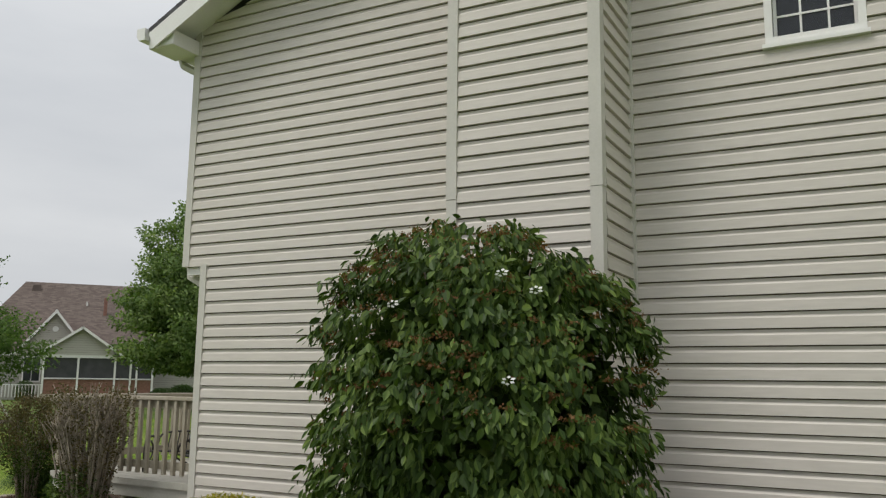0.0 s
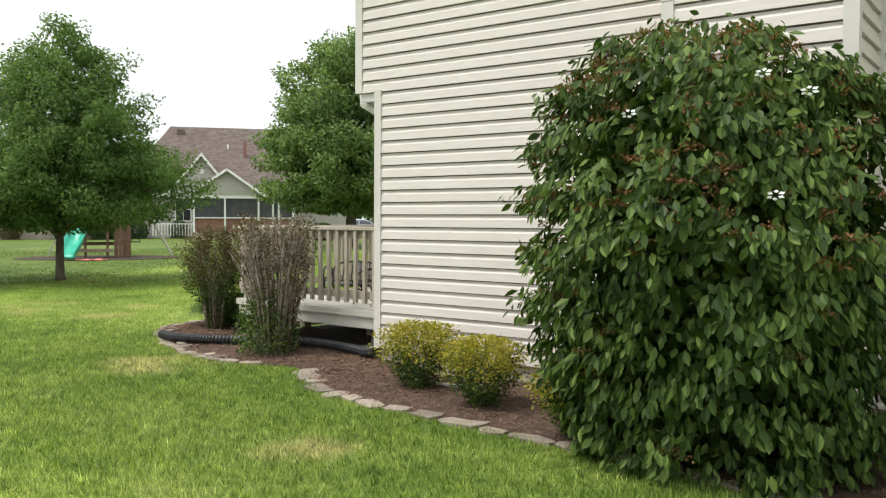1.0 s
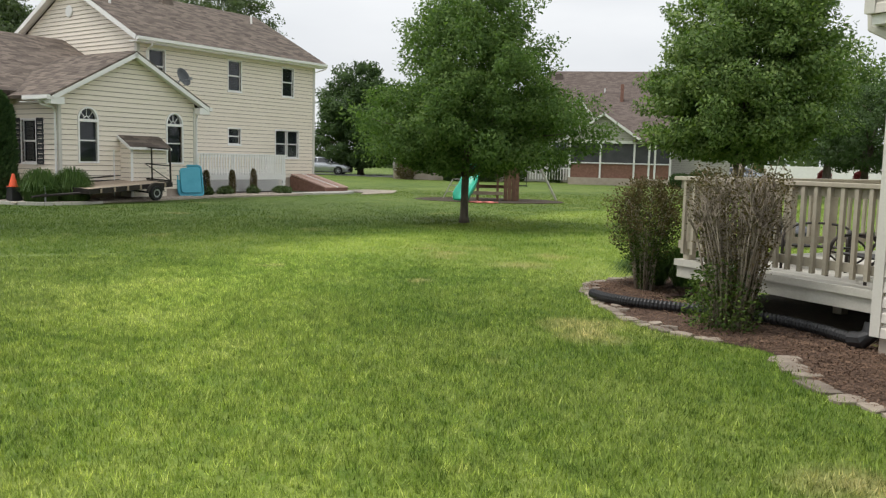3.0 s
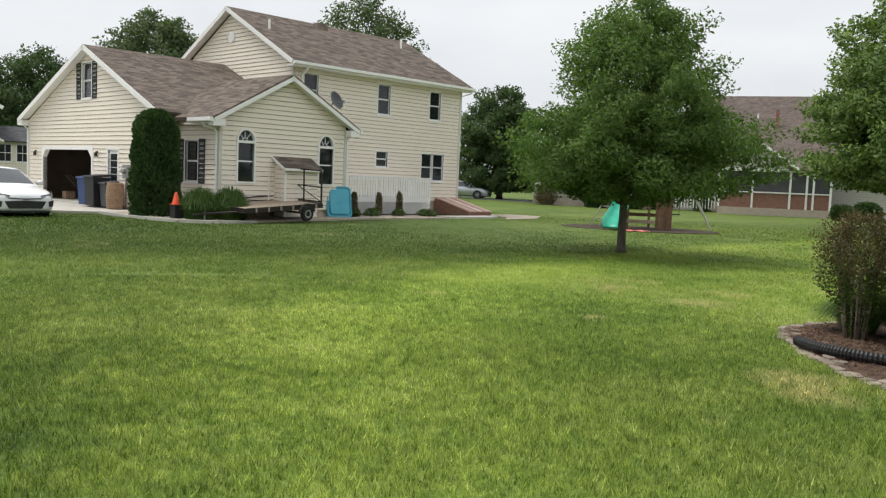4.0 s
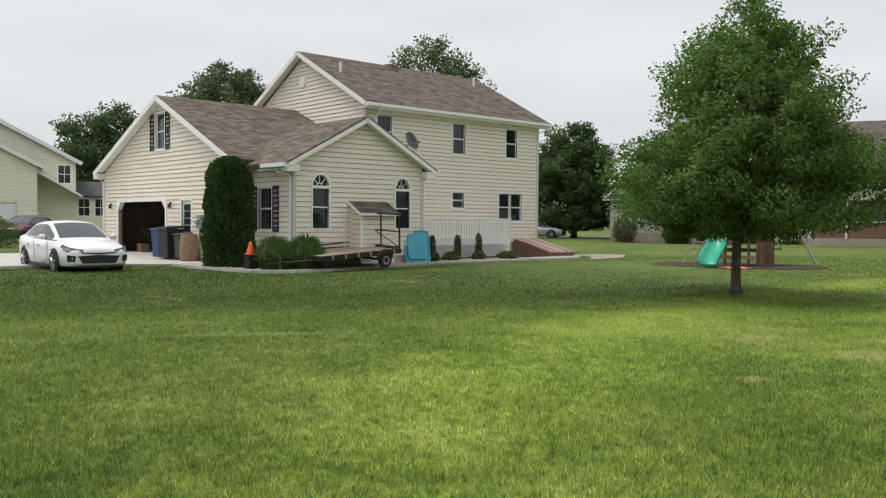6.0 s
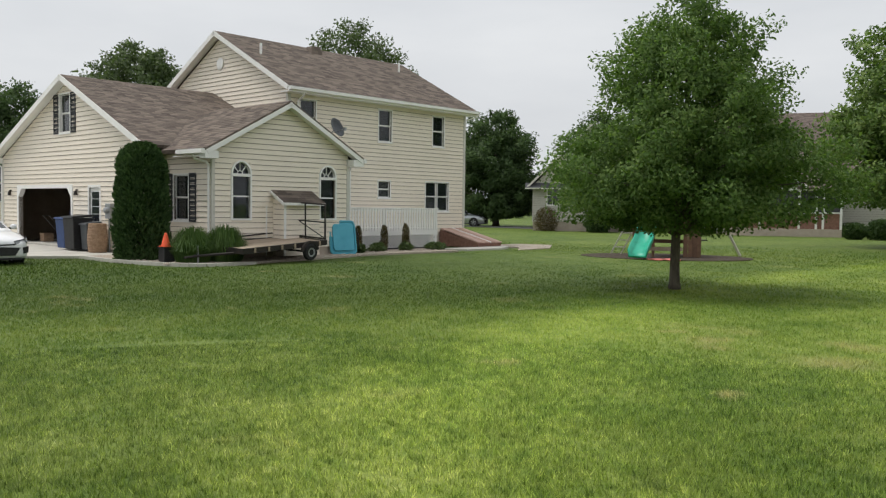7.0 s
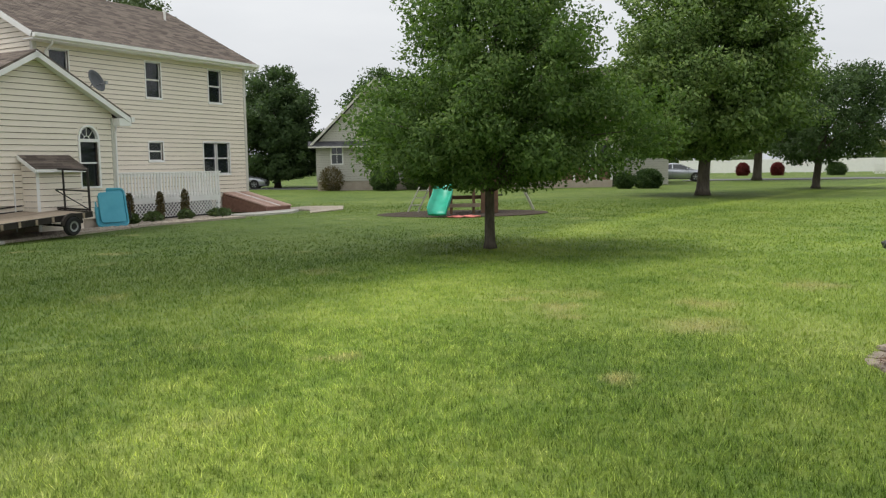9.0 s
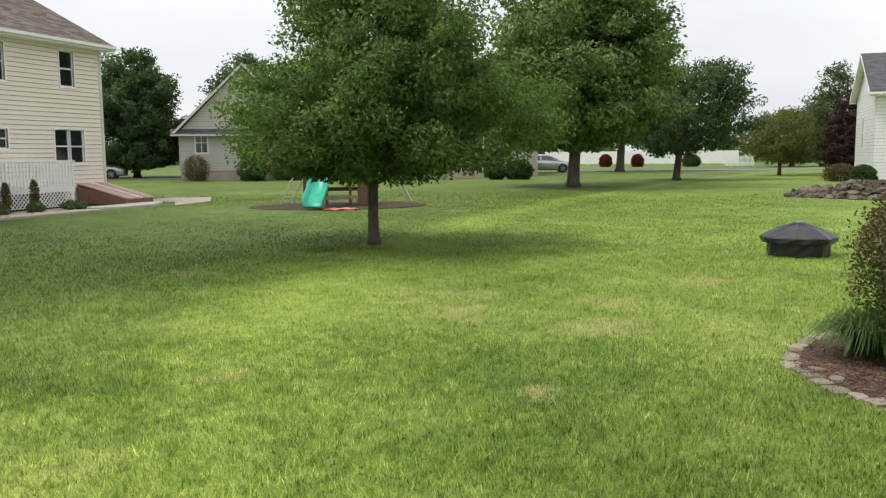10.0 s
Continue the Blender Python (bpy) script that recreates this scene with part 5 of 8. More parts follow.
def leaf_shapes(rng, at, out, size, droop):
    """Folded, pointed leaves: two faces meeting at the midrib, hanging outward and down."""
    n_ = len(at)
    axis = unit(out * 0.55 + rng.normal(size=(n_, 3)) * 0.45 + np.array([0, 0, -droop]))
    side = unit(np.cross(axis, out + rng.normal(size=(n_, 3)) * 0.35))
    nrm = np.cross(side, axis)
    s = (size * rng.uniform(0.6, 1.3, n_))[:, None]
    base, tip = at, at + axis * s
    mid_a = at + axis * s * 0.38 + side * s * 0.24 + nrm * s * 0.07
    mid_b = at + axis * s * 0.38 - side * s * 0.24 + nrm * s * 0.07
    far_a = at + axis * s * 0.7 + side * s * 0.19 + nrm * s * 0.04
    far_b = at + axis * s * 0.7 - side * s * 0.19 + nrm * s * 0.04
    return base, mid_a, far_a, tip, far_b, mid_b


rng = np.random.default_rng(77)
# sprigs of drooping leaves, thick on the boughs and thin in the hollows between
p, o = viburnum_surface(rng, 2900, 0.20)
k_ = rng.integers(9, 17, len(p))
sprig_up = rng.uniform(0.0, 0.10, len(p))
p, o = np.repeat(p, k_, 0), np.repeat(o, k_, 0)
p = p + o * np.repeat(sprig_up, k_)[:, None] + np.clip(rng.normal(size=p.shape), -1.6, 1.6) * np.array([0.055, 0.055, 0.035])
b, ma, fa, t, fb, mb = leaf_shapes(rng, p, o, 0.076, 1.15)
leaves_ob = facets("leaves", np.concatenate([np.stack([b, t, fa, ma], 1), np.stack([b, mb, fb, t], 1)]), 4, "leaf_shrub", vib)
tagged(leaves_ob, kind="stuff")
p, o = viburnum_surface(rng, 1100, 0.05)
p = p + o * 0.05
axis = unit(rng.normal(size=(len(p), 3)) * 0.8 + np.array([0, 0, 0.6]))
tagged(facets("shoot", leaf_quads(rng, p, 0.06, o * 0.5 + np.array([0, 0, 0.6]), 0.6, 0.4, 0.0), 4, "leaf_big", vib), kind="stuff")
# reddish-brown bud heads
p, o = viburnum_surface(rng, 1900, 0.02)
keep = rng.uniform(0, 1, len(p)) < np.clip((p[:, 2] - 0.7) / 1.3, 0.05, 1)
p, o = p[keep] + o[keep] * 0.03, o[keep]
bits = np.repeat(p, 26, 0) + rng.normal(size=(len(p) * 26, 3)) * np.array([0.028, 0.028, 0.010])
tagged(facets("bud", leaf_quads(rng, bits, 0.018, None, 1.0, 0.8), 4, "bud", vib, "reddish-brown bud heads"), kind="stuff")
# dark inner stems and shade core of twigs
vm = Mesh()
for k in range(60):
    a, r0 = rng.uniform(0, 2 * math.pi), rng.uniform(0, 0.35)
    h = rng.uniform(1.0, 2.25)
    r1 = shaped(VPROF, h / VH) * rng.uniform(0.3, 0.85)
    vm.tube([(r0 * math.cos(a), r0 * math.sin(a) * 0.7, 0), (r0 * 1.4 * math.cos(a), r0 * math.sin(a), h * 0.5), (r1 * math.cos(a), r1 * math.sin(a) * 0.65, h)], [0.018, 0.012, 0.004], 5)
tagged(part("stems", vm, "bark", vib, smooth=True), kind="stuff")
inner = rng.uniform(0, 1, (14000, 3))
ha, aa = inner[:, 0], inner[:, 1] * 2 * math.pi
rr = shaped(VPROF, ha) * np.sqrt(inner[:, 2]) * 0.80
tagged(facets("inner_leaves", leaf_quads(rng, np.stack([rr * np.cos(aa), rr * np.where(np.sin(aa) > 0, 0.42, 0.7) * np.sin(aa), ha * VH * 0.90], 1), 0.11, None, 1.0, 0.6), 4, "leaf_shrub", vib), kind="stuff")
# white lace-cap flowers
for x, y, z in ((-1.525, 4.50, 1.52), (-2.28, 4.53, 1.95), (-1.645, 4.66, 2.11), (-1.42, 4.62, 2.0), (-2.72, 4.70, 1.9)):
    fm = Mesh()
    for k in range(6):
        a = k * 1.047 + x
        c = Vector((0.03 * math.cos(a), 0.012 * math.sin(a) - 0.01, 0.018 * math.sin(a)))
        u, w = Vector((math.cos(a), 0.2, math.sin(a) * 0.5)) * 0.016, Vector((-math.sin(a), 0.1, math.cos(a) * 0.6)) * 0.013
        fm.add([c - u, c + w, c + u, c - w], [(0, 1, 2, 3)])
        fm.add([c - u * 0.3 + Vector((0, -0.004, 0)), c + w * 0.4, c + u * 0.3 + Vector((0, -0.004, 0)), c - w * 0.4], [(0, 1, 2, 3)])
    part("flower", fm, "white_petal", vib, "white lace-cap flower", m=pose(x - VC.x, y - VC.y, z))

# ---- air conditioner beside the shrub ----
AC = thing("air_conditioner", "dark grey louvred outdoor air conditioner standing by the wall", "air conditioner", pose(-0.92, 5.22, 0.0))
aw, ah = 0.78, 0.80


def rounded(w, d, r, k=5):
    out = []
    for cx, cy, a0 in ((w - r, r, -90), (w - r, d - r, 0), (r, d - r, 90), (r, r, 180)):
        for i in range(k + 1):
            a = radians(a0 + 90 * i / k)
            out.append((cx + r * math.cos(a), cy + r * math.sin(a)))
    return out


part("base_pan", Mesh().slab(rounded(aw, aw, 0.08), 0.04, 0.09), "ac_paint", AC)
part("pad", Mesh().box(-0.06, -0.06, -0.05, aw + 0.06, aw + 0.06, 0.04), "concrete", AC)
part("coil", Mesh().slab([(0.05 + x * 0.87, 0.05 + y * 0.87) for x, y in rounded(aw, aw, 0.08)], 0.09, ah - 0.06), "black_steel", AC)
for x, y in ((0, 0), (aw, 0), (aw, aw), (0, aw)):
    cx, cy = (0.05 if x == 0 else aw - 0.05), (0.05 if y == 0 else aw - 0.05)
    part("corner_post", Mesh().box(cx - 0.05, cy - 0.05, 0.09, cx + 0.05, cy + 0.05, ah - 0.05), "ac_paint", AC, bevel=0.03)
lou = Mesh()
for z in np.arange(0.11, ah - 0.11, 0.022):
    lou.box(0.10, 0.012, z, aw - 0.10, 0.022, z + 0.009).box(0.012, 0.10, z, 0.022, aw - 0.10, z + 0.009).box(aw - 0.022, 0.10, z, aw - 0.012, aw - 0.10, z + 0.009)
for x in np.linspace(0.10, aw - 0.10, 6):
    lou.box(x - 0.006, 0.008, 0.10, x + 0.006, 0.0115, ah - 0.09)
tagged(part("louvres", lou, "ac_paint", AC), kind="stuff")
part("top_cap", Mesh().slab(rounded(aw, aw, 0.08), ah - 0.08, ah - 0.012).slab([(0.02 + x * 0.95, 0.02 + y * 0.95) for x, y in rounded(aw, aw, 0.09)], ah - 0.012, ah), "ac_paint", AC)
part("fan_guard", Mesh().lathe([(0.30, 0.0), (0.30, 0.02), (0.27, 0.03)], 28, pose(aw / 2, aw / 2, ah)), "black_steel", AC)
gr = Mesh()
for r in np.arange(0.05, 0.29, 0.03):
    gr.tube([(aw / 2 + r * math.cos(a), aw / 2 + r * math.sin(a), ah + 0.035 - 0.1 * r * r) for a in np.linspace(0, 2 * math.pi, 25)], 0.004, 4, cap=False)
tagged(part("guard_wires", gr, "black_steel", AC), kind="stuff")
part("badge", Mesh().box(0.22, 0.001, 0.625, 0.40, 0.0075, 0.665), "black_plastic", AC)
part("badge_mark", Mesh().box(0.225, -0.003, 0.632, 0.285, 0.001, 0.658), "red_badge", AC, "red badge mark")
part("badge_bars", Mesh().box(0.30, -0.003, 0.640, 0.385, 0.001, 0.650), "grey_steel", AC)

# ---- black corrugated drain pipe from the downspout round the bed ----
pipe = thing("drain_pipe", "black corrugated plastic drain pipe lying on the mulch", "pipe", pose(0, 0, 0))
line = smooth_line([(-6.12, 6.60, 0.065), (-6.6, 6.72, 0.065), (-7.15, 6.72, 0.065), (-7.7, 6.45, 0.065), (-8.2, 6.16, 0.06), (-8.6, 6.02, 0.06), (-8.95, 6.05, 0.06)], 40)
part("hose", Mesh().tube(line, [0.044 + (0.007 if k % 3 else -0.004) for k in range(len(line))], 10), "black_plastic", pipe, smooth=False)
part("elbow", Mesh().tube([(-6.08, 6.66, 0.22), (-6.08, 6.64, 0.13), (-6.12, 6.60, 0.08), (-6.22, 6.60, 0.07)], [0.06, 0.068, 0.068, 0.066], 10), "black_plastic", pipe)
splash = thing("splash_block", "pale concrete ring half sunk in the mulch by the wall", "concrete ring", pose(-4.86, 6.22, -0.072))
part("ring", Mesh().lathe([(0.50, 0.0), (0.50, 0.09), (0.45, 0.10), (0.45, 0.0)], 28, Matrix.Diagonal((1, 0.42, 1, 1))), "concrete", splash, smooth=False)

# ---- wooden deck at the rear of the near house ----
deck = thing("deck", "weathered wooden deck with a slatted railing and pale painted floor", "deck", pose(0, 0, 0))
DX0, DX1, DY0, DY1, DZ = -8.55, -6.03, 6.85, 11.2, 0.45
board = None
yy = DY0
while yy < DY1 - 0.05:
    me = Mesh().box(DX0 - 0.02, 0.0, 0, DX1, 0.136, 0.03)
    if board is None:
        board = part("floor_board", me, "deck_pale", deck, m=pose(0, yy, DZ - 0.03))
    else:
        b2 = new("floor_board", board.data)
        b2.parent, b2.matrix_basis = deck, pose(0, yy, DZ - 0.03)
    yy += 0.142
part("skirt_board", Mesh().box(DX0, DY0 - 0.005, DZ - 0.19, DX1, DY0 + 0.035, DZ - 0.035).box(DX0 - 0.005, DY0 + 0.035, DZ - 0.19, DX0 + 0.03, DY1, DZ - 0.035), "deck_pale", deck, "pale painted rim board", bevel=0.004)
part("edge_strip", Mesh().box(DX0 - 0.02, DY0 - 0.03, DZ - 0.065, DX1, DY0 - 0.005, DZ + 0.002), "deck_pale", deck)
for x in (DX0 + 0.06, -7.3, DX1 - 0.1):
    for y in (DY0 + 1.0, 9.0, DY1 - 0.1):
        part("footing", Mesh().box(x - 0.05, y - 0.05, -0.1, x + 0.05, y + 0.05, DZ - 0.03), "deck_wood", deck)
part("rail_cap", Mesh().box(DX0 - 0.06, DY0 - 0.05, 1.285, DX1, DY0 + 0.09, 1.325).box(DX0 - 0.06, DY0 + 0.09, 1.285, DX0 + 0.09, DY1, 1.325), "deck_wood", deck, bevel=0.006)
part("rail", Mesh().box(DX0, DY0, 1.20, DX1, DY0 + 0.035, 1.284).box(DX0, DY0, 0.57, DX1, DY0 + 0.035, 0.65).box(DX0, DY0 + 0.035, 1.20, DX0 + 0.035, DY1, 1.284).box(DX0, DY0 + 0.035, 0.57, DX0 + 0.035, DY1, 0.65), "deck_wood", deck)
bal = Mesh().box(-0.018, -0.019, 0, 0.018, 0.019, 0.765).data("baluster")
bal.materials.append(MAT["deck_wood"])
spots = [(x, DY0 - 0.022) for x in np.arange(DX0 + 0.1, DX1 - 0.03, 0.135)] + [(DX0 - 0.022, y) for y in np.arange(DY0 + 0.12, DY1, 0.135)]
for x, y in spots:
    b2 = new("baluster", bal)
    b2.parent, b2.matrix_basis = deck, pose(x, y, 0.52)
for x, y in ((DX0, DY0), (DX0, 9.0), (DX0, DY1 - 0.1)):
    part("post", Mesh().box(x + 0.04, y + 0.04, DZ - 0.2, x + 0.13, y + 0.13, 1.285), "deck_wood", deck)
# dark soil sheet laid for the shade beneath the deck floor
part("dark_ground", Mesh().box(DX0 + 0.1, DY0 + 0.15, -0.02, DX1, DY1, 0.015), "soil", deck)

# patio furniture on the deck


def patio_chair(m, group):
    ch = thing("patio_chair", "low dark metal patio chair with curled arms and scrolled sides", "chair", m, group)
    for s in (-1, 1):
        part("side_frame", Mesh().tube(smooth_line([(s * 0.29, -0.30, 0), (s * 0.29, -0.29, 0.22), (s * 0.29, -0.22, 0.36), (s * 0.29, 0.0, 0.385), (s * 0.29, 0.22, 0.34), (s * 0.29, 0.31, 0.18), (s * 0.29, 0.36, 0.0)], 5), 0.015, 6), "black_steel", ch)
        part("scroll", Mesh().tube([(s * 0.29, -0.10 + (0.05 + 0.020 * a) * math.cos(a), 0.21 + (0.03 + 0.014 * a) * math.sin(a)) for a in np.linspace(0.3, 7.4, 26)], 0.011, 5), "black_steel", ch)
        part("stay", Mesh().tube(smooth_line([(s * 0.29, -0.29, 0.20), (s * 0.29, -0.05, 0.08), (s * 0.29, 0.31, 0.18)], 5), 0.010, 5), "black_steel", ch)
    for y in np.linspace(-0.27, 0.21, 9):
        part("seat_slat", Mesh().box(-0.285, y, 0.222 - 0.06 * (y + 0.27), 0.285, y + 0.038, 0.236 - 0.06 * (y + 0.27)), "black_steel", ch)
    part("back_frame", Mesh().tube(smooth_line([(-0.28, 0.24, 0.20), (-0.27, 0.34, 0.37), (-0.12, 0.37, 0.42), (0.12, 0.37, 0.42), (0.27, 0.34, 0.37), (0.28, 0.24, 0.20)], 5), 0.014, 6), "black_steel", ch)
    for x in (-0.16, -0.05, 0.06, 0.17):
        part("back_bar", Mesh().tube([(x, 0.24, 0.20), (x * 0.95, 0.365, 0.41)], 0.008, 5), "black_steel", ch)
    return ch


c0 = patio_chair(pose(-7.55, 7.75, DZ, 0, 0, 35), "chairs on the deck")
for x, y, a in ((-6.65, 7.45, -20), (-7.3, 9.3, 170), (-6.5, 8.8, 240)):
    copy_thing(c0, pose(x, y, DZ, 0, 0, a))
pt = thing("patio_table", "low round glass-topped patio table with dark metal legs on the deck", "table", pose(-7.0, 8.5, DZ))
part("tabletop", Mesh().lathe([(0.50, 0.33), (0.51, 0.34), (0.50, 0.35)], 28), "car_glass", pt)
part("rim", Mesh().tube([(0.51 * math.cos(a), 0.51 * math.sin(a), 0.33) for a in np.linspace(0, 2 * math.pi, 29)], 0.016, 6, cap=False), "black_steel", pt)
for a in (45, 135, 225, 315):
    c, s = math.cos(radians(a)), math.sin(radians(a))
    part("leg", Mesh().tube([(0.40 * c, 0.40 * s, 0.33), (0.27 * c, 0.27 * s, 0.17), (0.42 * c, 0.42 * s, 0.0)], 0.014, 6), "black_steel", pt)
# ---- round the tan house ----
def in_yard(x, y, z=0.0, rz=0.0):
    """A pose in the tan house's plan: x along its yard side, y into the house."""
    return HM @ pose(x, y, z, 0, 0, rz)


def flat(name, outline, z0, z1, material, label, category):
    pts_ = [at_house(x, y) for x, y in outline]
    ob = part(name, Mesh().slab([(p_.x, p_.y) for p_ in pts_][::1], z0, z1), material)
    return tagged(ob, label, category, kind="structure")


flat("driveway", [(-0.62, 12.8), (-14, 14.0), (-14, 3.0), (-7.4, 4.4), (-4.6, 4.6), (-2.1, 3.2), (-0.62, 3.2)], -0.1, 0.05, "concrete", "pale concrete driveway before the garage", "driveway")
flat("gravel_bed", [(-2.05, 3.2), (-2.0, 0.6), (-1.2, -1.3), (0.3, -1.45), (3.5, -0.9), (5.5, -0.5), (9.2, -0.6), (9.4, 1.2), (4.8, 1.2), (4.8, 0.0), (0.0, 0.0), (0.0, 2.2), (-0.62, 2.2), (-0.62, 3.2)], -0.1, 0.055, "gravel", "bed of mixed river gravel round the sunroom", "gravel")
curb_line = smooth_line([(-2.1, 3.2, 0), (-2.06, 0.6, 0), (-1.25, -1.36, 0), (0.3, -1.52, 0)], 8)
kb = thing("bed_edging", "pale concrete edging strip round the gravel bed", "edging", HM)
for k in range(len(curb_line) - 1):
    a, b = curb_line[k], curb_line[k + 1]
    d = (b - a).normalized() * 0.004
    nrm = Vector((-d.y, d.x, 0)).normalized() * 0.07
    part("edging_block", Mesh().add([((a + d - nrm).x, (a + d - nrm).y, -0.05), ((b - d - nrm).x, (b - d - nrm).y, -0.05), ((b - d + nrm).x, (b - d + nrm).y, -0.05), ((a + d + nrm).x, (a + d + nrm).y, -0.05),
                                    ((a + d - nrm).x, (a + d - nrm).y, 0.065), ((b - d - nrm).x, (b - d - nrm).y, 0.065), ((b - d + nrm).x, (b - d + nrm).y, 0.065), ((a + d + nrm).x, (a + d + nrm).y, 0.065)],
                                   [(3, 2, 1, 0), (4, 5, 6, 7), (0, 1, 5, 4), (1, 2, 6, 5), (2, 3, 7, 6), (3, 0, 4, 7)]), "concrete", kb)
rng = np.random.default_rng(15)
gp = []
for _ in range(700):
    x = rng.uniform(-1.9, 9.0)
    y = rng.uniform(-1.2, 0.0) if x > -0.2 else rng.uniform(-0.9, 1.2)
    if x > 5:
        y = rng.uniform(-0.4, 1.0)
    elif x > 2.5:
        y = rng.uniform(-0.7, 0.0)
    p_ = at_house(x, y)
    gp.append((p_.x, p_.y))
cob = Mesh()
for x, y in gp:
    r = rng.uniform(0.03, 0.075)
    a = rng.uniform(0, 6.28)
    ring1 = [(x + r * math.cos(a + k * 1.2566) * rng.uniform(0.8, 1.2), y + r * math.sin(a + k * 1.2566), 0.03) for k in range(5)]
    ring2 = [(x + 0.55 * (q[0] - x), y + 0.55 * (q[1] - y), 0.04 + r * 0.6) for q in ring1]
    cob.add(ring1 + ring2, [(k, (k + 1) % 5, 5 + (k + 1) % 5, 5 + k) for k in range(5)] + [(5, 6, 7, 8, 9)])
tagged(part("cobbles", cob, "gravel", smooth=True), "loose rounded cobbles lying in the gravel bed", "stones", kind="stuff")

# white fenced deck against the tan house
wd = thing("white_deck", "small raised deck with a white picket railing and lattice skirt", "deck", HM)
WX0, WX1, WY0, WY1, WZ = BW + 0.03, 10.0, 1.15, MY0, 0.78
part("platform", Mesh().box(WX0, WY0 + 0.03, WZ - 0.05, WX1 - 0.03, WY1, WZ), "white_wood", wd)
part("rim", Mesh().box(WX0, WY0, WZ - 0.24, WX1, WY0 + 0.03, WZ + 0.01).box(WX1 - 0.03, WY0 + 0.03, WZ - 0.24, WX1, WY1, WZ + 0.01), "white_wood", wd)
part("rail_cap", Mesh().box(WX0, WY0 - 0.03, 1.44, WX1 + 0.03, WY0 + 0.08, 1.48).box(WX1 - 0.08, WY0 + 0.08, 1.44, WX1 + 0.03, WY1, 1.48), "white_wood", wd)
part("rail", Mesh().box(WX0, WY0, 0.86, WX1, WY0 + 0.03, 0.92).box(WX0, WY0, 1.36, WX1, WY0 + 0.03, 1.43), "white_wood", wd)
pk = Mesh().box(-0.028, -0.012, 0, 0.028, 0.012, 0.74).data("picket")
pk.materials.append(MAT["white_wood"])
for x, y, a in [(x, WY0 - 0.014, 0) for x in np.arange(WX0 + 0.06, WX1, 0.125)] + [(WX1 + 0.014, y, 90) for y in np.arange(WY0 + 0.08, WY1, 0.125)]:
    o_ = new("picket", pk)
    o_.parent, o_.matrix_basis = wd, pose(x, y, 0.70, 0, 0, a)
lat = Mesh()
for k in range(50):
    for s in (1, -1):
        x = WX0 - 0.44 + k * 0.135
        xa, xb = x, x + s * 0.44
        if max(xa, xb) < WX0 or min(xa, xb) > WX1:
            continue
        # strips that run past an end stop there
        ua, ub = 0.0, 1.0
        for lim in (WX0, WX1):
            u = (lim - xa) / (xb - xa)
            if 0 < u < 1:
                ua, ub = (u, ub) if ((xa < lim) == (lim == WX0)) else (ua, u)
        xa, xb, za, zb = xa + (xb - xa) * ua, xa + (xb - xa) * ub, 0.10 + 0.44 * ua, 0.10 + 0.44 * ub
        y = WY0 + (0.006 if s > 0 else 0.014)
        lat.add([(xa - 0.023, y, za), (xa + 0.023, y, za), (xb + 0.023, y, zb), (xb - 0.023, y, zb)], [(0, 1, 2, 3)])
tagged(part("lattice", lat, "white_wood", wd, "diagonal white lattice"), kind="stuff")
# near-black panel paints the shade behind the lattice
part("under_deck", Mesh().box(WX0, WY0 + 0.3, 0, WX1 - 0.1, WY0 + 0.35, 0.54), "shade_black", wd)
for x in (WX0 + 0.05, 7.4, WX1 - 0.06):
    part("post", Mesh().box(x - 0.045, WY0 + 0.035, 0, x + 0.045, WY0 + 0.12, 1.44), "white_wood", wd)

# utility box with a small shingled roof against the sunroom
ub = thing("utility_cupboard", "small siding-clad cupboard with a sloped shingle roof", "cupboard", in_yard(1.95, 0, 0))
clad_wall("side", ub, pose(0, 0, 0, 0, 0, -90), [(0.1, 0.02, 0.52), (1.62, 0.02, 0.52), (1.86, 0.02, 0.04)], [], "siding_tan", TAN_COURSE, 0.03, lip=0.026, gap=0.013)
clad_wall("front", ub, pose(0, -0.52, 0), [(0.1, 0, 1.25), (1.60, 0, 1.25)], [], "siding_tan", TAN_COURSE, 0.03, lip=0.026, gap=0.013)
part("side", Mesh().box(1.22, -0.5, 0.1, 1.25, -0.02, 1.62), "siding_tan", ub)
roof_plane(ub, (-0.1, -0.66, 1.60), (1.35, -0.66, 1.60), (0, 0.66, 0.36), thick=0.05, row=0.12)
part("fascia", Mesh().box(-0.1, -0.68, 1.52, 1.35, -0.66, 1.595), "trim", ub)
part("rake", Mesh().prism([(-0.66, 1.50), (-0.66, 1.59), (-0.02, 1.94), (-0.02, 1.85)], -0.125, -0.10, Matrix(((0, 1, 0, 0), (1, 0, 0, 0), (0, 0, 1, 0), (0, 0, 0, 1)))), "trim", ub)
part("corner_strip", Mesh().box(-0.02, -0.545, 0.1, 0.06, -0.53, 1.58), "trim", ub)
part("conduit", Mesh().tube([(-0.25, -0.04, 0.1), (-0.25, -0.04, 1.5)], 0.02, 6), "trim", ub)

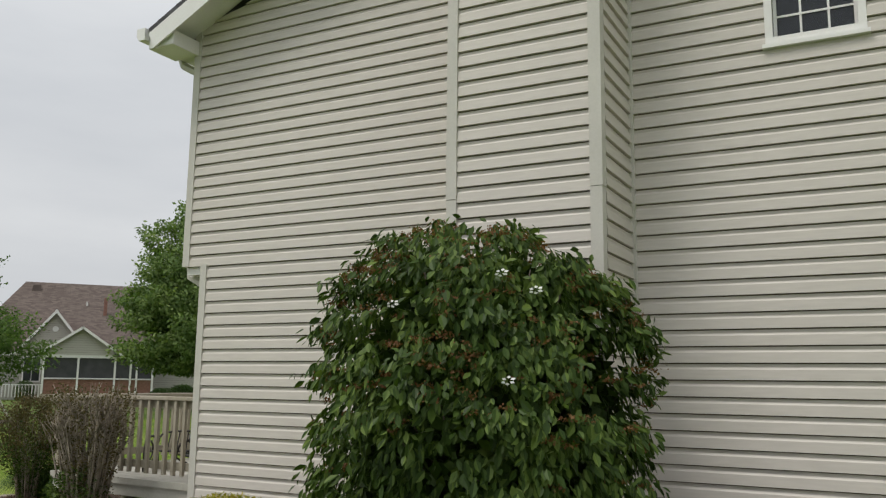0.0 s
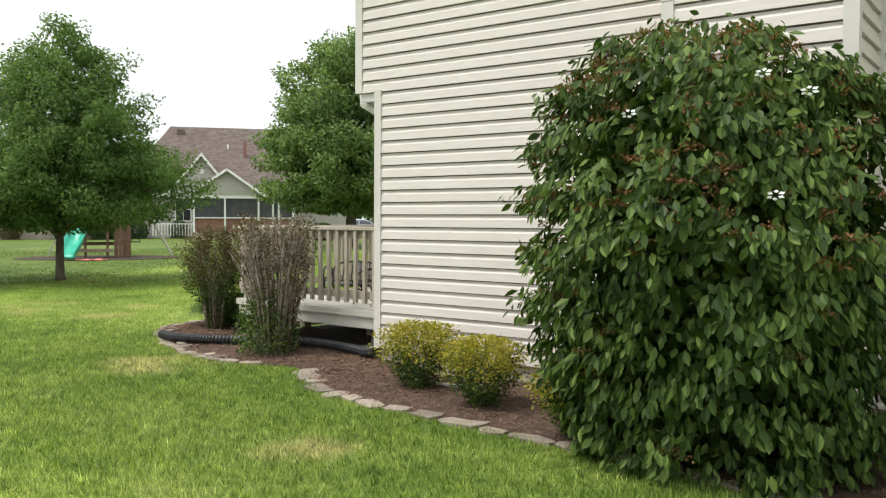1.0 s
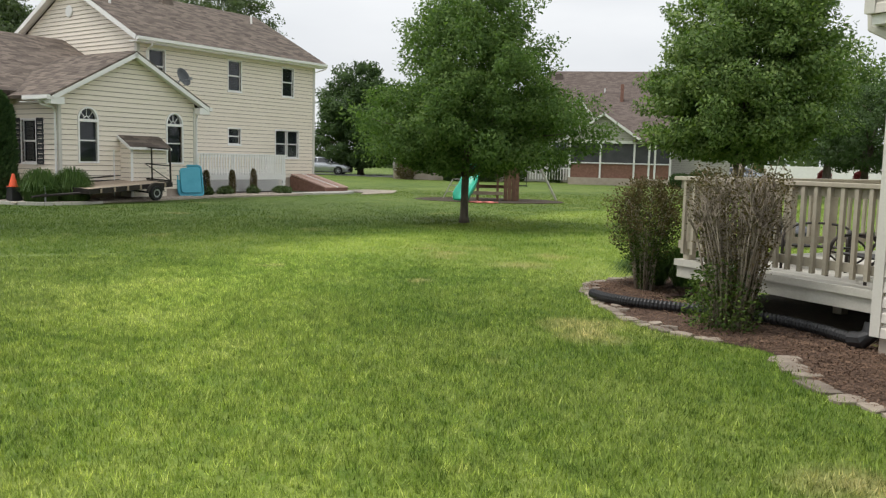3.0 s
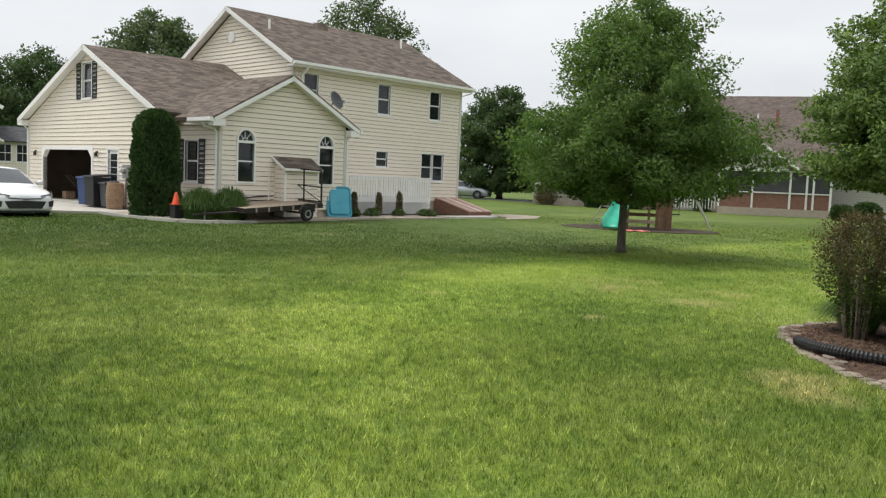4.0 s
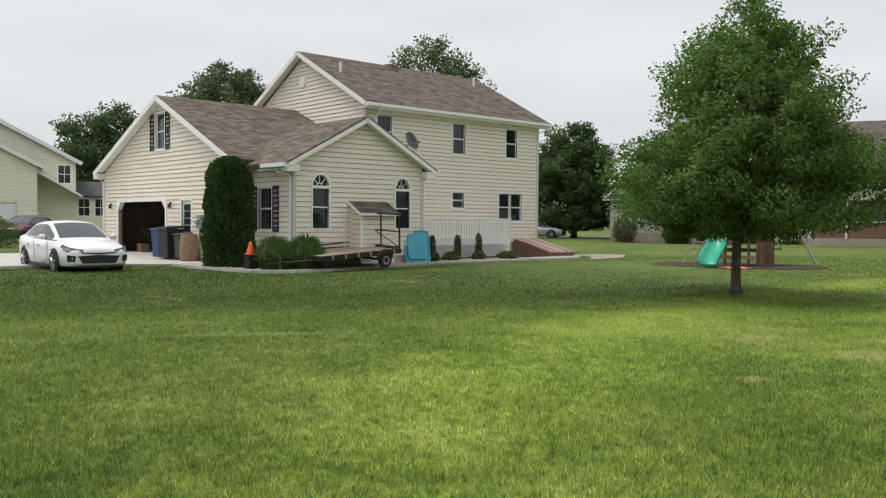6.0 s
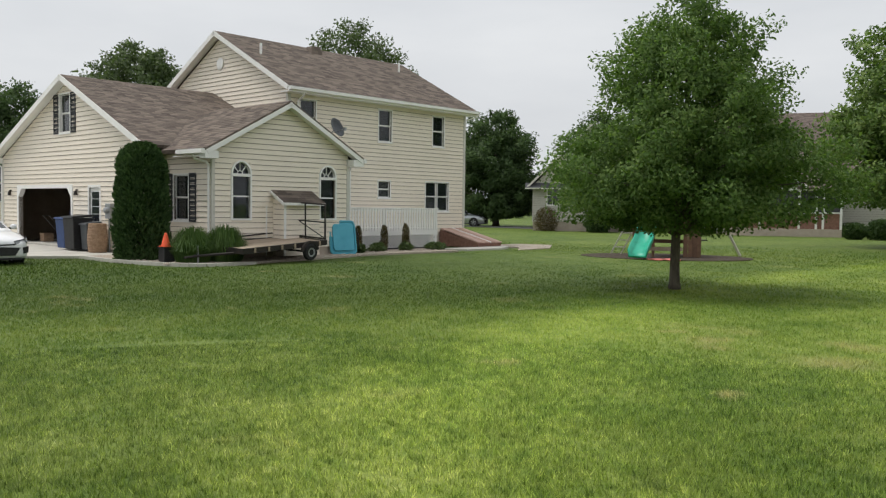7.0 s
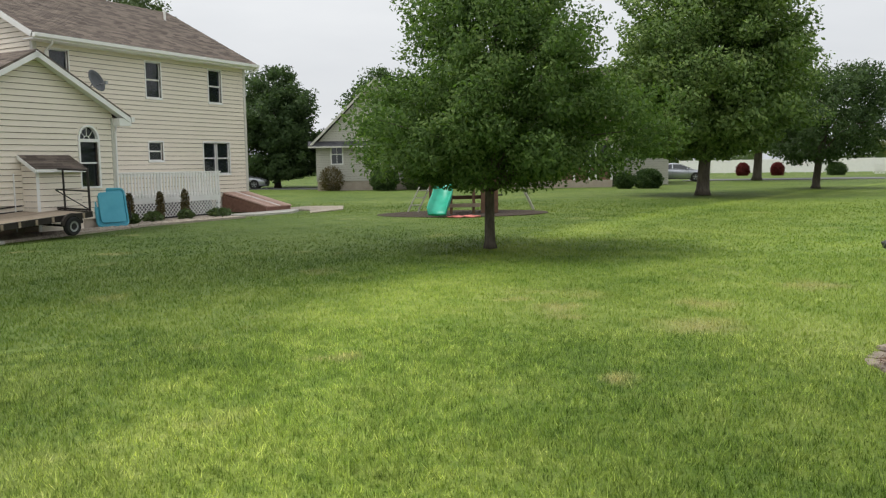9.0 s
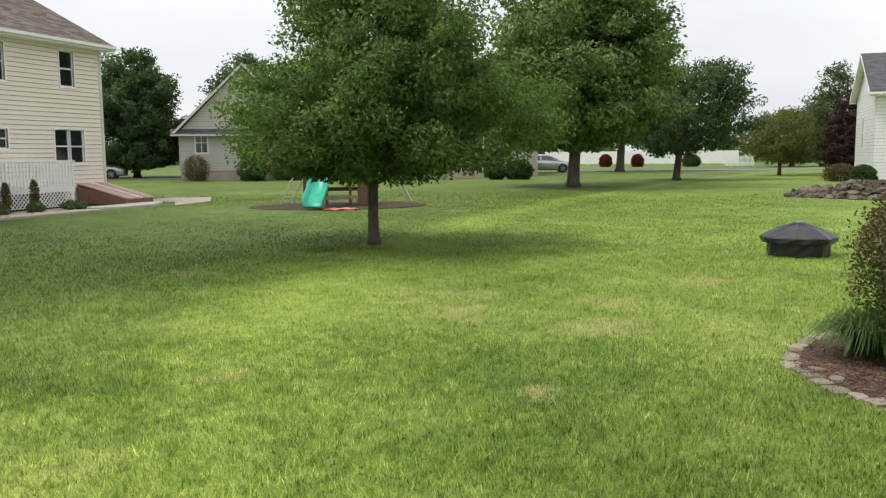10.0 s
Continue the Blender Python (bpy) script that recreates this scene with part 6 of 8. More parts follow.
# satellite dish on the sunroom roof
dish = thing("satellite_dish", "dark grey satellite dish on the sunroom roof edge", "satellite dish", in_yard(4.50, 0.45, 0))
part("reflector", Mesh().lathe([(0.02, 0.0), (0.14, 0.012), (0.24, 0.045), (0.31, 0.09), (0.305, 0.095), (0.23, 0.055), (0.12, 0.02)], 22, pose(0, -0.1, 3.90, 68, 0, 15)), "ac_paint", dish, smooth=True)
part("mast", Mesh().tube([(0, 0.06, 3.0), (0, 0.06, 3.78), (0, -0.07, 3.88)], 0.022, 8), "grey_steel", dish)
part("feed_arm", Mesh().tube([(0, -0.08, 3.78), (0.05, -0.45, 3.86)], 0.014, 6).box(0.02, -0.52, 3.82, 0.09, -0.43, 3.91), "grey_steel", dish)

# clipped arborvitae column by the garage corner
arb = thing("arborvitae", "tall dense dark green arborvitae by the garage corner", "shrub", in_yard(-1.42, 1.12, 0.03))
rng = np.random.default_rng(21)
ap = [(0, 0.66), (0.15, 0.72), (0.5, 0.70), (0.8, 0.63), (0.92, 0.50), (0.98, 0.34), (1.0, 0.15)]
hs, aa = rng.uniform(0, 1, 24000), rng.uniform(0, 6.283, 24000)
rr = shaped(ap, hs) * (1 + 0.05 * np.sin(aa * 7 + hs * 9) + 0.05 * np.sin(aa * 3 + hs * 21)) * np.sqrt(rng.uniform(0.30, 1.0, 24000))
ca = np.stack([rr * np.cos(aa), rr * np.sin(aa), hs * 3.06 + 0.02], 1)
facets("sprays", leaf_quads(rng, ca, 0.12, np.stack([np.cos(aa), np.sin(aa), np.full(24000, 1.1)], 1), 0.4, 0.4, 0.0), 4, "leaf_spruce", arb)
part("trunk", Mesh().tube([(0, 0, -0.05), (0, 0, 2.6)], [0.09, 0.03], 8), "bark", arb)

for x, y, r, h, s in ((-0.95, -0.60, 0.55, 0.92, 71), (-0.1, -0.75, 0.55, 0.95, 72)):
    p_ = at_house(x, y)
    grass_clump("ornamental_grass", "tall tuft of green ornamental grass in the gravel", p_.x, p_.y, 0.05, r, h, 2600, "leaf_grassy", s, 0.009, "grass tufts by the sunroom", 0.25, 0.8)

# cone scaled and raised to fit the camera's view
cone = thing("traffic_cone", "bright orange traffic cone in the gravel bed", "traffic cone", in_yard(-1.50, -0.25, 0.435) @ Matrix.Scale(0.78, 4))
# dark box added beneath the cone to hold it at that height
ub_ = thing("utility_pedestal", "low dark box added under the traffic cone to raise it", "utility box", in_yard(-1.46, -0.22, 0.055))
part("case", Mesh().box(-0.15, -0.15, 0, 0.15, 0.15, 0.34, taper=0.01), "black_plastic", ub_, bevel=0.012)
part("cover", Mesh().box(-0.16, -0.16, 0.34, 0.16, 0.16, 0.38), "black_plastic", ub_)
part("body", Mesh().lathe([(0.15, 0.03), (0.145, 0.045), (0.045, 0.43), (0.035, 0.45), (0.0, 0.45)], 18), "orange", cone, smooth=True)
part("foot", Mesh().box(-0.17, -0.17, 0.0, 0.17, 0.17, 0.03), "orange", cone, bevel=0.02)

# bins before the garage


def wheelie_bin(name, label, x, y, w, d, h, material, rz=0):
    b_ = thing(name, label, "bin", in_yard(x, y, 0.05, rz), "bins by the garage")
    part("body", Mesh().add([(-w * 0.42, -d * 0.42, 0.06), (w * 0.42, -d * 0.42, 0.06), (w * 0.42, d * 0.42, 0.0), (-w * 0.42, d * 0.42, 0.0), (-w / 2, -d / 2, h), (w / 2, -d / 2, h), (w / 2, d / 2, h), (-w / 2, d / 2, h)],
                            [(3, 2, 1, 0), (4, 5, 6, 7), (0, 1, 5, 4), (1, 2, 6, 5), (2, 3, 7, 6), (3, 0, 4, 7)]), material, b_, bevel=0.02)
    part("lid", Mesh().prism([(-d / 2 - 0.04, h), (d / 2 + 0.02, h + 0.03), (d / 2, h + 0.10), (-d / 2 - 0.02, h + 0.045)], -w / 2 - 0.02, w / 2 + 0.02, Matrix(((0, 1, 0, 0), (1, 0, 0, 0), (0, 0, 1, 0), (0, 0, 0, 1)))), material, b_)
    part("handle", Mesh().tube([(-w * 0.35, d / 2 + 0.06, h - 0.03), (w * 0.35, d / 2 + 0.06, h - 0.03)], 0.018, 6), "black_plastic", b_)
    for s in (-1, 1):
        part("wheel", Mesh().lathe([(0.1, -0.025), (0.1, 0.025)], 14, pose(s * w * 0.4, d * 0.45, 0.1, 0, 90, 0)), "rubber", b_)
    return b_


wheelie_bin("recycling_bin", "blue wheeled plastic recycling bin", -1.01, 6.53, 0.62, 0.6, 0.95, "blue_plastic", -90)
wheelie_bin("rubbish_bin", "black wheeled plastic rubbish bin", -1.07, 5.79, 0.62, 0.62, 1.0, "black_plastic", -85)
wheelie_bin("rubbish_bin", "dark grey plastic rubbish bin beside the wicker hamper", -0.96, 5.15, 0.45, 0.45, 0.8, "ac_paint", -90)
hm = thing("wicker_hamper", "round brown wicker hamper by the garage wall", "basket", in_yard(-1.01, 4.59, 0.05))
part("basket", Mesh().lathe([(0.24, 0)] + [(0.25 + 0.03 * math.sin(k / 20 * math.pi) + (0.012 if k % 2 else 0), 0.04 * k) for k in range(1, 22)] + [(0.22, 0.86), (0.2, 0.3)], 22), "wicker", hm)
mb_ = thing("utility_meter", "grey utility meter boxes on the garage wall", "meter", in_yard(GX - 0.03, 4.45, 0))
part("meter_box", Mesh().box(-0.14, -0.16, 1.05, 0.0, 0.16, 1.5), "grey_steel", mb_, bevel=0.01)
part("meter_dial", Mesh().lathe([(0.09, 0), (0.09, 0.07), (0.06, 0.1)], 16, pose(-0.14, 0, 1.3, 0, -90, 0)), "grey_steel", mb_)
part("conduit", Mesh().tube([(-0.06, 0.05, 1.05), (-0.06, 0.05, 0.05)], 0.025, 6), "grey_steel", mb_)
# clutter inside the open garage
for k, (x, y, w, d, h, mat) in enumerate(((1.4, 11.0, 0.7, 0.5, 1.1, "blue_plastic"), (2.4, 9.6, 0.9, 0.6, 0.9, "black_plastic"), (1.9, 8.2, 0.5, 0.5, 0.6, "wicker"), (3.7, 10.4, 0.5, 1.6, 1.7, "trailer_wood"), (0.2, 11.2, 0.35, 0.35, 0.3, "wicker"))):
    bx = thing("storage_box", "stored box in the dim open garage", "box", in_yard(x, y, 0.10), "boxes in the garage")
    part("body", Mesh().box(-w / 2, -d / 2, 0, w / 2, d / 2, h * 0.9), mat, bx, bevel=0.01)
    part("lid", Mesh().box(-w / 2 - 0.01, -d / 2 - 0.01, h * 0.9, w / 2 + 0.01, d / 2 + 0.01, h), mat, bx)
bike = thing("lawn_mower", "push lawn mower standing in the garage doorway", "lawn mower", in_yard(0.2, 9.0, 0.10, 40))
part("deck", Mesh().lathe([(0.30, 0.10), (0.30, 0.2), (0.22, 0.28), (0.12, 0.3), (0.12, 0.42), (0.0, 0.44)], 18), "black_steel", bike)
part("handle", Mesh().tube([(-0.2, 0.25, 0.2), (-0.2, 0.95, 0.95), (0.2, 0.95, 0.95), (0.2, 0.25, 0.2)], 0.015, 6), "black_steel", bike)
for sx in (-1, 1):
    for sy in (-1, 1):
        part("wheel", Mesh().lathe([(0.1, -0.03), (0.1, 0.03)], 14, pose(sx * 0.3, sy * 0.27, 0.1, 0, 90, 0)), "rubber", bike)

# utility trailer with a raised mesh gate
tr = thing("utility_trailer", "small black utility trailer with a plank bed and raised ramp gate", "trailer", in_yard(-0.25, -1.80, 0.0) @ pose(0, 0, -0.06, 2.5, -3.2, 5))
TL, TW, TZ = 2.85, 1.62, 0.46
for k in range(8):
    part("plank", Mesh().box(0.03, 0.03 + k * 0.195, TZ - 0.04, TL - 0.03, 0.03 + k * 0.195 + 0.188, TZ), "trailer_wood", tr)
part("side_rail", Mesh().box(0, -0.04, TZ - 0.12, TL, 0.02, TZ + 0.02), "black_steel", tr)
part("side_rail", Mesh().box(0, TW - 0.02, TZ - 0.12, TL, TW + 0.04, TZ + 0.02), "black_steel", tr)
part("end_rail", Mesh().box(-0.04, -0.04, TZ - 0.12, 0.0, TW + 0.04, TZ + 0.02), "black_steel", tr)
part("end_rail", Mesh().box(TL, -0.04, TZ - 0.12, TL + 0.04, TW + 0.04, TZ + 0.02), "black_steel", tr)
for x in np.arange(0.35, TL, 0.45):
    part("stake_pocket", Mesh().box(x - 0.03, -0.062, TZ - 0.11, x + 0.03, -0.042, TZ + 0.01), "trailer_wood", tr)
part("top_rail", Mesh().tube([(0.05, TW, TZ + 0.02), (0.12, TW, TZ + 0.10), (TL - 0.1, TW, TZ + 0.14), (TL, TW, TZ + 0.14)], 0.02, 6), "black_steel", tr)
GX_ = TL + 0.02
ramp_ = part("ramp_gate", Mesh().tube([(GX_, 0.02, TZ), (GX_, 0.02, TZ + 1.0), (GX_, TW - 0.02, TZ + 1.0), (GX_, TW - 0.02, TZ)], 0.032, 6), "black_steel", tr)
for a, b, r in (((GX_, TW / 2, TZ), (GX_, TW / 2, TZ + 1.0), 0.026), ((GX_, 0.02, TZ + 0.05), (GX_, TW - 0.02, TZ + 0.05), 0.026), ((GX_, 0.02, TZ + 0.5), (GX_, TW - 0.02, TZ + 0.5), 0.02), ((GX_, 0.02, TZ + 0.05), (GX_, TW - 0.02, TZ + 0.7), 0.014)):
    part("gate_bar", Mesh().tube([a, b], r, 6), "black_steel", ramp_)
part("tongue", Mesh().tube([(0.2, 0.2, TZ - 0.1), (-0.9, TW / 2, 0.30)], 0.035, 6).tube([(0.2, TW - 0.2, TZ - 0.1), (-0.9, TW / 2, 0.30)], 0.035, 6).tube([(-0.85, TW / 2, 0.30), (-1.15, TW / 2, 0.29)], 0.03, 6), "black_steel", tr)
part("jack", Mesh().tube([(-0.75, TW / 2, 0.02), (-0.75, TW / 2, 0.55)], 0.025, 8).lathe([(0.07, 0.0), (0.07, 0.02)], 12, pose(-0.75, TW / 2, 0.0)), "grey_steel", tr)
for y in (-0.14, TW + 0.14):
    w_ = part("wheel", Mesh().lathe([(0.12, -0.06), (0.20, -0.07), (0.215, -0.05), (0.215, 0.05), (0.20, 0.07), (0.12, 0.06)], 22, pose(2.15, y, 0.215, 90, 0, 0)), "rubber", tr, smooth=False)
    part("rim", Mesh().lathe([(0.0, -0.05), (0.08, -0.06), (0.12, -0.066), (0.125, 0.066), (0.08, 0.06), (0.0, 0.05)], 16, pose(2.15, y, 0.215, 90, 0, 0)), "grey_steel", w_)
    part("fender", Mesh().tube([(2.15 + 0.28 * math.cos(a), y, 0.23 + 0.26 * math.sin(a)) for a in np.linspace(0.15, 2.99, 9)], 0.05, 4), "black_steel", tr)
part("axle", Mesh().tube([(2.15, -0.1, 0.215), (2.15, TW + 0.1, 0.215)], 0.03, 6), "black_steel", tr)

# teal plastic tub leaning on the deck
tub = thing("plastic_tub", "teal blue plastic tub standing on its side by the deck", "tub", in_yard(4.40, -0.22, 0.07) @ pose(0, 0, 0, -12, 0, -14))
shell_ = [(x - 0.42, y) for x, y in rounded(0.84, 1.0, 0.12)]
part("shell", Mesh().prism([(x, y) for x, y in shell_], 0.0, 0.03).prism([(x * 0.82, 0.09 + y * 0.82) for x, y in shell_], -0.07, 0.0), "teal", tub, bevel=0.012)
part("rim", Mesh().tube([(x, 0.0, y) for x, y in shell_] + [(shell_[0][0], 0.0, shell_[0][1])], 0.035, 7, cap=False), "teal", tub)
part("strap", Mesh().tube([(0.42, 0.03, 0.9), (0.56, 0.05, 0.6), (0.55, 0.05, 0.2)], 0.015, 6), "black_plastic", tub)

# clipped dark little conifers, hostas by the white deck
for k, (x, y, h) in enumerate(((5.70, 0.62, 0.82), (6.85, 0.62, 0.85), (7.90, 0.66, 0.90))):
    p_ = at_house(x, y)
    shrub("dwarf_conifer", "narrow dark brown-green dwarf conifer before the lattice", p_.x, p_.y, 0.05, h, [(0, 0.10), (0.3, 0.14), (0.8, 0.12), (1, 0.05)], 900, 0.07, "leaf_brown", 80 + k, 4, 0.8, 0.012, 0.03, 0.05, 0.2, 0.0, group="conifers before the deck", stem_mat="bark")
for k, (x, y, r) in enumerate(((6.4, 0.45, 0.32), (8.95, 0.25, 0.42), (5.4, 0.2, 0.22), (7.6, 0.35, 0.25))):
    p_ = at_house(x, y)
    shrub("hosta", "low blue-green hosta in the gravel", p_.x, p_.y, 0.05, 0.28, [(0, r * 0.7), (0.4, r), (0.8, r * 0.7), (1, r * 0.3)], 260, 0.14, "leaf_far", 90 + k, 6, 0.5, 0.006, 0.05, r * 0.5, 0.3, 0.4, group="hostas by the deck")

# cellar hatch and paving at the house corner
hx0, hx1, hy = 12.0, 13.38, MY0
ht = thing("cellar_hatch", "sloping cellar hatch with faded red board doors", "hatch", HM)
part("cheek", Mesh().prism([(hy - 2.0, 0.0), (hy - 2.0, 0.18), (hy, 0.62), (hy, 0.0)], hx0, hx0 + 0.12, Matrix(((0, 1, 0, 0), (1, 0, 0, 0), (0, 0, 1, 0), (0, 0, 0, 1)))), "brick", ht)
part("cheek", Mesh().prism([(hy - 2.0, 0.0), (hy - 2.0, 0.18), (hy, 0.62), (hy, 0.0)], hx1 - 0.12, hx1, Matrix(((0, 1, 0, 0), (1, 0, 0, 0), (0, 0, 1, 0), (0, 0, 0, 1)))), "brick", ht)
part("front", Mesh().box(hx0 + 0.12, hy - 2.0, 0, hx1 - 0.12, hy - 1.9, 0.18), "brick", ht)
ang_ = math.degrees(math.atan2(0.48, 2.0))
for s, x in ((0, hx0), (1, (hx0 + hx1) / 2 + 0.02)):
    dr = part("door", Mesh().box(0, 0, 0, 0.68, 2.08, 0.02), "hatch", ht, m=pose(x, hy - 2.05, 0.17, ang_, 0, 0))
    for k in range(4):
        part("door_board", Mesh().box(0.01 + k * 0.168, 0.01, 0.021, 0.01 + k * 0.168 + 0.15, 2.07, 0.04), "hatch", dr)
part("centre_strip", Mesh().box(0, 0, 0, 0.05, 2.08, 0.05), "trim", ht, m=pose((hx0 + hx1) / 2 - 0.02, hy - 2.05, 0.175, ang_, 0, 0))
flat("paving", [(9.6, 0.9), (10.2, -0.1), (12.0, -0.2), (13.2, 0.4), (13.5, 0.9)], -0.1, 0.045, "concrete", "pale concrete slab by the cellar hatch", "paving")
flat("bare_soil", [(12.0, -1.0), (14.4, -0.7), (16.6, 0.8), (16.2, 2.2), (14.1, 2.2), (13.6, 0.2)], -0.1, 0.012, "gravel", "patch of bare sandy soil beside the slab", "soil")

# ---- cars ----


def car(name, label, m, material):
    """A four-door saloon, front towards +x, wheels on z = 0."""
    c = thing(name, label, "car", m)
    # stations: x, half width at sill, half width at shoulder, bottom, top
    st = [(-2.30, 0.60, 0.66, 0.45, 0.90), (-2.24, 0.74, 0.80, 0.32, 0.99), (-2.0, 0.82, 0.86, 0.25, 1.02), (-1.3, 0.85, 0.89, 0.20, 0.99), (-0.6, 0.86, 0.90, 0.19, 0.96), (0.1, 0.86, 0.90, 0.19, 0.94),
          (0.8, 0.86, 0.90, 0.19, 0.92), (1.25, 0.85, 0.89, 0.20, 0.90), (1.6, 0.85, 0.87, 0.20, 0.86), (1.95, 0.83, 0.84, 0.21, 0.79), (2.18, 0.77, 0.78, 0.22, 0.72), (2.28, 0.68, 0.70, 0.25, 0.66), (2.32, 0.60, 0.62, 0.30, 0.60)]
    me, k = Mesh(), 13
    for x, ws, wb, z0, zb in st:
        h = zb - z0
        half = [(ws * 0.92, z0), (ws, z0 + 0.10 * h), (wb, z0 + 0.52 * h), (wb * 0.99, z0 + 0.76 * h), (wb * 0.94, z0 + 0.93 * h), (wb * 0.80, zb)]
        me.v += [(x, -y, z) for y, z in half] + [(x, 0, zb + 0.035)] + [(x, y, z) for y, z in half[::-1]]
    me.f = [(i * k + j, i * k + (j + 1) % k, (i + 1) * k + (j + 1) % k, (i + 1) * k + j) for i in range(len(st) - 1) for j in range(k)]
    me.f += [tuple(range(k))[::-1], tuple(range(len(me.v) - k, len(me.v)))]
    part("body", me, material, c, smooth=True)
    # cabin: x, belt half width and height, roof edge half width and height, ridge height
    cab = [(-2.02, 0.70, 0.98, 0.68, 1.0, 1.01), (-1.6, 0.76, 0.97, 0.65, 1.17, 1.19), (-1.05, 0.80, 0.96, 0.60, 1.35, 1.385), (-0.4, 0.81, 0.95, 0.585, 1.41, 1.45), (0.15, 0.81, 0.94, 0.59, 1.375, 1.42), (0.65, 0.80, 0.93, 0.66, 1.17, 1.205), (1.15, 0.77, 0.91, 0.73, 0.95, 0.975), (1.32, 0.73, 0.88, 0.70, 0.90, 0.91)]
    xs = [q[0] for q in cab]

    def hull(x, u):
        """A point on the cabin: u from 0 at the belt to 1 at the roof edge and 2 on the ridge."""
        yb, zb, yr, zr, zc = (float(np.interp(x, xs, [q[i] for q in cab])) for i in (1, 2, 3, 4, 5))
        if u <= 1:
            return yb + (yr - yb) * u, zb + (zr - zb) * u
        return yr * (2 - u), zr + (zc - zr) * (1 - (2 - u) ** 2)

    def panel(x0, x1, u0, u1, lift, side, nx=9, nu=4):
        g = Mesh()
        for i in range(nx + 1):
            x = x0 + (x1 - x0) * i / nx
            for j in range(nu + 1):
                u = u0 + (u1 - u0) * j / nu
                y, z = hull(x, u)
                g.v.append((x, side * (y + (lift if u <= 1 else 0)), z + (lift if u > 1 else lift * 0.3)))
        w = nu + 1
        g.f = [(i * w + j, i * w + j + 1, (i + 1) * w + j + 1, (i + 1) * w + j)[::int(side)] for i in range(nx) for j in range(nu)]
        return g

    cabin = Mesh()
    for s in (1, -1):
        q = panel(-2.02, 1.32, 0.0, 2.0, 0.0, s, 24, 8)
        cabin.add(q.v, q.f)
    part("roof", cabin, material, c, smooth=True)
    ws_ = panel(0.24, 1.14, 1.1, 2.0, 0.010, 1, 6, 5)
    ot = panel(0.24, 1.14, 1.1, 2.0, 0.010, -1, 6, 5)
    part("windscreen", ws_.add(ot.v, ot.f), "car_glass", c, smooth=True)
    rw = panel(-1.94, -1.14, 1.14, 2.0, 0.010, 1, 6, 5)
    ot = panel(-1.94, -1.14, 1.14, 2.0, 0.010, -1, 6, 5)
    part("rear_window", rw.add(ot.v, ot.f), "car_glass", c, smooth=True)
    for s in (-1, 1):
        part("side_window", panel(-0.34, 0.92, 0.08, 0.86, 0.010, s), "car_glass", c)
        part("side_window", panel(-1.52, -0.42, 0.08, 0.86, 0.010, s), "car_glass", c)
        part("mirror", Mesh().lathe([(0.0, -0.09), (0.07, -0.06), (0.08, 0.02), (0.05, 0.08), (0.0, 0.09)], 10, pose(0.72, s * 0.99, 0.99, 90, 0, 0)), material, c, smooth=True)
        part("mirror_foot", Mesh().box(0.66, min(s * 0.86, s * 0.95), 0.93, 0.74, max(s * 0.86, s * 0.95), 0.97), "black_plastic", c)
        part("headlight", Mesh().add([(2.31, s * 0.42, 0.635), (2.21, s * 0.70, 0.69), (1.96, s * 0.83, 0.765), (1.93, s * 0.855, 0.70), (2.19, s * 0.77, 0.625), (2.325, s * 0.46, 0.585)], [(0, 1, 4, 5)[::-s], (1, 2, 3, 4)[::-s]]), "lamp_lens", c, m=pose(0.012, s * 0.008, 0.012))
        part("lamp_liner", Mesh().add([(2.31, s * 0.40, 0.66), (2.19, s * 0.70, 0.715), (1.90, s * 0.83, 0.80), (1.86, s * 0.86, 0.72), (2.17, s * 0.78, 0.60), (2.325, s * 0.44, 0.565)], [(0, 1, 4, 5)[::-s], (1, 2, 3, 4)[::-s]]), "black_plastic", c, m=pose(0.006, s * 0.004, 0.006))
        part("fog_recess", Mesh().add([(2.32, s * 0.60, 0.50), (2.20, s * 0.79, 0.53), (2.18, s * 0.79, 0.36), (2.30, s * 0.62, 0.34)], [(0, 1, 2, 3)[::-s]]), "black_plastic", c, m=pose(0.02, s * 0.012, 0))
        part("sill_line", Mesh().box(-1.0, s * 0.862 - 0.012, 0.17, 1.0, s * 0.862 + 0.012, 0.23), "black_plastic", c)
        part("door_line", Mesh().box(-0.385, s * 0.899 - 0.004, 0.35, -0.378, s * 0.899 + 0.004, 0.90), "black_plastic", c)
        part("door_line", Mesh().box(0.82, s * 0.897 - 0.004, 0.35, 0.827, s * 0.897 + 0.004, 0.86), "black_plastic", c)
        for x in (-0.95, 0.05):
            part("door_handle", Mesh().box(x - 0.09, s * 0.90 - 0.014, 0.74, x + 0.09, s * 0.90 + 0.014, 0.765), "grey_steel", c)
        for x in (-1.36, 1.36):
            part("wheel_arch", Mesh().lathe([(0.0, -0.02), (0.37, -0.02), (0.37, 0.008), (0.0, 0.008)], 24, pose(x, s * 0.882, 0.33, 90, 0, 0)), "black_plastic", c)
            w_ = part("wheel", Mesh().lathe([(0.20, -0.10), (0.30, -0.11), (0.325, -0.08), (0.325, 0.08), (0.30, 0.11), (0.20, 0.10)], 26, pose(x, s * 0.80, 0.325, 90, 0, 0)), "rubber", c)
            rim = Mesh().lathe([(0.20, -0.10), (0.215, -0.112), (0.205, 0.0), (0.215, 0.112), (0.20, 0.10)], 24, pose(x, s * 0.80, 0.325, 90, 0, 0), close=False)
            for q in range(5):
                for e in (-0.16, 0.16):
                    a = q * 1.2566 + 0.3
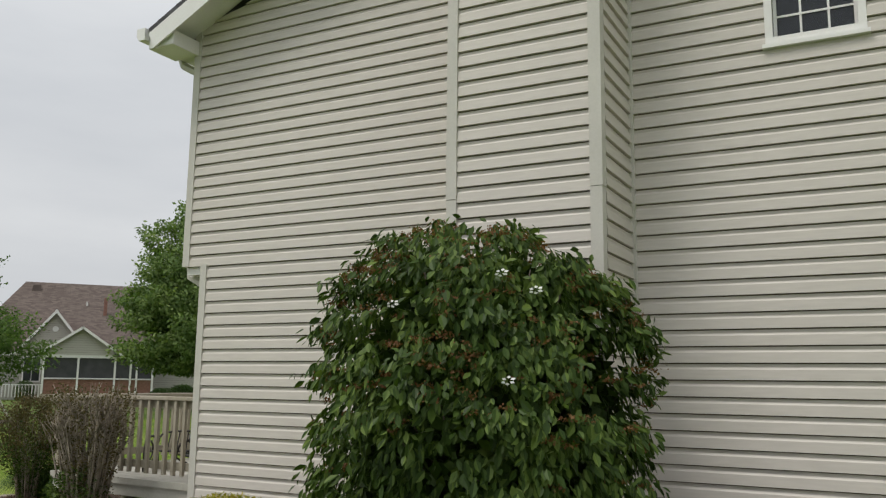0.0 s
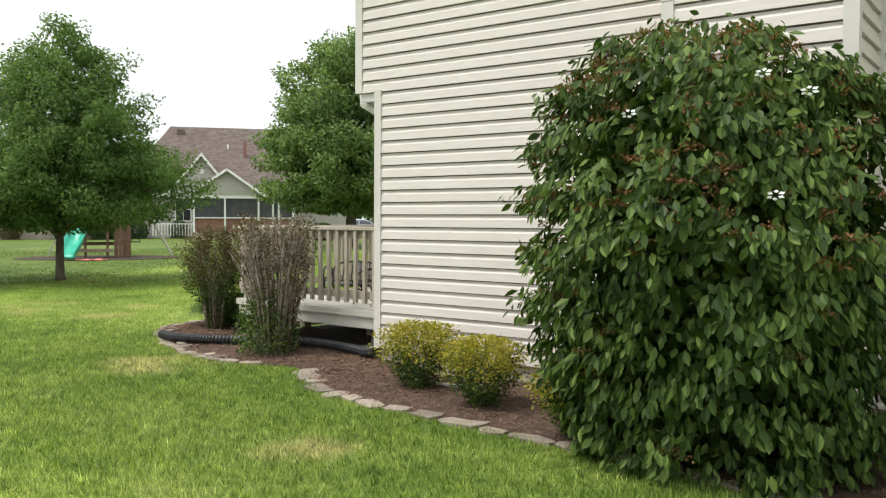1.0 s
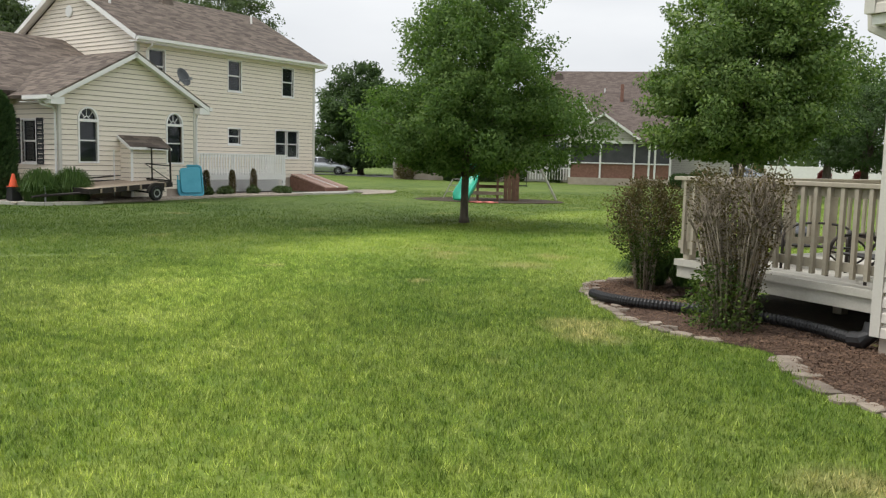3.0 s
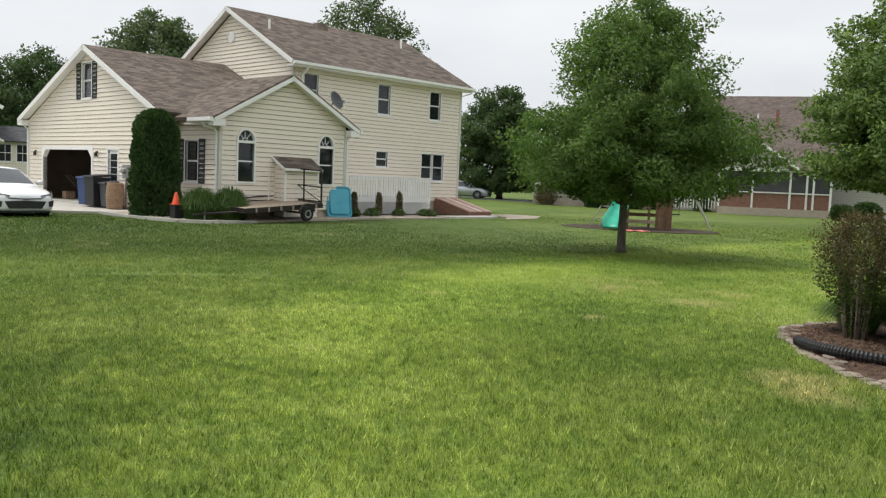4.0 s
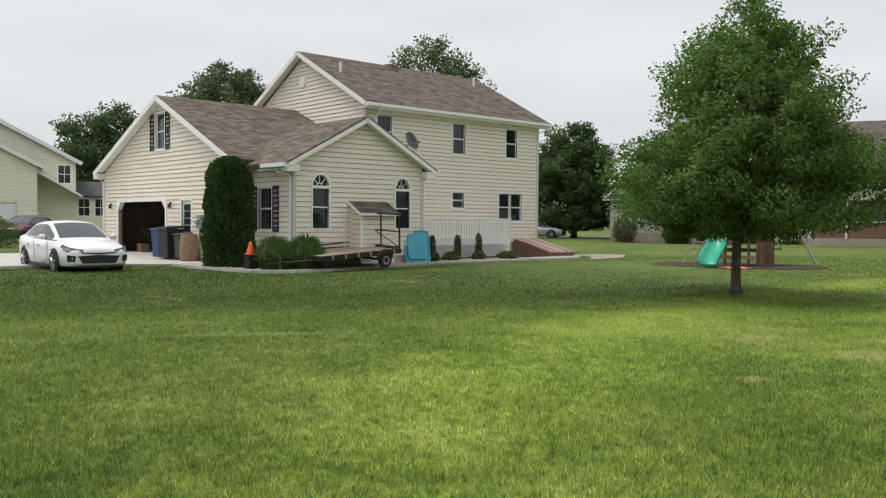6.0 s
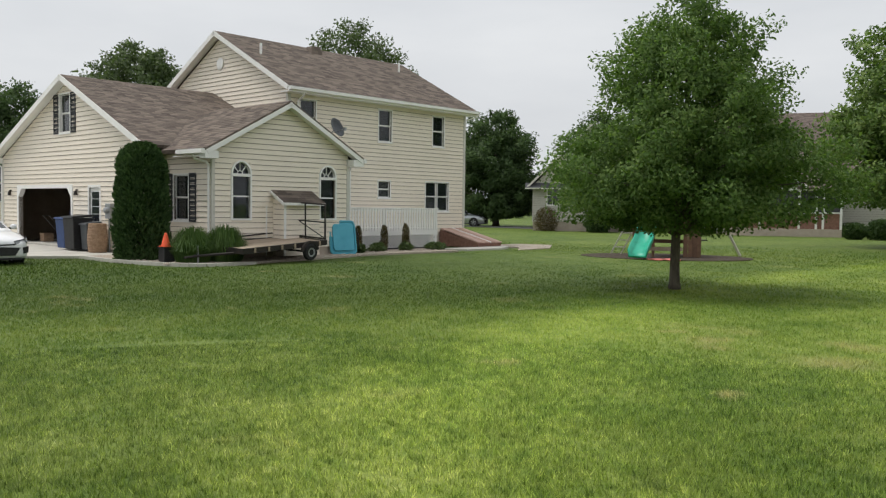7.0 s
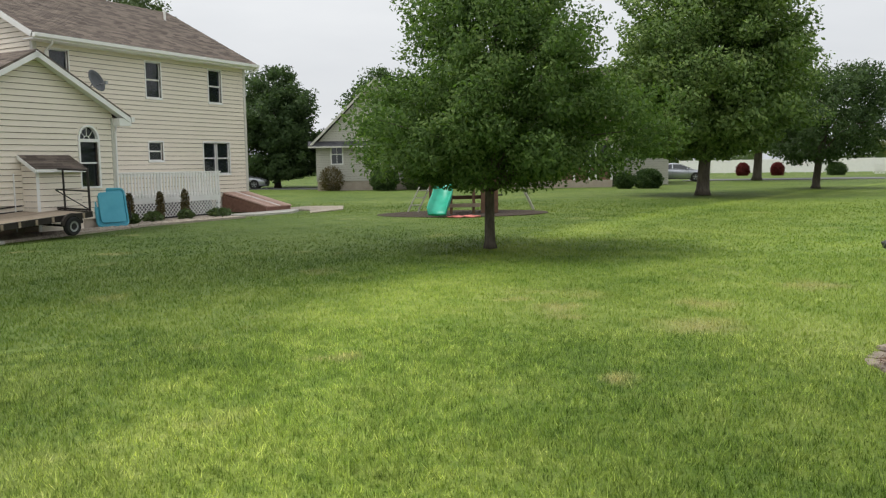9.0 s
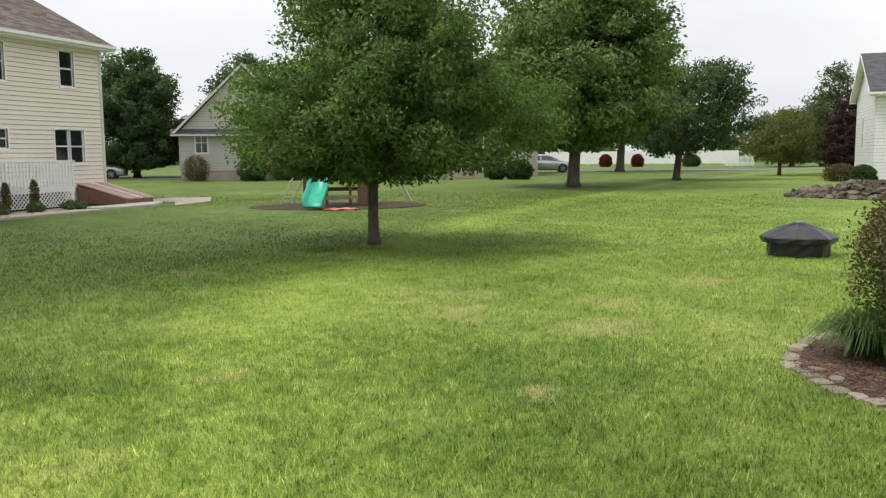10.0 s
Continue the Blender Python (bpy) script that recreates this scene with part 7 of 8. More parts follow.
                    rim.tube([(x + 0.03 * math.cos(a), s * 0.908, 0.325 + 0.03 * math.sin(a)), (x + 0.21 * math.cos(a + e), s * 0.905, 0.325 + 0.21 * math.sin(a + e))], 0.022, 5)
            rim.lathe([(0.06, -0.01), (0.06, 0.012), (0.0, 0.02)], 12, pose(x, s * 0.908, 0.325, 90, 0, 0))
            part("rim", rim, "grey_steel", w_)
    part("grille", Mesh().add([(2.325, -0.56, 0.50), (2.325, 0.56, 0.50), (2.325, 0.44, 0.30), (2.325, -0.44, 0.30), (2.325, 0, 0.525)], [(0, 3, 2, 1, 4)]), "black_plastic", c, "wide black mesh grille", m=pose(0.008, 0, 0))
    part("upper_grille", Mesh().add([(2.325, -0.46, 0.60), (2.34, 0, 0.585), (2.325, 0.46, 0.60), (2.33, 0.42, 0.565), (2.345, 0, 0.55), (2.33, -0.42, 0.565)], [(0, 5, 4, 1), (1, 4, 3, 2)]), "black_plastic", c, m=pose(0.008, 0, 0))
    part("badge", Mesh().box(2.34, -0.07, 0.53, 2.35, 0.07, 0.552), "grey_steel", c)
    part("lower_lip", Mesh().box(2.16, -0.62, 0.19, 2.30, 0.62, 0.235), "black_plastic", c)
    part("number_plate", Mesh().box(-2.32, -0.24, 0.60, -2.30, 0.24, 0.73), "trim", c)
    part("underside", Mesh().box(-2.0, -0.7, 0.17, 2.0, 0.7, 0.3), "black_plastic", c)
    return c


car("car", "white four-door saloon car parked on the driveway edge", in_yard(-4.80, 3.95, -0.08, -90) @ Matrix.Scale(0.96, 4), "car_white")
# ---- wooden play set under the lawn tree ----
pm = pose(-28.73, 16.1, 0, 0, 0, 62)   # x to the right as the lawn is seen, y away
pit = []
for k in range(30):
    a = k / 30 * 2 * math.pi
    q = pm @ Vector((2.75 * math.cos(a), 1.95 * math.sin(a) - 0.1, 0))
    pit.append((q.x, q.y))
tagged(part("play_mulch", Mesh().slab(pit, -0.1, 0.012), "soil"), "dark mulch ground under the play set", "mulch", kind="structure")
play = thing("play_set", "wooden play tower with a green slide and swing beam", "play set", pm)
TX0, TX1, TY0, TY1, TZ1 = -0.95, 0.95, -0.45, 0.95, 1.25   # the tower's corners and floor
for x in (TX0, TX1):
    for y in (TY0, TY1):
        part("post", Mesh().box(x - 0.05, y - 0.05, 0, x + 0.05, y + 0.05, 2.5), "play_wood", play, bevel=0.008)
for x in (-0.42, 0.30):
    part("post", Mesh().box(x - 0.04, TY0 - 0.04, 0, x + 0.04, TY0 + 0.04, TZ1), "play_wood", play)
for k in range(10):
    part("floor_board", Mesh().box(TX0 + 0.06, TY0 + 0.06 + k * 0.13, TZ1, TX1 - 0.06, TY0 + 0.18 + k * 0.13, TZ1 + 0.03), "play_wood", play)
part("floor_frame", Mesh().box(TX0 - 0.05, TY0 - 0.08, TZ1 - 0.14, TX1 + 0.05, TY0 - 0.045, TZ1).box(TX0 - 0.05, TY1 + 0.05, TZ1 - 0.14, TX1 + 0.05, TY1 + 0.085, TZ1), "play_wood", play)
for z in (1.55, 1.95):
    part("guard_rail", Mesh().box(TX0 - 0.05, TY1 + 0.05, z, TX1 + 0.05, TY1 + 0.085, z + 0.10).box(TX1 + 0.05, TY0 - 0.05, z, TX1 + 0.085, TY1 + 0.05, z + 0.10), "play_wood", play)
# boarded corner of the lower den, and a bench rail beneath the tower
for k in range(4):
    part("den_board", Mesh().box(0.52 + k * 0.14, TY0 - 0.085, 0.03, 0.65 + k * 0.14, TY0 - 0.055, 1.2), "play_wood", play)
for k in range(5):
    part("den_board", Mesh().box(TX1 + 0.055, TY0 + 0.06 + k * 0.26, 0.03, TX1 + 0.08, TY0 + 0.30 + k * 0.26, 0.9), "play_wood", play)
part("bench_rail", Mesh().box(-0.90, TY0 - 0.09, 0.22, 0.50, TY0 - 0.055, 0.34), "trailer_wood", play)
part("bench_rail", Mesh().box(-0.90, TY1 - 0.10, 0.42, 0.90, TY1 - 0.055, 0.54), "play_wood", play)
# the wavy slide, from the tower's floor down towards the lawn
prof = []
for k in range(15):
    u = k / 14
    prof.append(Vector((-0.52 - 0.50 * u, TY0 - 0.05 - 1.55 * u, 0.09 + 1.17 * (1 - u) ** 1.15 + 0.055 * math.sin(u * 9.0))))
sl = Mesh()
for c in prof:
    for dx, dz in ((-0.27, 0.20), (-0.23, 0.03), (0, 0.0), (0.23, 0.03), (0.27, 0.20), (0.31, 0.20), (0.28, -0.04), (0, -0.06), (-0.28, -0.04), (-0.31, 0.20)):
        sl.v.append((c.x + dx * 0.95, c.y - dx * 0.31, c.z + dz))
sl.f = [(k * 10 + j, k * 10 + (j + 1) % 10, (k + 1) * 10 + (j + 1) % 10, (k + 1) * 10 + j) for k in range(14) for j in range(10)]
sl.f += [tuple(range(9, -1, -1)), tuple(range(140, 150))]
part("slide", sl, "green_plastic", play, "wavy green plastic slide", smooth=True)
part("slide_top", Mesh().box(-0.84, TY0 - 0.10, TZ1 + 0.031, -0.20, TY0 + 0.15, TZ1 + 0.07).box(-0.86, TY0 - 0.10, TZ1 + 0.07, -0.82, TY0 + 0.15, TZ1 + 0.32).box(-0.22, TY0 - 0.10, TZ1 + 0.07, -0.18, TY0 + 0.15, TZ1 + 0.32), "green_plastic", play)
for x in (-1.70, -1.36):
    part("ladder_rail", Mesh().box(-0.02, -0.045, 0, 0.02, 0.045, 0.95), "deck_pale", play, "pale wooden ladder rail", m=pose(x, 1.25, 0, 0, 26, 0))
for k in range(3):
    part("ladder_rung", Mesh().box(-1.68, -0.05, -0.015, -1.33, 0.05, 0.015), "deck_pale", play, m=pose(0.13 * (k + 1), 1.25, 0.24 * (k + 1)))
part("swing_beam", Mesh().box(TX1 - 0.05, TY1 + 0.09, 1.95, 1.70, TY1 + 0.20, 2.08), "play_wood", play)
part("swing_leg", Mesh().tube([(1.55, TY1 + 0.15, 2.0), (2.66, 1.62, 0)], 0.05, 6), "deck_pale", play)
sw = Mesh()
for x in (1.15, 1.45):
    sw.tube([(x, TY1 + 0.14, 1.96), (x, TY1 + 0.16, 0.55)], 0.010, 5)
part("swing", sw.box(1.12, TY1 + 0.05, 0.51, 1.48, TY1 + 0.24, 0.55), "black_plastic", play)
mat = Mesh()
for i in range(9):
    for j in range(5):
        x_, y_ = -0.72 + 0.98 * i / 8, -2.30 + 0.75 * j / 4
        mat.v.append((x_ + 0.02 * math.sin(j * 2.1), y_ + 0.03 * math.sin(i * 1.7), 0.03 + 0.018 * math.sin(i * 1.9 + j) + 0.012 * math.cos(j * 2.4)))
mat.f = [(i * 5 + j, i * 5 + 5 + j, i * 5 + 6 + j, i * 5 + 1 + j) for i in range(8) for j in range(4)]
mat_ob = part("play_mat", mat, "red_mat", play, "faded red play mat", smooth=True)
mat_ob.modifiers.new("thickness", "SOLIDIFY").thickness = 0.03

# ---- covered fire pit on the lawn ----
fp = thing("fire_pit", "square fire pit under a black vinyl cover on the lawn", "fire pit", pose(-12.95, 13.42, 0, 0, 0, 20))
cv = Mesh()
rings = [(0.45, 0.0), (0.455, 0.10), (0.46, 0.21), (0.54, 0.20), (0.555, 0.27), (0.545, 0.285), (0.30, 0.40), (0.06, 0.475), (0.0, 0.48)]
sides = 8
for r, z in rings:
    for k in range(sides * 3):
        a = 2 * math.pi * k / (sides * 3)
        cc, ss = math.cos(a), math.sin(a)
        sq = 1 / max(abs(cc), abs(ss)) ** 0.35
        w = 1 + (0.03 * math.sin(k * 2.4 + z * 30) if 0.02 < z < 0.3 else 0)
        cv.v.append((r * sq * cc * w, r * sq * ss * w, z + (0.012 * math.cos(a * 8) if 0.3 < z < 0.5 else 0)))
k3 = sides * 3
cv.f = [(i * k3 + j, i * k3 + (j + 1) % k3, (i + 1) * k3 + (j + 1) % k3, (i + 1) * k3 + j) for i in range(len(rings) - 1) for j in range(k3)]
part("cover", cv, "cover", fp, smooth=False)
for a in (45, 135, 225, 315):
    part("leg", Mesh().box(0.42 * math.cos(radians(a)) - 0.03, 0.42 * math.sin(radians(a)) - 0.03, -0.02, 0.42 * math.cos(radians(a)) + 0.03, 0.42 * math.sin(radians(a)) + 0.03, 0.1), "black_steel", fp)
part("vent_flap", Mesh().box(-0.05, -0.05, 0.478, 0.05, 0.05, 0.50), "grey_steel", fp)

# ---- stone pile at the end of the lawn ----
rng = np.random.default_rng(33)
pile = thing("stone_wall", "low tumbled pile of brown fieldstones and soil", "stone wall", pose(-18.1, 29.8, 0, 0, 0, -12))
mound = Mesh()
for i in range(13):
    u = i / 12
    for j in range(7):
        v_ = j / 6
        h = 0.62 * math.sin(math.pi * v_) * (0.25 + 0.75 * min(1, u * 2.2)) * (1 + 0.12 * math.sin(i * 2.1 + j))
        mound.v.append((-2.2 + 5.2 * u, -0.9 + 1.8 * v_, max(-0.03, h - 0.03)))
mound.f = [(i * 7 + j, i * 7 + 7 + j, i * 7 + 8 + j, i * 7 + 1 + j) for i in range(12) for j in range(6)]
part("soil_mound", mound, "soil", pile, smooth=True)
for k in range(150):
    u = rng.uniform(0, 1)
    x = -2.5 + 5.5 * u
    hmax = 0.62 * (0.25 + 0.75 * min(1, u * 2.2))
    lv = rng.uniform(0, 1)
    y = -0.95 + 0.75 * lv
    z = hmax * math.sin(math.pi * min(0.5, (y + 0.9) / 1.8 if y > -0.9 else 0))
    s = rng.uniform(0.10, 0.24)
    st_ = Mesh()
    pr = rng.uniform(0.7, 1.2, (2, 6))
    for zz, row in ((-0.5, pr[0]), (0.35, pr[1])):
        for q in range(6):
            a = q * 1.047
            st_.v.append((s * row[q] * math.cos(a), s * 0.75 * row[q] * math.sin(a), s * zz * 0.8))
    st_.f = [tuple(range(5, -1, -1)), tuple(range(6, 12))] + [(q, (q + 1) % 6, 6 + (q + 1) % 6, 6 + q) for q in range(6)]
    part("stone", st_, "rock", pile, m=pose(x, y, z + 0.03, rng.uniform(-25, 25), rng.uniform(-25, 25), rng.uniform(0, 360)))

# ---- farther houses ----


def simple_window(parent, m, w, h):
    ob = part("window", Mesh().ring((-0.08, -0.08, w + 0.08, h + 0.08), (0, 0, w, h), -0.04, 0.03), "trim", parent, m=m)
    part("meeting_rail", Mesh().box(0, -0.03, h / 2 - 0.025, w, 0.02, h / 2 + 0.025), "trim", ob)
    part("glazing_bar", Mesh().box(w / 2 - 0.015, -0.025, 0, w / 2 + 0.015, 0.015, h), "trim", ob)
    part("pane", Mesh().box(0, -0.015, 0, w, 0.012, h), "car_glass", ob)
    return ob


# brown-roofed house with a screened porch
FM = pose(-52.5, 39.4, 0, 0, 0, 52.5)
fh = thing("house", "brick and vinyl house with a steep brown roof and screened porch", "house", FM)
clad_wall("wall", fh, pose(-7.5, 0, 0), [(0.0, 0, 16.5), (3.3, 0, 16.5)], [], "siding_grey", 0.16, lip=0.02)
part("side_wall", Mesh().box(-7.5, 0.14, 0, -7.36, 13, 3.3).box(8.86, 0.14, 0, 9.0, 13, 3.3).box(-7.36, 12.86, 0, 8.86, 13, 3.3), "siding_grey", fh)
roof_plane(fh, (-8.0, -0.5, 3.25), (9.5, -0.5, 3.25), (0, 7.0, 5.6), "shingle_red", clip_a=3.4, clip_b=3.4)
roof_plane(fh, (9.5, 13.5, 3.25), (-8.0, 13.5, 3.25), (0, -7.0, 5.6), "shingle_red", clip_a=3.4, clip_b=3.4)
roof_plane(fh, (-8.0, 13.5, 3.25), (-8.0, -0.5, 3.25), (3.4, 0, 5.6), "shingle_red", clip_a=6.99, clip_b=6.99)
roof_plane(fh, (9.5, -0.5, 3.25), (9.5, 13.5, 3.25), (-3.4, 0, 5.6), "shingle_red", clip_a=6.99, clip_b=6.99)
part("fascia", Mesh().box(-8.0, -0.53, 3.02, 9.5, -0.5, 3.24), "trim", fh)
# cross gable
clad_wall("gable_wall", fh, pose(-4.0, -0.6, 0), [(0.0, 0, 4.2), (3.4, 0, 4.2), (6.0, 2.09, 2.11)], [], "siding_grey", 0.16, lip=0.02)
for s, e in ((1, -4.4), (-1, 0.6)):
    L = math.hypot(2.5, 3.1)
    a, b = (e, 4.0, 3.15), (e, -1.0, 3.15)
    roof_plane(fh, a if s == 1 else b, b if s == 1 else a, (s * 2.5, 0, 3.1), "shingle_red")
    m = Matrix.Translation((e, -1.0, 3.15)) @ Matrix(((s * 2.5 / L, 0, -s * 3.1 / L, 0), (0, 1, 0, 0), (3.1 / L, 0, 2.5 / L, 0), (0, 0, 0, 1)))
    part("rake_board", Mesh().box(0, -0.03, -0.16, L, 0.01, 0), "trim", fh, m=m)
part("gable_vent", Mesh().lathe([(0.2, 0), (0.2, 0.04)], 14, pose(-1.9, -0.62, 4.9, 90, 0, 0)), "trim", fh)
# porch
PX0, PX1, PY = -2.35, 4.6, -4.0
part("porch_base", Mesh().box(PX0, PY, -0.1, PX1, -0.02, 0.46), "block", fh, "pale concrete porch base")
part("porch_wall", Mesh().box(PX0 + 0.14, PY + 0.16, 0.46, PX1 - 0.14, PY + 0.30, 1.42), "brick", fh, "low dark red porch wall behind the screen")
part("porch_floor", Mesh().box(PX0 + 0.1, PY + 0.31, 0.46, PX1 - 0.1, -0.05, 0.50), "concrete", fh)
clad_wall("porch_gable", fh, pose(PX0 + 0.15, PY, 0), [(3.05, -0.1, 4.4), (3.3, -0.1, 4.4), (4.75, 2.14, 2.16)], [], "siding_grey", 0.16, lip=0.02)
for s, e in ((1, PX0 - 0.35), (-1, PX0 + 4.95)):
    L = math.hypot(2.65, 1.85)
    a, b = (e, 0.0, 3.1), (e, PY - 0.4, 3.1)
    roof_plane(fh, a if s == 1 else b, b if s == 1 else a, (s * 2.65, 0, 1.85), "shingle_red")
    m = Matrix.Translation((e, PY - 0.4, 3.1)) @ Matrix(((s * 2.65 / L, 0, -s * 1.85 / L, 0), (0, 1, 0, 0), (1.85 / L, 0, 2.65 / L, 0), (0, 0, 0, 1)))
    part("rake_board", Mesh().box(0, -0.03, -0.16, L, 0.01, 0), "trim", fh, m=m)
part("porch_beam", Mesh().box(PX0, PY, 2.85, PX1, PY + 0.15, 3.05), "trim", fh)
roof_plane(fh, (PX0 + 4.3, PY - 0.3, 3.05), (PX1 + 0.3, PY - 0.3, 3.05), (0, 4.3, 1.2), "shingle_red")
for x in (PX0, -0.25, 2.05, 3.05, 3.45, PX1 - 0.12):
    part("porch_post", Mesh().box(x, PY, 0.46, x + 0.13, PY + 0.13, 2.86), "trim", fh)
part("porch_rail", Mesh().box(PX0, PY + 0.02, 1.45, PX1, PY + 0.09, 1.53), "trim", fh)
part("porch_screen", Mesh().box(PX0 + 0.02, PY + 0.145, 1.53, PX1 - 0.02, PY + 0.15, 2.85), "screen", fh)
simple_window(fh, pose(-3.7, -0.62, 1.3), 1.0, 1.6)
part("stair_rail", Mesh().box(-5.2, -2.2, 1.0, -2.0, -2.14, 1.08), "trim", fh)
for k in range(16):
    part("picket", Mesh().box(-5.2 + k * 0.2, -2.2, 0.2, -5.13 + k * 0.2, -2.15, 1.0), "trim", fh)
part("chimney_pipe", Mesh().box(1.1, 3.2, 5.6, 1.34, 3.44, 7.55), "brick", fh, "brown flue pipe")
part("vent_pipe", Mesh().tube([(-0.1, 4.2, 6.6), (-0.1, 4.2, 7.3)], 0.06, 8), "trim", fh)
part("roof_vent", Mesh().box(-4.1, 5.5, 7.9, -3.4, 5.9, 8.55, taper=0.08), "shingle_red", fh)

# grey gabled house behind the lawn tree
G3 = pose(-59.05, 25.2, 0, 0, 0, 63)
h3 = thing("house", "grey vinyl-sided house with a steep gable and pent roof", "house", G3)
clad_wall("gable_wall", h3, pose(0.1, 0, 0), [(0.6, 0, 8.2), (3.1, 0, 8.2), (7.3, 4.09, 4.11)], [(1.05, 1.80, 1.75, 3.05)], "siding_grey", 0.16, lip=0.02)
part("foundation", Mesh().box(0.15, 0.03, -0.1, 8.25, 8, 0.62), "block", h3)
part("side_wall", Mesh().box(0.1, 0.14, 0.6, 0.24, 12, 3.1).box(8.16, 0.14, 0.6, 8.3, 12, 3.1).box(0.24, 11.86, 0.6, 8.16, 12, 3.1), "siding_grey", h3)
simple_window(h3, pose(1.15, 0.0, 1.80), 0.70, 1.25)
roof_plane(h3, (-0.4, -0.55, 2.95), (8.8, -0.55, 2.95), (0, 0.55, 0.35), "shingle_grey", thick=0.08)
part("pent_fascia", Mesh().box(-0.4, -0.58, 2.85, 8.8, -0.55, 2.95), "corner", h3)
for s, e in ((1, -0.4), (-1, 8.8)):
    L = math.hypot(4.6, 4.6)
    a, b = (e, 12.3, 2.95), (e, -0.4, 2.95)
    roof_plane(h3, a if s == 1 else b, b if s == 1 else a, (s * 4.6, 0, 4.6), "shingle_grey")
    m = Matrix.Translation((e, -0.4, 2.95)) @ Matrix(((s * 4.6 / L, 0, -s * 4.6 / L, 0), (0, 1, 0, 0), (4.6 / L, 0, 4.6 / L, 0), (0, 0, 0, 1)))
    part("rake_board", Mesh().box(0, -0.03, -0.14, L, 0.01, 0), "corner", h3, m=m)

# white house at the end of the lawns
W4 = pose(-22.9, 42.9, 0, 0, 0, 28)
h4 = thing("house", "tall white-sided house with a dark grey roof", "house", W4)
clad_wall("front_wall", h4, pose(0, 0, 0), [(0.2, 0, 11), (4.3, 0, 11)], [(1.2, 1.9, 2.0, 3.4)], "siding_white", 0.16, lip=0.02)
clad_wall("gable_wall", h4, pose(0, 7.0, 0, 0, 0, -90), [(0.2, 0, 7.0), (4.3, 0, 7.0), (6.3, 3.49, 3.51)], [(2.6, 1.7, 3.2, 3.2)], "siding_white", 0.16, lip=0.02, thick=0.13)
simple_window(h4, pose(1.2, 0, 1.9), 0.8, 1.5)
simple_window(h4, pose(0, 7.0 - 2.6, 1.7, 0, 0, -90), 0.6, 1.5)
part("rear_wall", Mesh().box(0, 7.0, 0.2, 11, 7.14, 4.3).box(10.86, 0.14, 0.2, 11, 7, 4.3), "siding_white", h4)
part("foundation", Mesh().box(0.05, 0.05, -0.1, 10.9, 7, 0.2), "block", h4)
gable_roof(h4, 0, 11, 0, 7.0, 4.3, 6.45, 0.4, 0.35, "shingle_grey")
# cream house beyond the driveway
C5 = pose(-66.9, -13.2, 0, 0, 0, 104)
h5 = thing("house", "cream vinyl-sided house with nested gables beyond the driveway", "house", C5)
clad_wall("main_wall", h5, pose(-9.0, 0, 0), [(0.2, 0, 11.1), (5.25, 0, 11.1), (8.2, 5.54, 5.56)], [], "siding_cream", 0.16, lip=0.02)
clad_wall("front_gable", h5, pose(-10.0, -2.6, 0), [(0.2, 0, 9.6), (4.8, 0, 9.6), (7.3, 4.79, 4.81)], [(3.8, 0.2, 8.4, 2.3)], "siding_cream", 0.16, lip=0.02)
part("side_wall", Mesh().box(-0.54, -2.46, 0.2, -0.4, 0, 4.8).box(1.96, 0.14, 0.2, 2.1, 9, 5.25).box(-9.0, 0.14, 0.2, -8.86, 9, 5.25).box(-8.86, 8.86, 0.2, 1.96, 9, 5.25), "siding_cream", h5)
part("garage_door", Mesh().box(-6.2, -2.52, 0.1, -1.6, -2.47, 2.3), "trim", h5, "white panelled garage door")
for k in range(4):
    part("door_panel", Mesh().box(-6.1, -2.545, 0.2 + k * 0.52, -1.7, -2.525, 0.62 + k * 0.52), "trim", h5)
for x0, x1, y0, ez, rz_, back in ((-9.45, 2.55, -0.4, 5.2, 8.4, 9.3), (-10.45, 0.05, -3.0, 4.75, 7.45, 0.0)):
    mid_ = (x0 + x1) / 2
    for s, e in ((1, x0), (-1, x1)):
        run_, up_ = mid_ - x0, rz_ - ez
        L = math.hypot(run_, up_)
        a, b = (e, back, ez), (e, y0, ez)
        roof_plane(h5, a if s == 1 else b, b if s == 1 else a, (s * run_, 0, up_), "shingle_grey")
        m = Matrix.Translation((e, y0, ez)) @ Matrix(((s * run_ / L, 0, -s * up_ / L, 0), (0, 1, 0, 0), (up_ / L, 0, run_ / L, 0), (0, 0, 0, 1)))
        part("rake_board", Mesh().box(0, -0.03, -0.25, L, 0.01, 0), "trim", h5, m=m)
clad_wall("wing_wall", h5, pose(2.0, 1.0, 0), [(0.2, 0, 5.5), (2.95, 0, 5.5)], [], "siding_cream", 0.16, lip=0.02)
roof_plane(h5, (1.7, 0.5, 2.9), (7.8, 0.5, 2.9), (0, 2.5, 1.1), "shingle_grey")
part("porch_roof", Mesh().prism([(-0.55, 4.55), (2.4, 2.85), (2.4, 2.70), (-0.55, 4.40)], -2.2, 0.0), "trim", h5)
for x, z, w, h in ((1.0, 3.75, 0.75, 1.2), (2.35, 1.5, 0.7, 1.15), (3.45, 1.5, 0.7, 1.15)):
    simple_window(h5, pose(x, -0.005 if z > 3 else 0.995, z), w, h)
simple_window(h5, pose(-3.98, -2.605, 3.95), 0.9, 1.4)
shutter(h5, pose(-2.99, -2.6, 3.9), 0.4, 1.5)
shutter(h5, pose(-4.48, -2.6, 3.9), 0.4, 1.5)

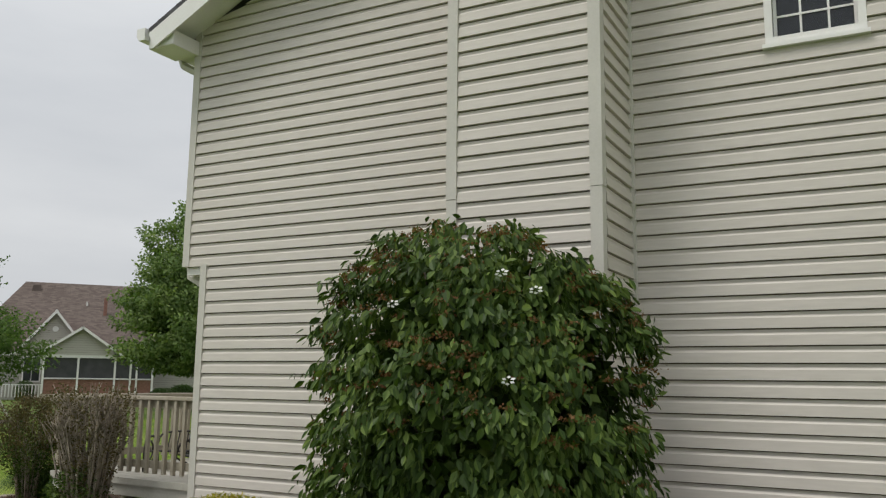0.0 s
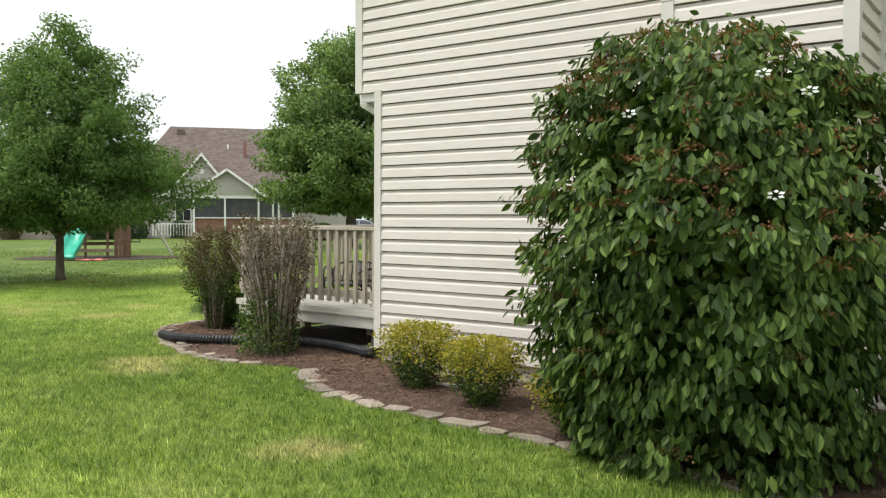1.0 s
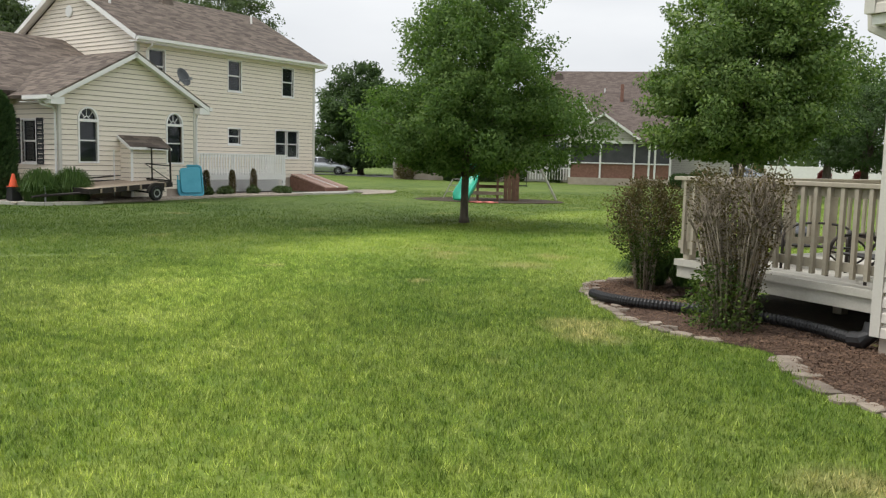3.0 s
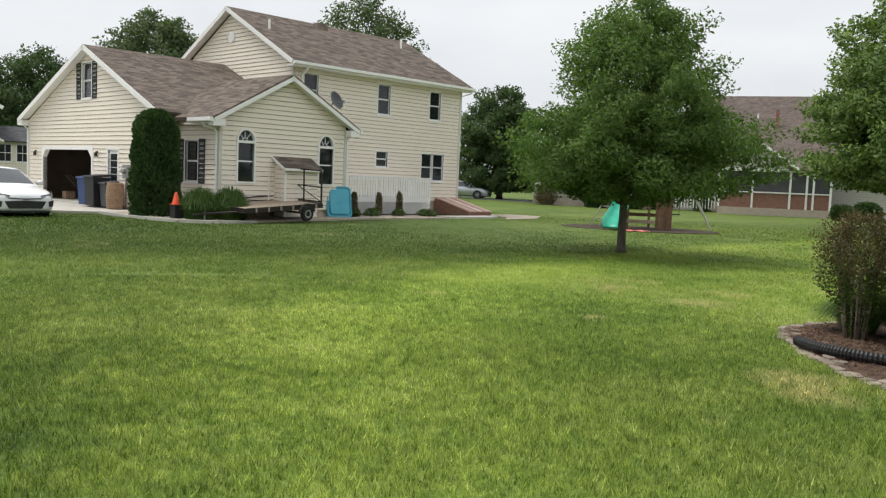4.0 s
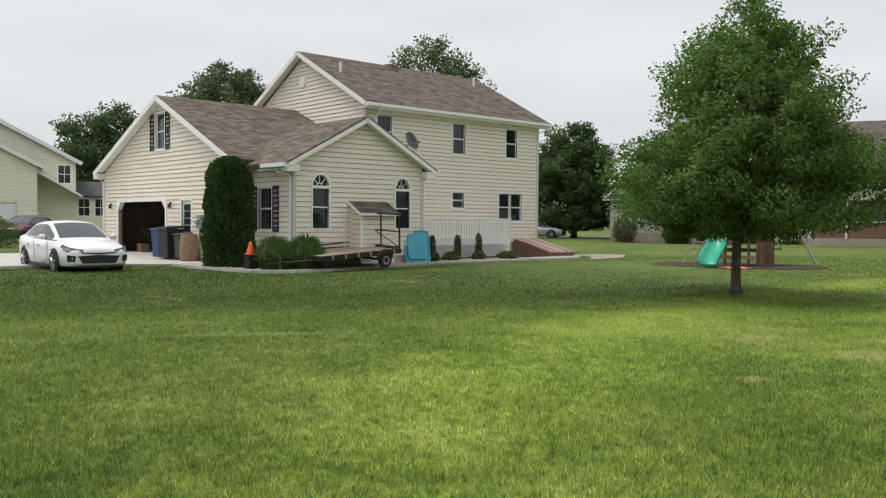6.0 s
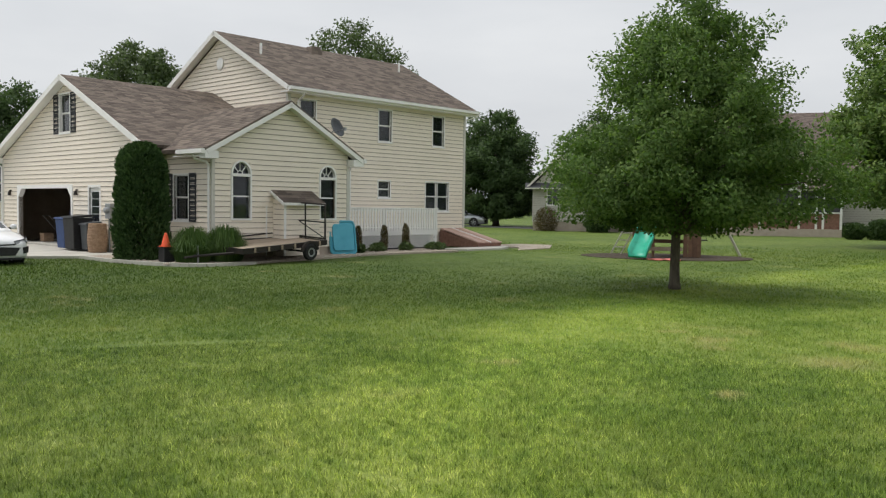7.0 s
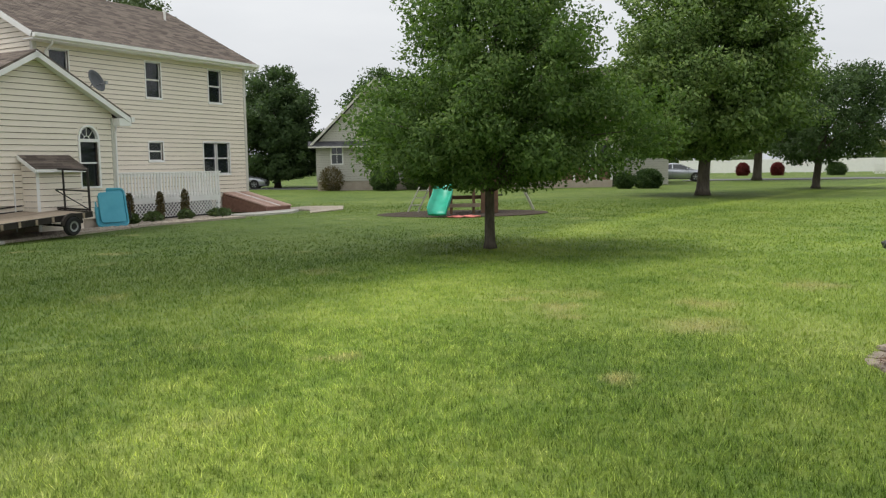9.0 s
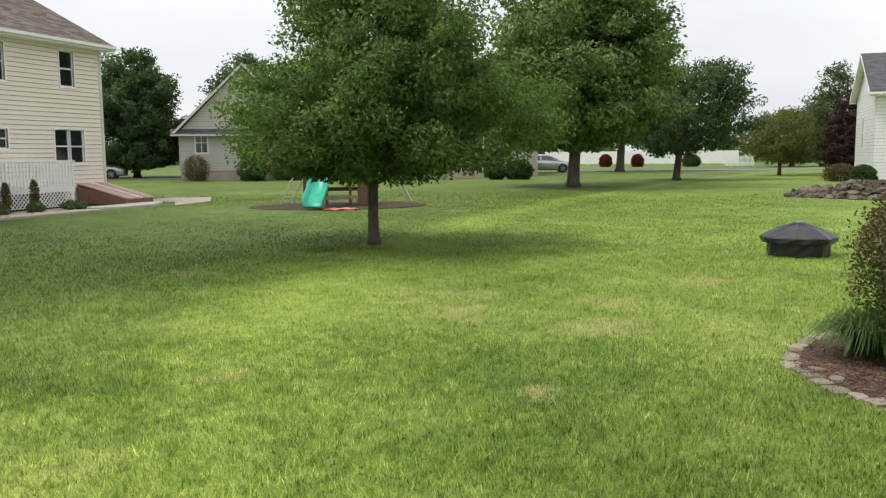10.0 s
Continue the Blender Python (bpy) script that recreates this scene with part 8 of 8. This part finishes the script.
# far low white building and fence line behind the maples
lb = thing("white_fence", "long white vinyl privacy fence beyond the maples", "fence", pose(-79.7, 85.7, 0, 0, 0, 34.4))
for k in range(13):
    part("panel", Mesh().box(k * 1.85 + 0.07, 0.02, 0.1, k * 1.85 + 1.82, 0.06, 1.70), "white_wood", lb)
    part("post", Mesh().box(k * 1.85 - 0.06, -0.02, 0, k * 1.85 + 0.07, 0.11, 1.78), "white_wood", lb)
far_fence = thing("white_fence", "white picket fence panel beside the low building", "fence", pose(-55.6, 88.2, 0, 0, 0, 34))
for k in range(24):
    part("picket", Mesh().box(k * 0.13, -0.02, 0, k * 0.13 + 0.08, 0.02, 1.1), "white_wood", far_fence)
part("rail", Mesh().box(-0.05, 0.02, 0.3, 3.2, 0.06, 0.4).box(-0.05, 0.02, 0.8, 3.2, 0.06, 0.9), "white_wood", far_fence)
for nm, outline, mat, lab in (("far_drive", [(-56, 60), (-47, 70), (-30, 84), (-26, 80), (-44, 64), (-53, 55)], "asphalt", "grey street beyond the lawns"), ("side_street", [(-90, 14), (-62, 30), (-57, 52), (-54, 52), (-59, 29), (-88, 9)], "asphalt", "grey side street past the far houses"),
                              ("far_street", [(-95, -40), (-78, -8), (-74, 8), (-70, 8), (-73, -9), (-90, -42)], "asphalt", "grey street beyond the driveway")):
    tagged(part(nm, Mesh().slab(outline, -0.1, 0.03), mat), lab, "road", kind="structure")
car("car", "silver saloon car parked beneath the maples", pose(-52.2, 53.4, 0.03, 0, 0, 45), "car_silver")
car("car", "dark red car parked before the cream house", pose(-56.5, -11.8, 0.03, 0, 0, -15), "car_dark")
car("car", "silver car parked on the side street", pose(-68.5, 23.2, 0.03, 0, 0, 60), "car_silver")

# ---- farther trees and shrubs ----
round_ = [(0, 1.5), (0.12, 3.0), (0.35, 4.0), (0.6, 3.9), (0.82, 2.9), (0.95, 1.5), (1, 0.4)]
cone_ = [(0, 1.6), (0.1, 2.6), (0.3, 3.0), (0.5, 2.7), (0.75, 1.8), (0.92, 0.9), (1, 0.2)]


def far_tree(x, y, height, width, base, profile, leaves, leaf, mat, seed, label, trunk=0.25, lean=(0, 0), z=0.0):
    k = width / 2 / max(r for _, r in profile)
    return tree("tree", label, x, y, height, base, [(h, r * k) for h, r in profile], leaves, leaf, mat, seed, trunk, 420, width * 0.085, lean, 10, z, hollow=0.3)


far_tree(-68.8, 26.5, 9.3, 7.2, 0.7, [(0, 2.2), (0.1, 2.9), (0.35, 3.1), (0.6, 2.9), (0.8, 2.2), (0.93, 1.3), (1, 0.4)], 64000, 0.23, "leaf_dark", 101, "dense dark green tree beside the tan house")
far_tree(-83.4, -1.1, 15.5, 9.4, 3.5, round_, 42000, 0.30, "leaf_far", 102, "tall green tree behind the garage roof", 0.35)
far_tree(-81.8, 17.4, 18.2, 11.6, 3.0, round_, 42000, 0.30, "leaf_far", 103, "tall green tree behind the ridge of the tan house", 0.35)
far_tree(-87.8, -11.9, 11.6, 10.6, 0.6, round_, 42000, 0.30, "leaf_dark", 104, "green tree behind the cream house", 0.3)
far_tree(-48.5, 58.5, 12.0, 9.5, 2.0, round_, 22000, 0.28, "leaf_big", 106, "green maple farther down the lawns", 0.32)
far_tree(-33.2, 54.7, 4.3, 4.8, 0.8, round_, 14000, 0.15, "leaf_olive", 107, "small olive-green tree with a brownish crown", 0.12)
far_tree(-32.4, 61.5, 7.8, 5.0, 0.8, cone_, 16000, 0.20, "leaf_far", 108, "tall green tree beside the white house", 0.22)
far_tree(-28.7, 54.2, 5.4, 3.2, 0.3, cone_, 14000, 0.16, "leaf_red", 109, "dark purple-leaved tree beside the white house", 0.16)
far_tree(-68, 36.0, 9.5, 7.5, 1.0, round_, 26000, 0.25, "leaf_dark", 110, "dark green tree behind the grey house", 0.25)
far_tree(-62.5, 47.0, 7.5, 7.0, 0.6, round_, 18000, 0.25, "leaf_far", 111, "green tree beside the brown-roofed house", 0.22)
far_tree(-46, 84, 5.4, 8.0, 0.5, round_, 16000, 0.28, "leaf_far", 112, "distant green tree by the street", 0.25)


def far_bush(x, y, w, h, mat, seed, label, leaves=2600, leaf=0.10, z=0.0, group=""):
    return shrub("bush", label, x, y, z, h, [(0, w * 0.38), (0.3, w * 0.5), (0.7, w * 0.46), (0.92, w * 0.3), (1, w * 0.12)], leaves, leaf, mat, seed, 8, 0.8, 0.015, w * 0.15, w * 0.3, 0.4, 0.0, stem_mat="bark", group=group)


far_bush(-58.0, 25.9, 1.7, 1.6, "leaf_brown", 121, "bronze shrub beside the grey house")
far_bush(-55.6, 28.6, 1.9, 1.5, "leaf_dark", 122, "rounded dark green bush before the grey house", 7000, 0.12)
far_bush(-55.0, 31.0, 2.4, 1.8, "leaf_far", 123, "pale flowering bush before the grey house", 7000, 0.12)
far_bush(-55.3, 33.5, 1.8, 1.2, "leaf_dark", 124, "dark green bush on the lawn edge")
far_bush(-42.6, 39.7, 1.7, 1.15, "leaf_dark", 125, "dark green bush behind the maples", 7000, 0.12)
far_bush(-43.4, 38.5, 1.1, 0.9, "leaf_dark", 126, "green bush behind the maples", 7000, 0.12)
far_bush(-64.1, 77.6, 1.4, 1.35, "leaf_brightred", 127, "bright red-leaved bush by the low building", 7000, 0.12, group="red bushes")
far_bush(-61.3, 79.6, 1.4, 1.35, "leaf_brightred", 128, "bright red-leaved bush by the low building", 7000, 0.12, group="red bushes")
far_bush(-56.6, 82.8, 2.0, 1.3, "leaf_dark", 129, "dark bush by the low building", 7000, 0.12)
far_bush(-22.6, 41.0, 1.15, 0.9, "leaf_dark", 130, "rounded dark bush by the white house", 6000, 0.09)
far_bush(-25.4, 45.3, 1.7, 0.9, "leaf_brown", 131, "low bronze bush by the white house")
far_bush(-49.5, 40.5, 1.3, 0.7, "leaf_far", 132, "low green bush before the porch")
far_bush(-47.6, 42.6, 2.0, 0.9, "leaf_far", 133, "low flowering bush before the porch")
far_bush(-53.2, 35.6, 1.4, 1.3, "leaf_dark", 134, "dark bush at the porch steps")
far_bush(-59.5, -15.5, 4.5, 1.6, "leaf_far", 135, "broad low green bush before the cream house", 1400, 0.14)
far_bush(-44.6, -10.6, 2.6, 1.35, "leaf_dark", 137, "clipped dark green hedge beside the driveway", 3000, 0.09)
far_bush(-70.0, 21.5, 2.2, 1.5, "leaf_dark", 136, "dark green bush along the side street")
# hedge of distant trees that closes the view all round
rng = np.random.default_rng(200)
wood = thing("far_woods", "distant line of trees closing the view", "woods", kind="stuff")
pts = []
for k in range(430):
    a = rng.uniform(0, 2 * math.pi)
    d = rng.uniform(115, 170)
    cx, cy = -10 + d * math.cos(a), 5 + d * math.sin(a)
    h, w = rng.uniform(3.0, 8.0), rng.uniform(4, 8)
    n_ = 90
    hs = rng.uniform(0, 1, n_)
    aa = rng.uniform(0, 6.283, n_)
    r = w * 0.5 * np.sqrt(np.clip(1 - (hs * 1.6 - 0.7) ** 2, 0.05, 1)) * np.sqrt(rng.uniform(0.2, 1, n_))
    pts.append(np.stack([cx + r * np.cos(aa), cy + r * np.sin(aa), hs * h], 1))
facets("far_crowns", leaf_quads(rng, np.concatenate(pts), 1.25, None, 1.0, 0.8), 4, "leaf_far", wood)
# ---- flat edging stones along the bed ----
rng = np.random.default_rng(9)
edging = thing("stone_edging", "irregular flat tan flagstones edging the mulch bed", "edging", pose(0, 0, 0), kind="structure")
EDGE_LONG = [q for q in EDGE if q.x < -0.6]
path_d = [0.0]
for a, b in zip(EDGE_LONG, EDGE_LONG[1:]):
    path_d.append(path_d[-1] + (b - a).length)


def on_edge(d):
    i = min(len(path_d) - 2, max(0, int(np.searchsorted(path_d, d)) - 1))
    f = (d - path_d[i]) / max(1e-6, path_d[i + 1] - path_d[i])
    q = EDGE_LONG[i].lerp(EDGE_LONG[i + 1], f)
    t_ = (EDGE_LONG[i + 1] - EDGE_LONG[i]).normalized()
    return q, t_


def flagstone(w, d, h, r):
    st_ = Mesh()
    base = []
    for q in range(8):
        a = q / 8 * 2 * math.pi + r.uniform(-0.15, 0.15)
        e = 1 / max(abs(math.cos(a)), abs(math.sin(a))) ** 0.6
        base.append((w / 2 * math.cos(a) * e * r.uniform(0.78, 1.12), d / 2 * math.sin(a) * e * r.uniform(0.72, 1.18)))
    for z, g in ((-0.03, 1.0), (h * 0.7, 1.0), (h, 0.88)):
        st_.v += [(x * g, y * g, z + r.uniform(-0.004, 0.004)) for x, y in base]
    st_.f = [tuple(range(7, -1, -1)), tuple(range(16, 24))] + [(j * 8 + q, j * 8 + (q + 1) % 8, j * 8 + 8 + (q + 1) % 8, j * 8 + 8 + q) for j in range(2) for q in range(8)]
    return st_


d = 0.1
while d < path_d[-1] - 0.1:
    q, t_ = on_edge(d)
    small = q.x < -6.3
    w = rng.uniform(0.16, 0.40) * (0.7 if small else 1.0)
    dep = rng.uniform(0.14, 0.25) * (0.75 if small else 1.0)
    q, t_ = on_edge(d + w / 2)
    ang = math.degrees(math.atan2(t_.y, t_.x))
    if not (-6.75 < q.x < -6.3 and rng.uniform() < 0.5):
        part("flagstone", flagstone(w * 1.02, dep, rng.uniform(0.010, 0.018), rng), "stone", edging, m=pose(q.x, q.y + rng.uniform(-0.04, 0.04), -0.012, rng.uniform(-2.5, 2.5), rng.uniform(-2.5, 2.5), ang + rng.uniform(-14, 14)))
        if rng.uniform() < 0.35 and q.x < -5.2:
            nrm = Vector((-t_.y, t_.x, 0))
            part("flagstone", flagstone(w * 0.8, dep * 0.7, 0.015, rng), "stone", edging, m=pose(q.x - nrm.x * 0.12, q.y - nrm.y * 0.12 + 0.0, 0.0, rng.uniform(-5, 5), rng.uniform(-5, 5), ang + rng.uniform(-30, 30)))
    d += w + rng.uniform(0.0, 0.012)

# ---- lawn grass: single blades, thick by the walk and thinner far off ----
rng = np.random.default_rng(1234)


def blocked(x, y):
    """Where no lawn grows: bed, houses, drive, play ground."""
    ex = np.array([q.x for q in EDGE][::-1])
    ey = np.array([q.y for q in EDGE][::-1])
    order = np.argsort(ex[: -1])
    edge_y = np.interp(x, ex[order], ey[order], left=99, right=5.0)
    out = (y > edge_y - 0.04) & (x > -10.1) & (y < 9.5)
    out |= (x > -8.9) & (y > 6.5)
    c, s = math.cos(radians(118.36)), math.sin(radians(118.36))
    dx, dy = x + 28.18, y - 1.70
    hx_, hy_ = dx * c + dy * s, -dx * s + dy * c
    out |= (hx_ > -2.1) & (hx_ < 13.9) & (hy_ > -1.5 + 0.09 * np.clip(hx_, 0, 10)) & (hy_ < 12)
    out |= (hx_ < -1.2) & (hx_ > -14.2) & (hy_ > 4.3)
    c, s = math.cos(radians(62)), math.sin(radians(62))
    dx, dy = x + 28.73, y - 16.1
    px_, py_ = dx * c + dy * s, -dx * s + dy * c
    out |= (px_ / 2.7) ** 2 + ((py_ + 0.1) / 1.9) ** 2 < 1
    return out


def walk_distance(x, y):
    t_ = np.clip((0.4 - x) / 7.6, 0, 1)
    return np.hypot(x - (0.4 - 7.6 * t_), y - 0.5)


def lawn(name, count, near, far, box, height, width, label, rim=0.55, material="blade"):
    x = rng.uniform(box[0], box[2], count)
    y = rng.uniform(box[1], box[3], count)
    r = walk_distance(x, y)
    keep = (r > near) & (r < far) & ~blocked(x, y)
    # the density falls off towards the far rim
    keep &= rng.uniform(0, 1, count) < np.clip(1.15 - (1.15 - rim) * (r - near) / (far - near), 0.0, 1)
    x, y = x[keep], y[keep]
    n_ = len(x)
    tuft = 0.5 + 0.5 * np.sin(x * 3.1 + 1.7 * np.sin(y * 2.3)) * np.sin(y * 3.7 + 1.3 * np.sin(x * 2.9))
    h = height * rng.uniform(0.4, 1.1, n_) * (0.6 + 0.7 * tuft)
    a, lean = rng.uniform(0, 2 * math.pi, n_), rng.uniform(0.3, 2.2, n_)
    w = width * rng.uniform(0.6, 1.4, n_)
    base = np.stack([x, y, np.full(n_, -0.025)], 1)
    side = np.stack([np.cos(a + 1.4), np.sin(a + 1.4), np.zeros(n_)], 1) * w[:, None]
    tip = base + np.stack([np.cos(a) * lean * h, np.sin(a) * lean * h, h + 0.02], 1)
    ob = facets(name, np.stack([base - side, base + side, tip], 1), 3, material)
    return tagged(ob, label, "grass", kind="stuff")


lawn("lawn_grass", 1300000, -1.0, 7.5, (-14.5, -7.0, 4.0, 8.6), 0.034, 0.0036, "short green lawn grass with paler and dry blades")
lawn("lawn_grass", 640000, 7.5, 15.0, (-22.5, -9.0, 3.0, 16.0), 0.034, 0.0068, "short green lawn grass farther from the house", material="blade_far")
lawn("lawn_grass", 560000, 15.0, 38.0, (-44.0, -16.0, -2.0, 40.0), 0.030, 0.013, "short green lawn grass on the far lawn", 0.0, "blade_far")
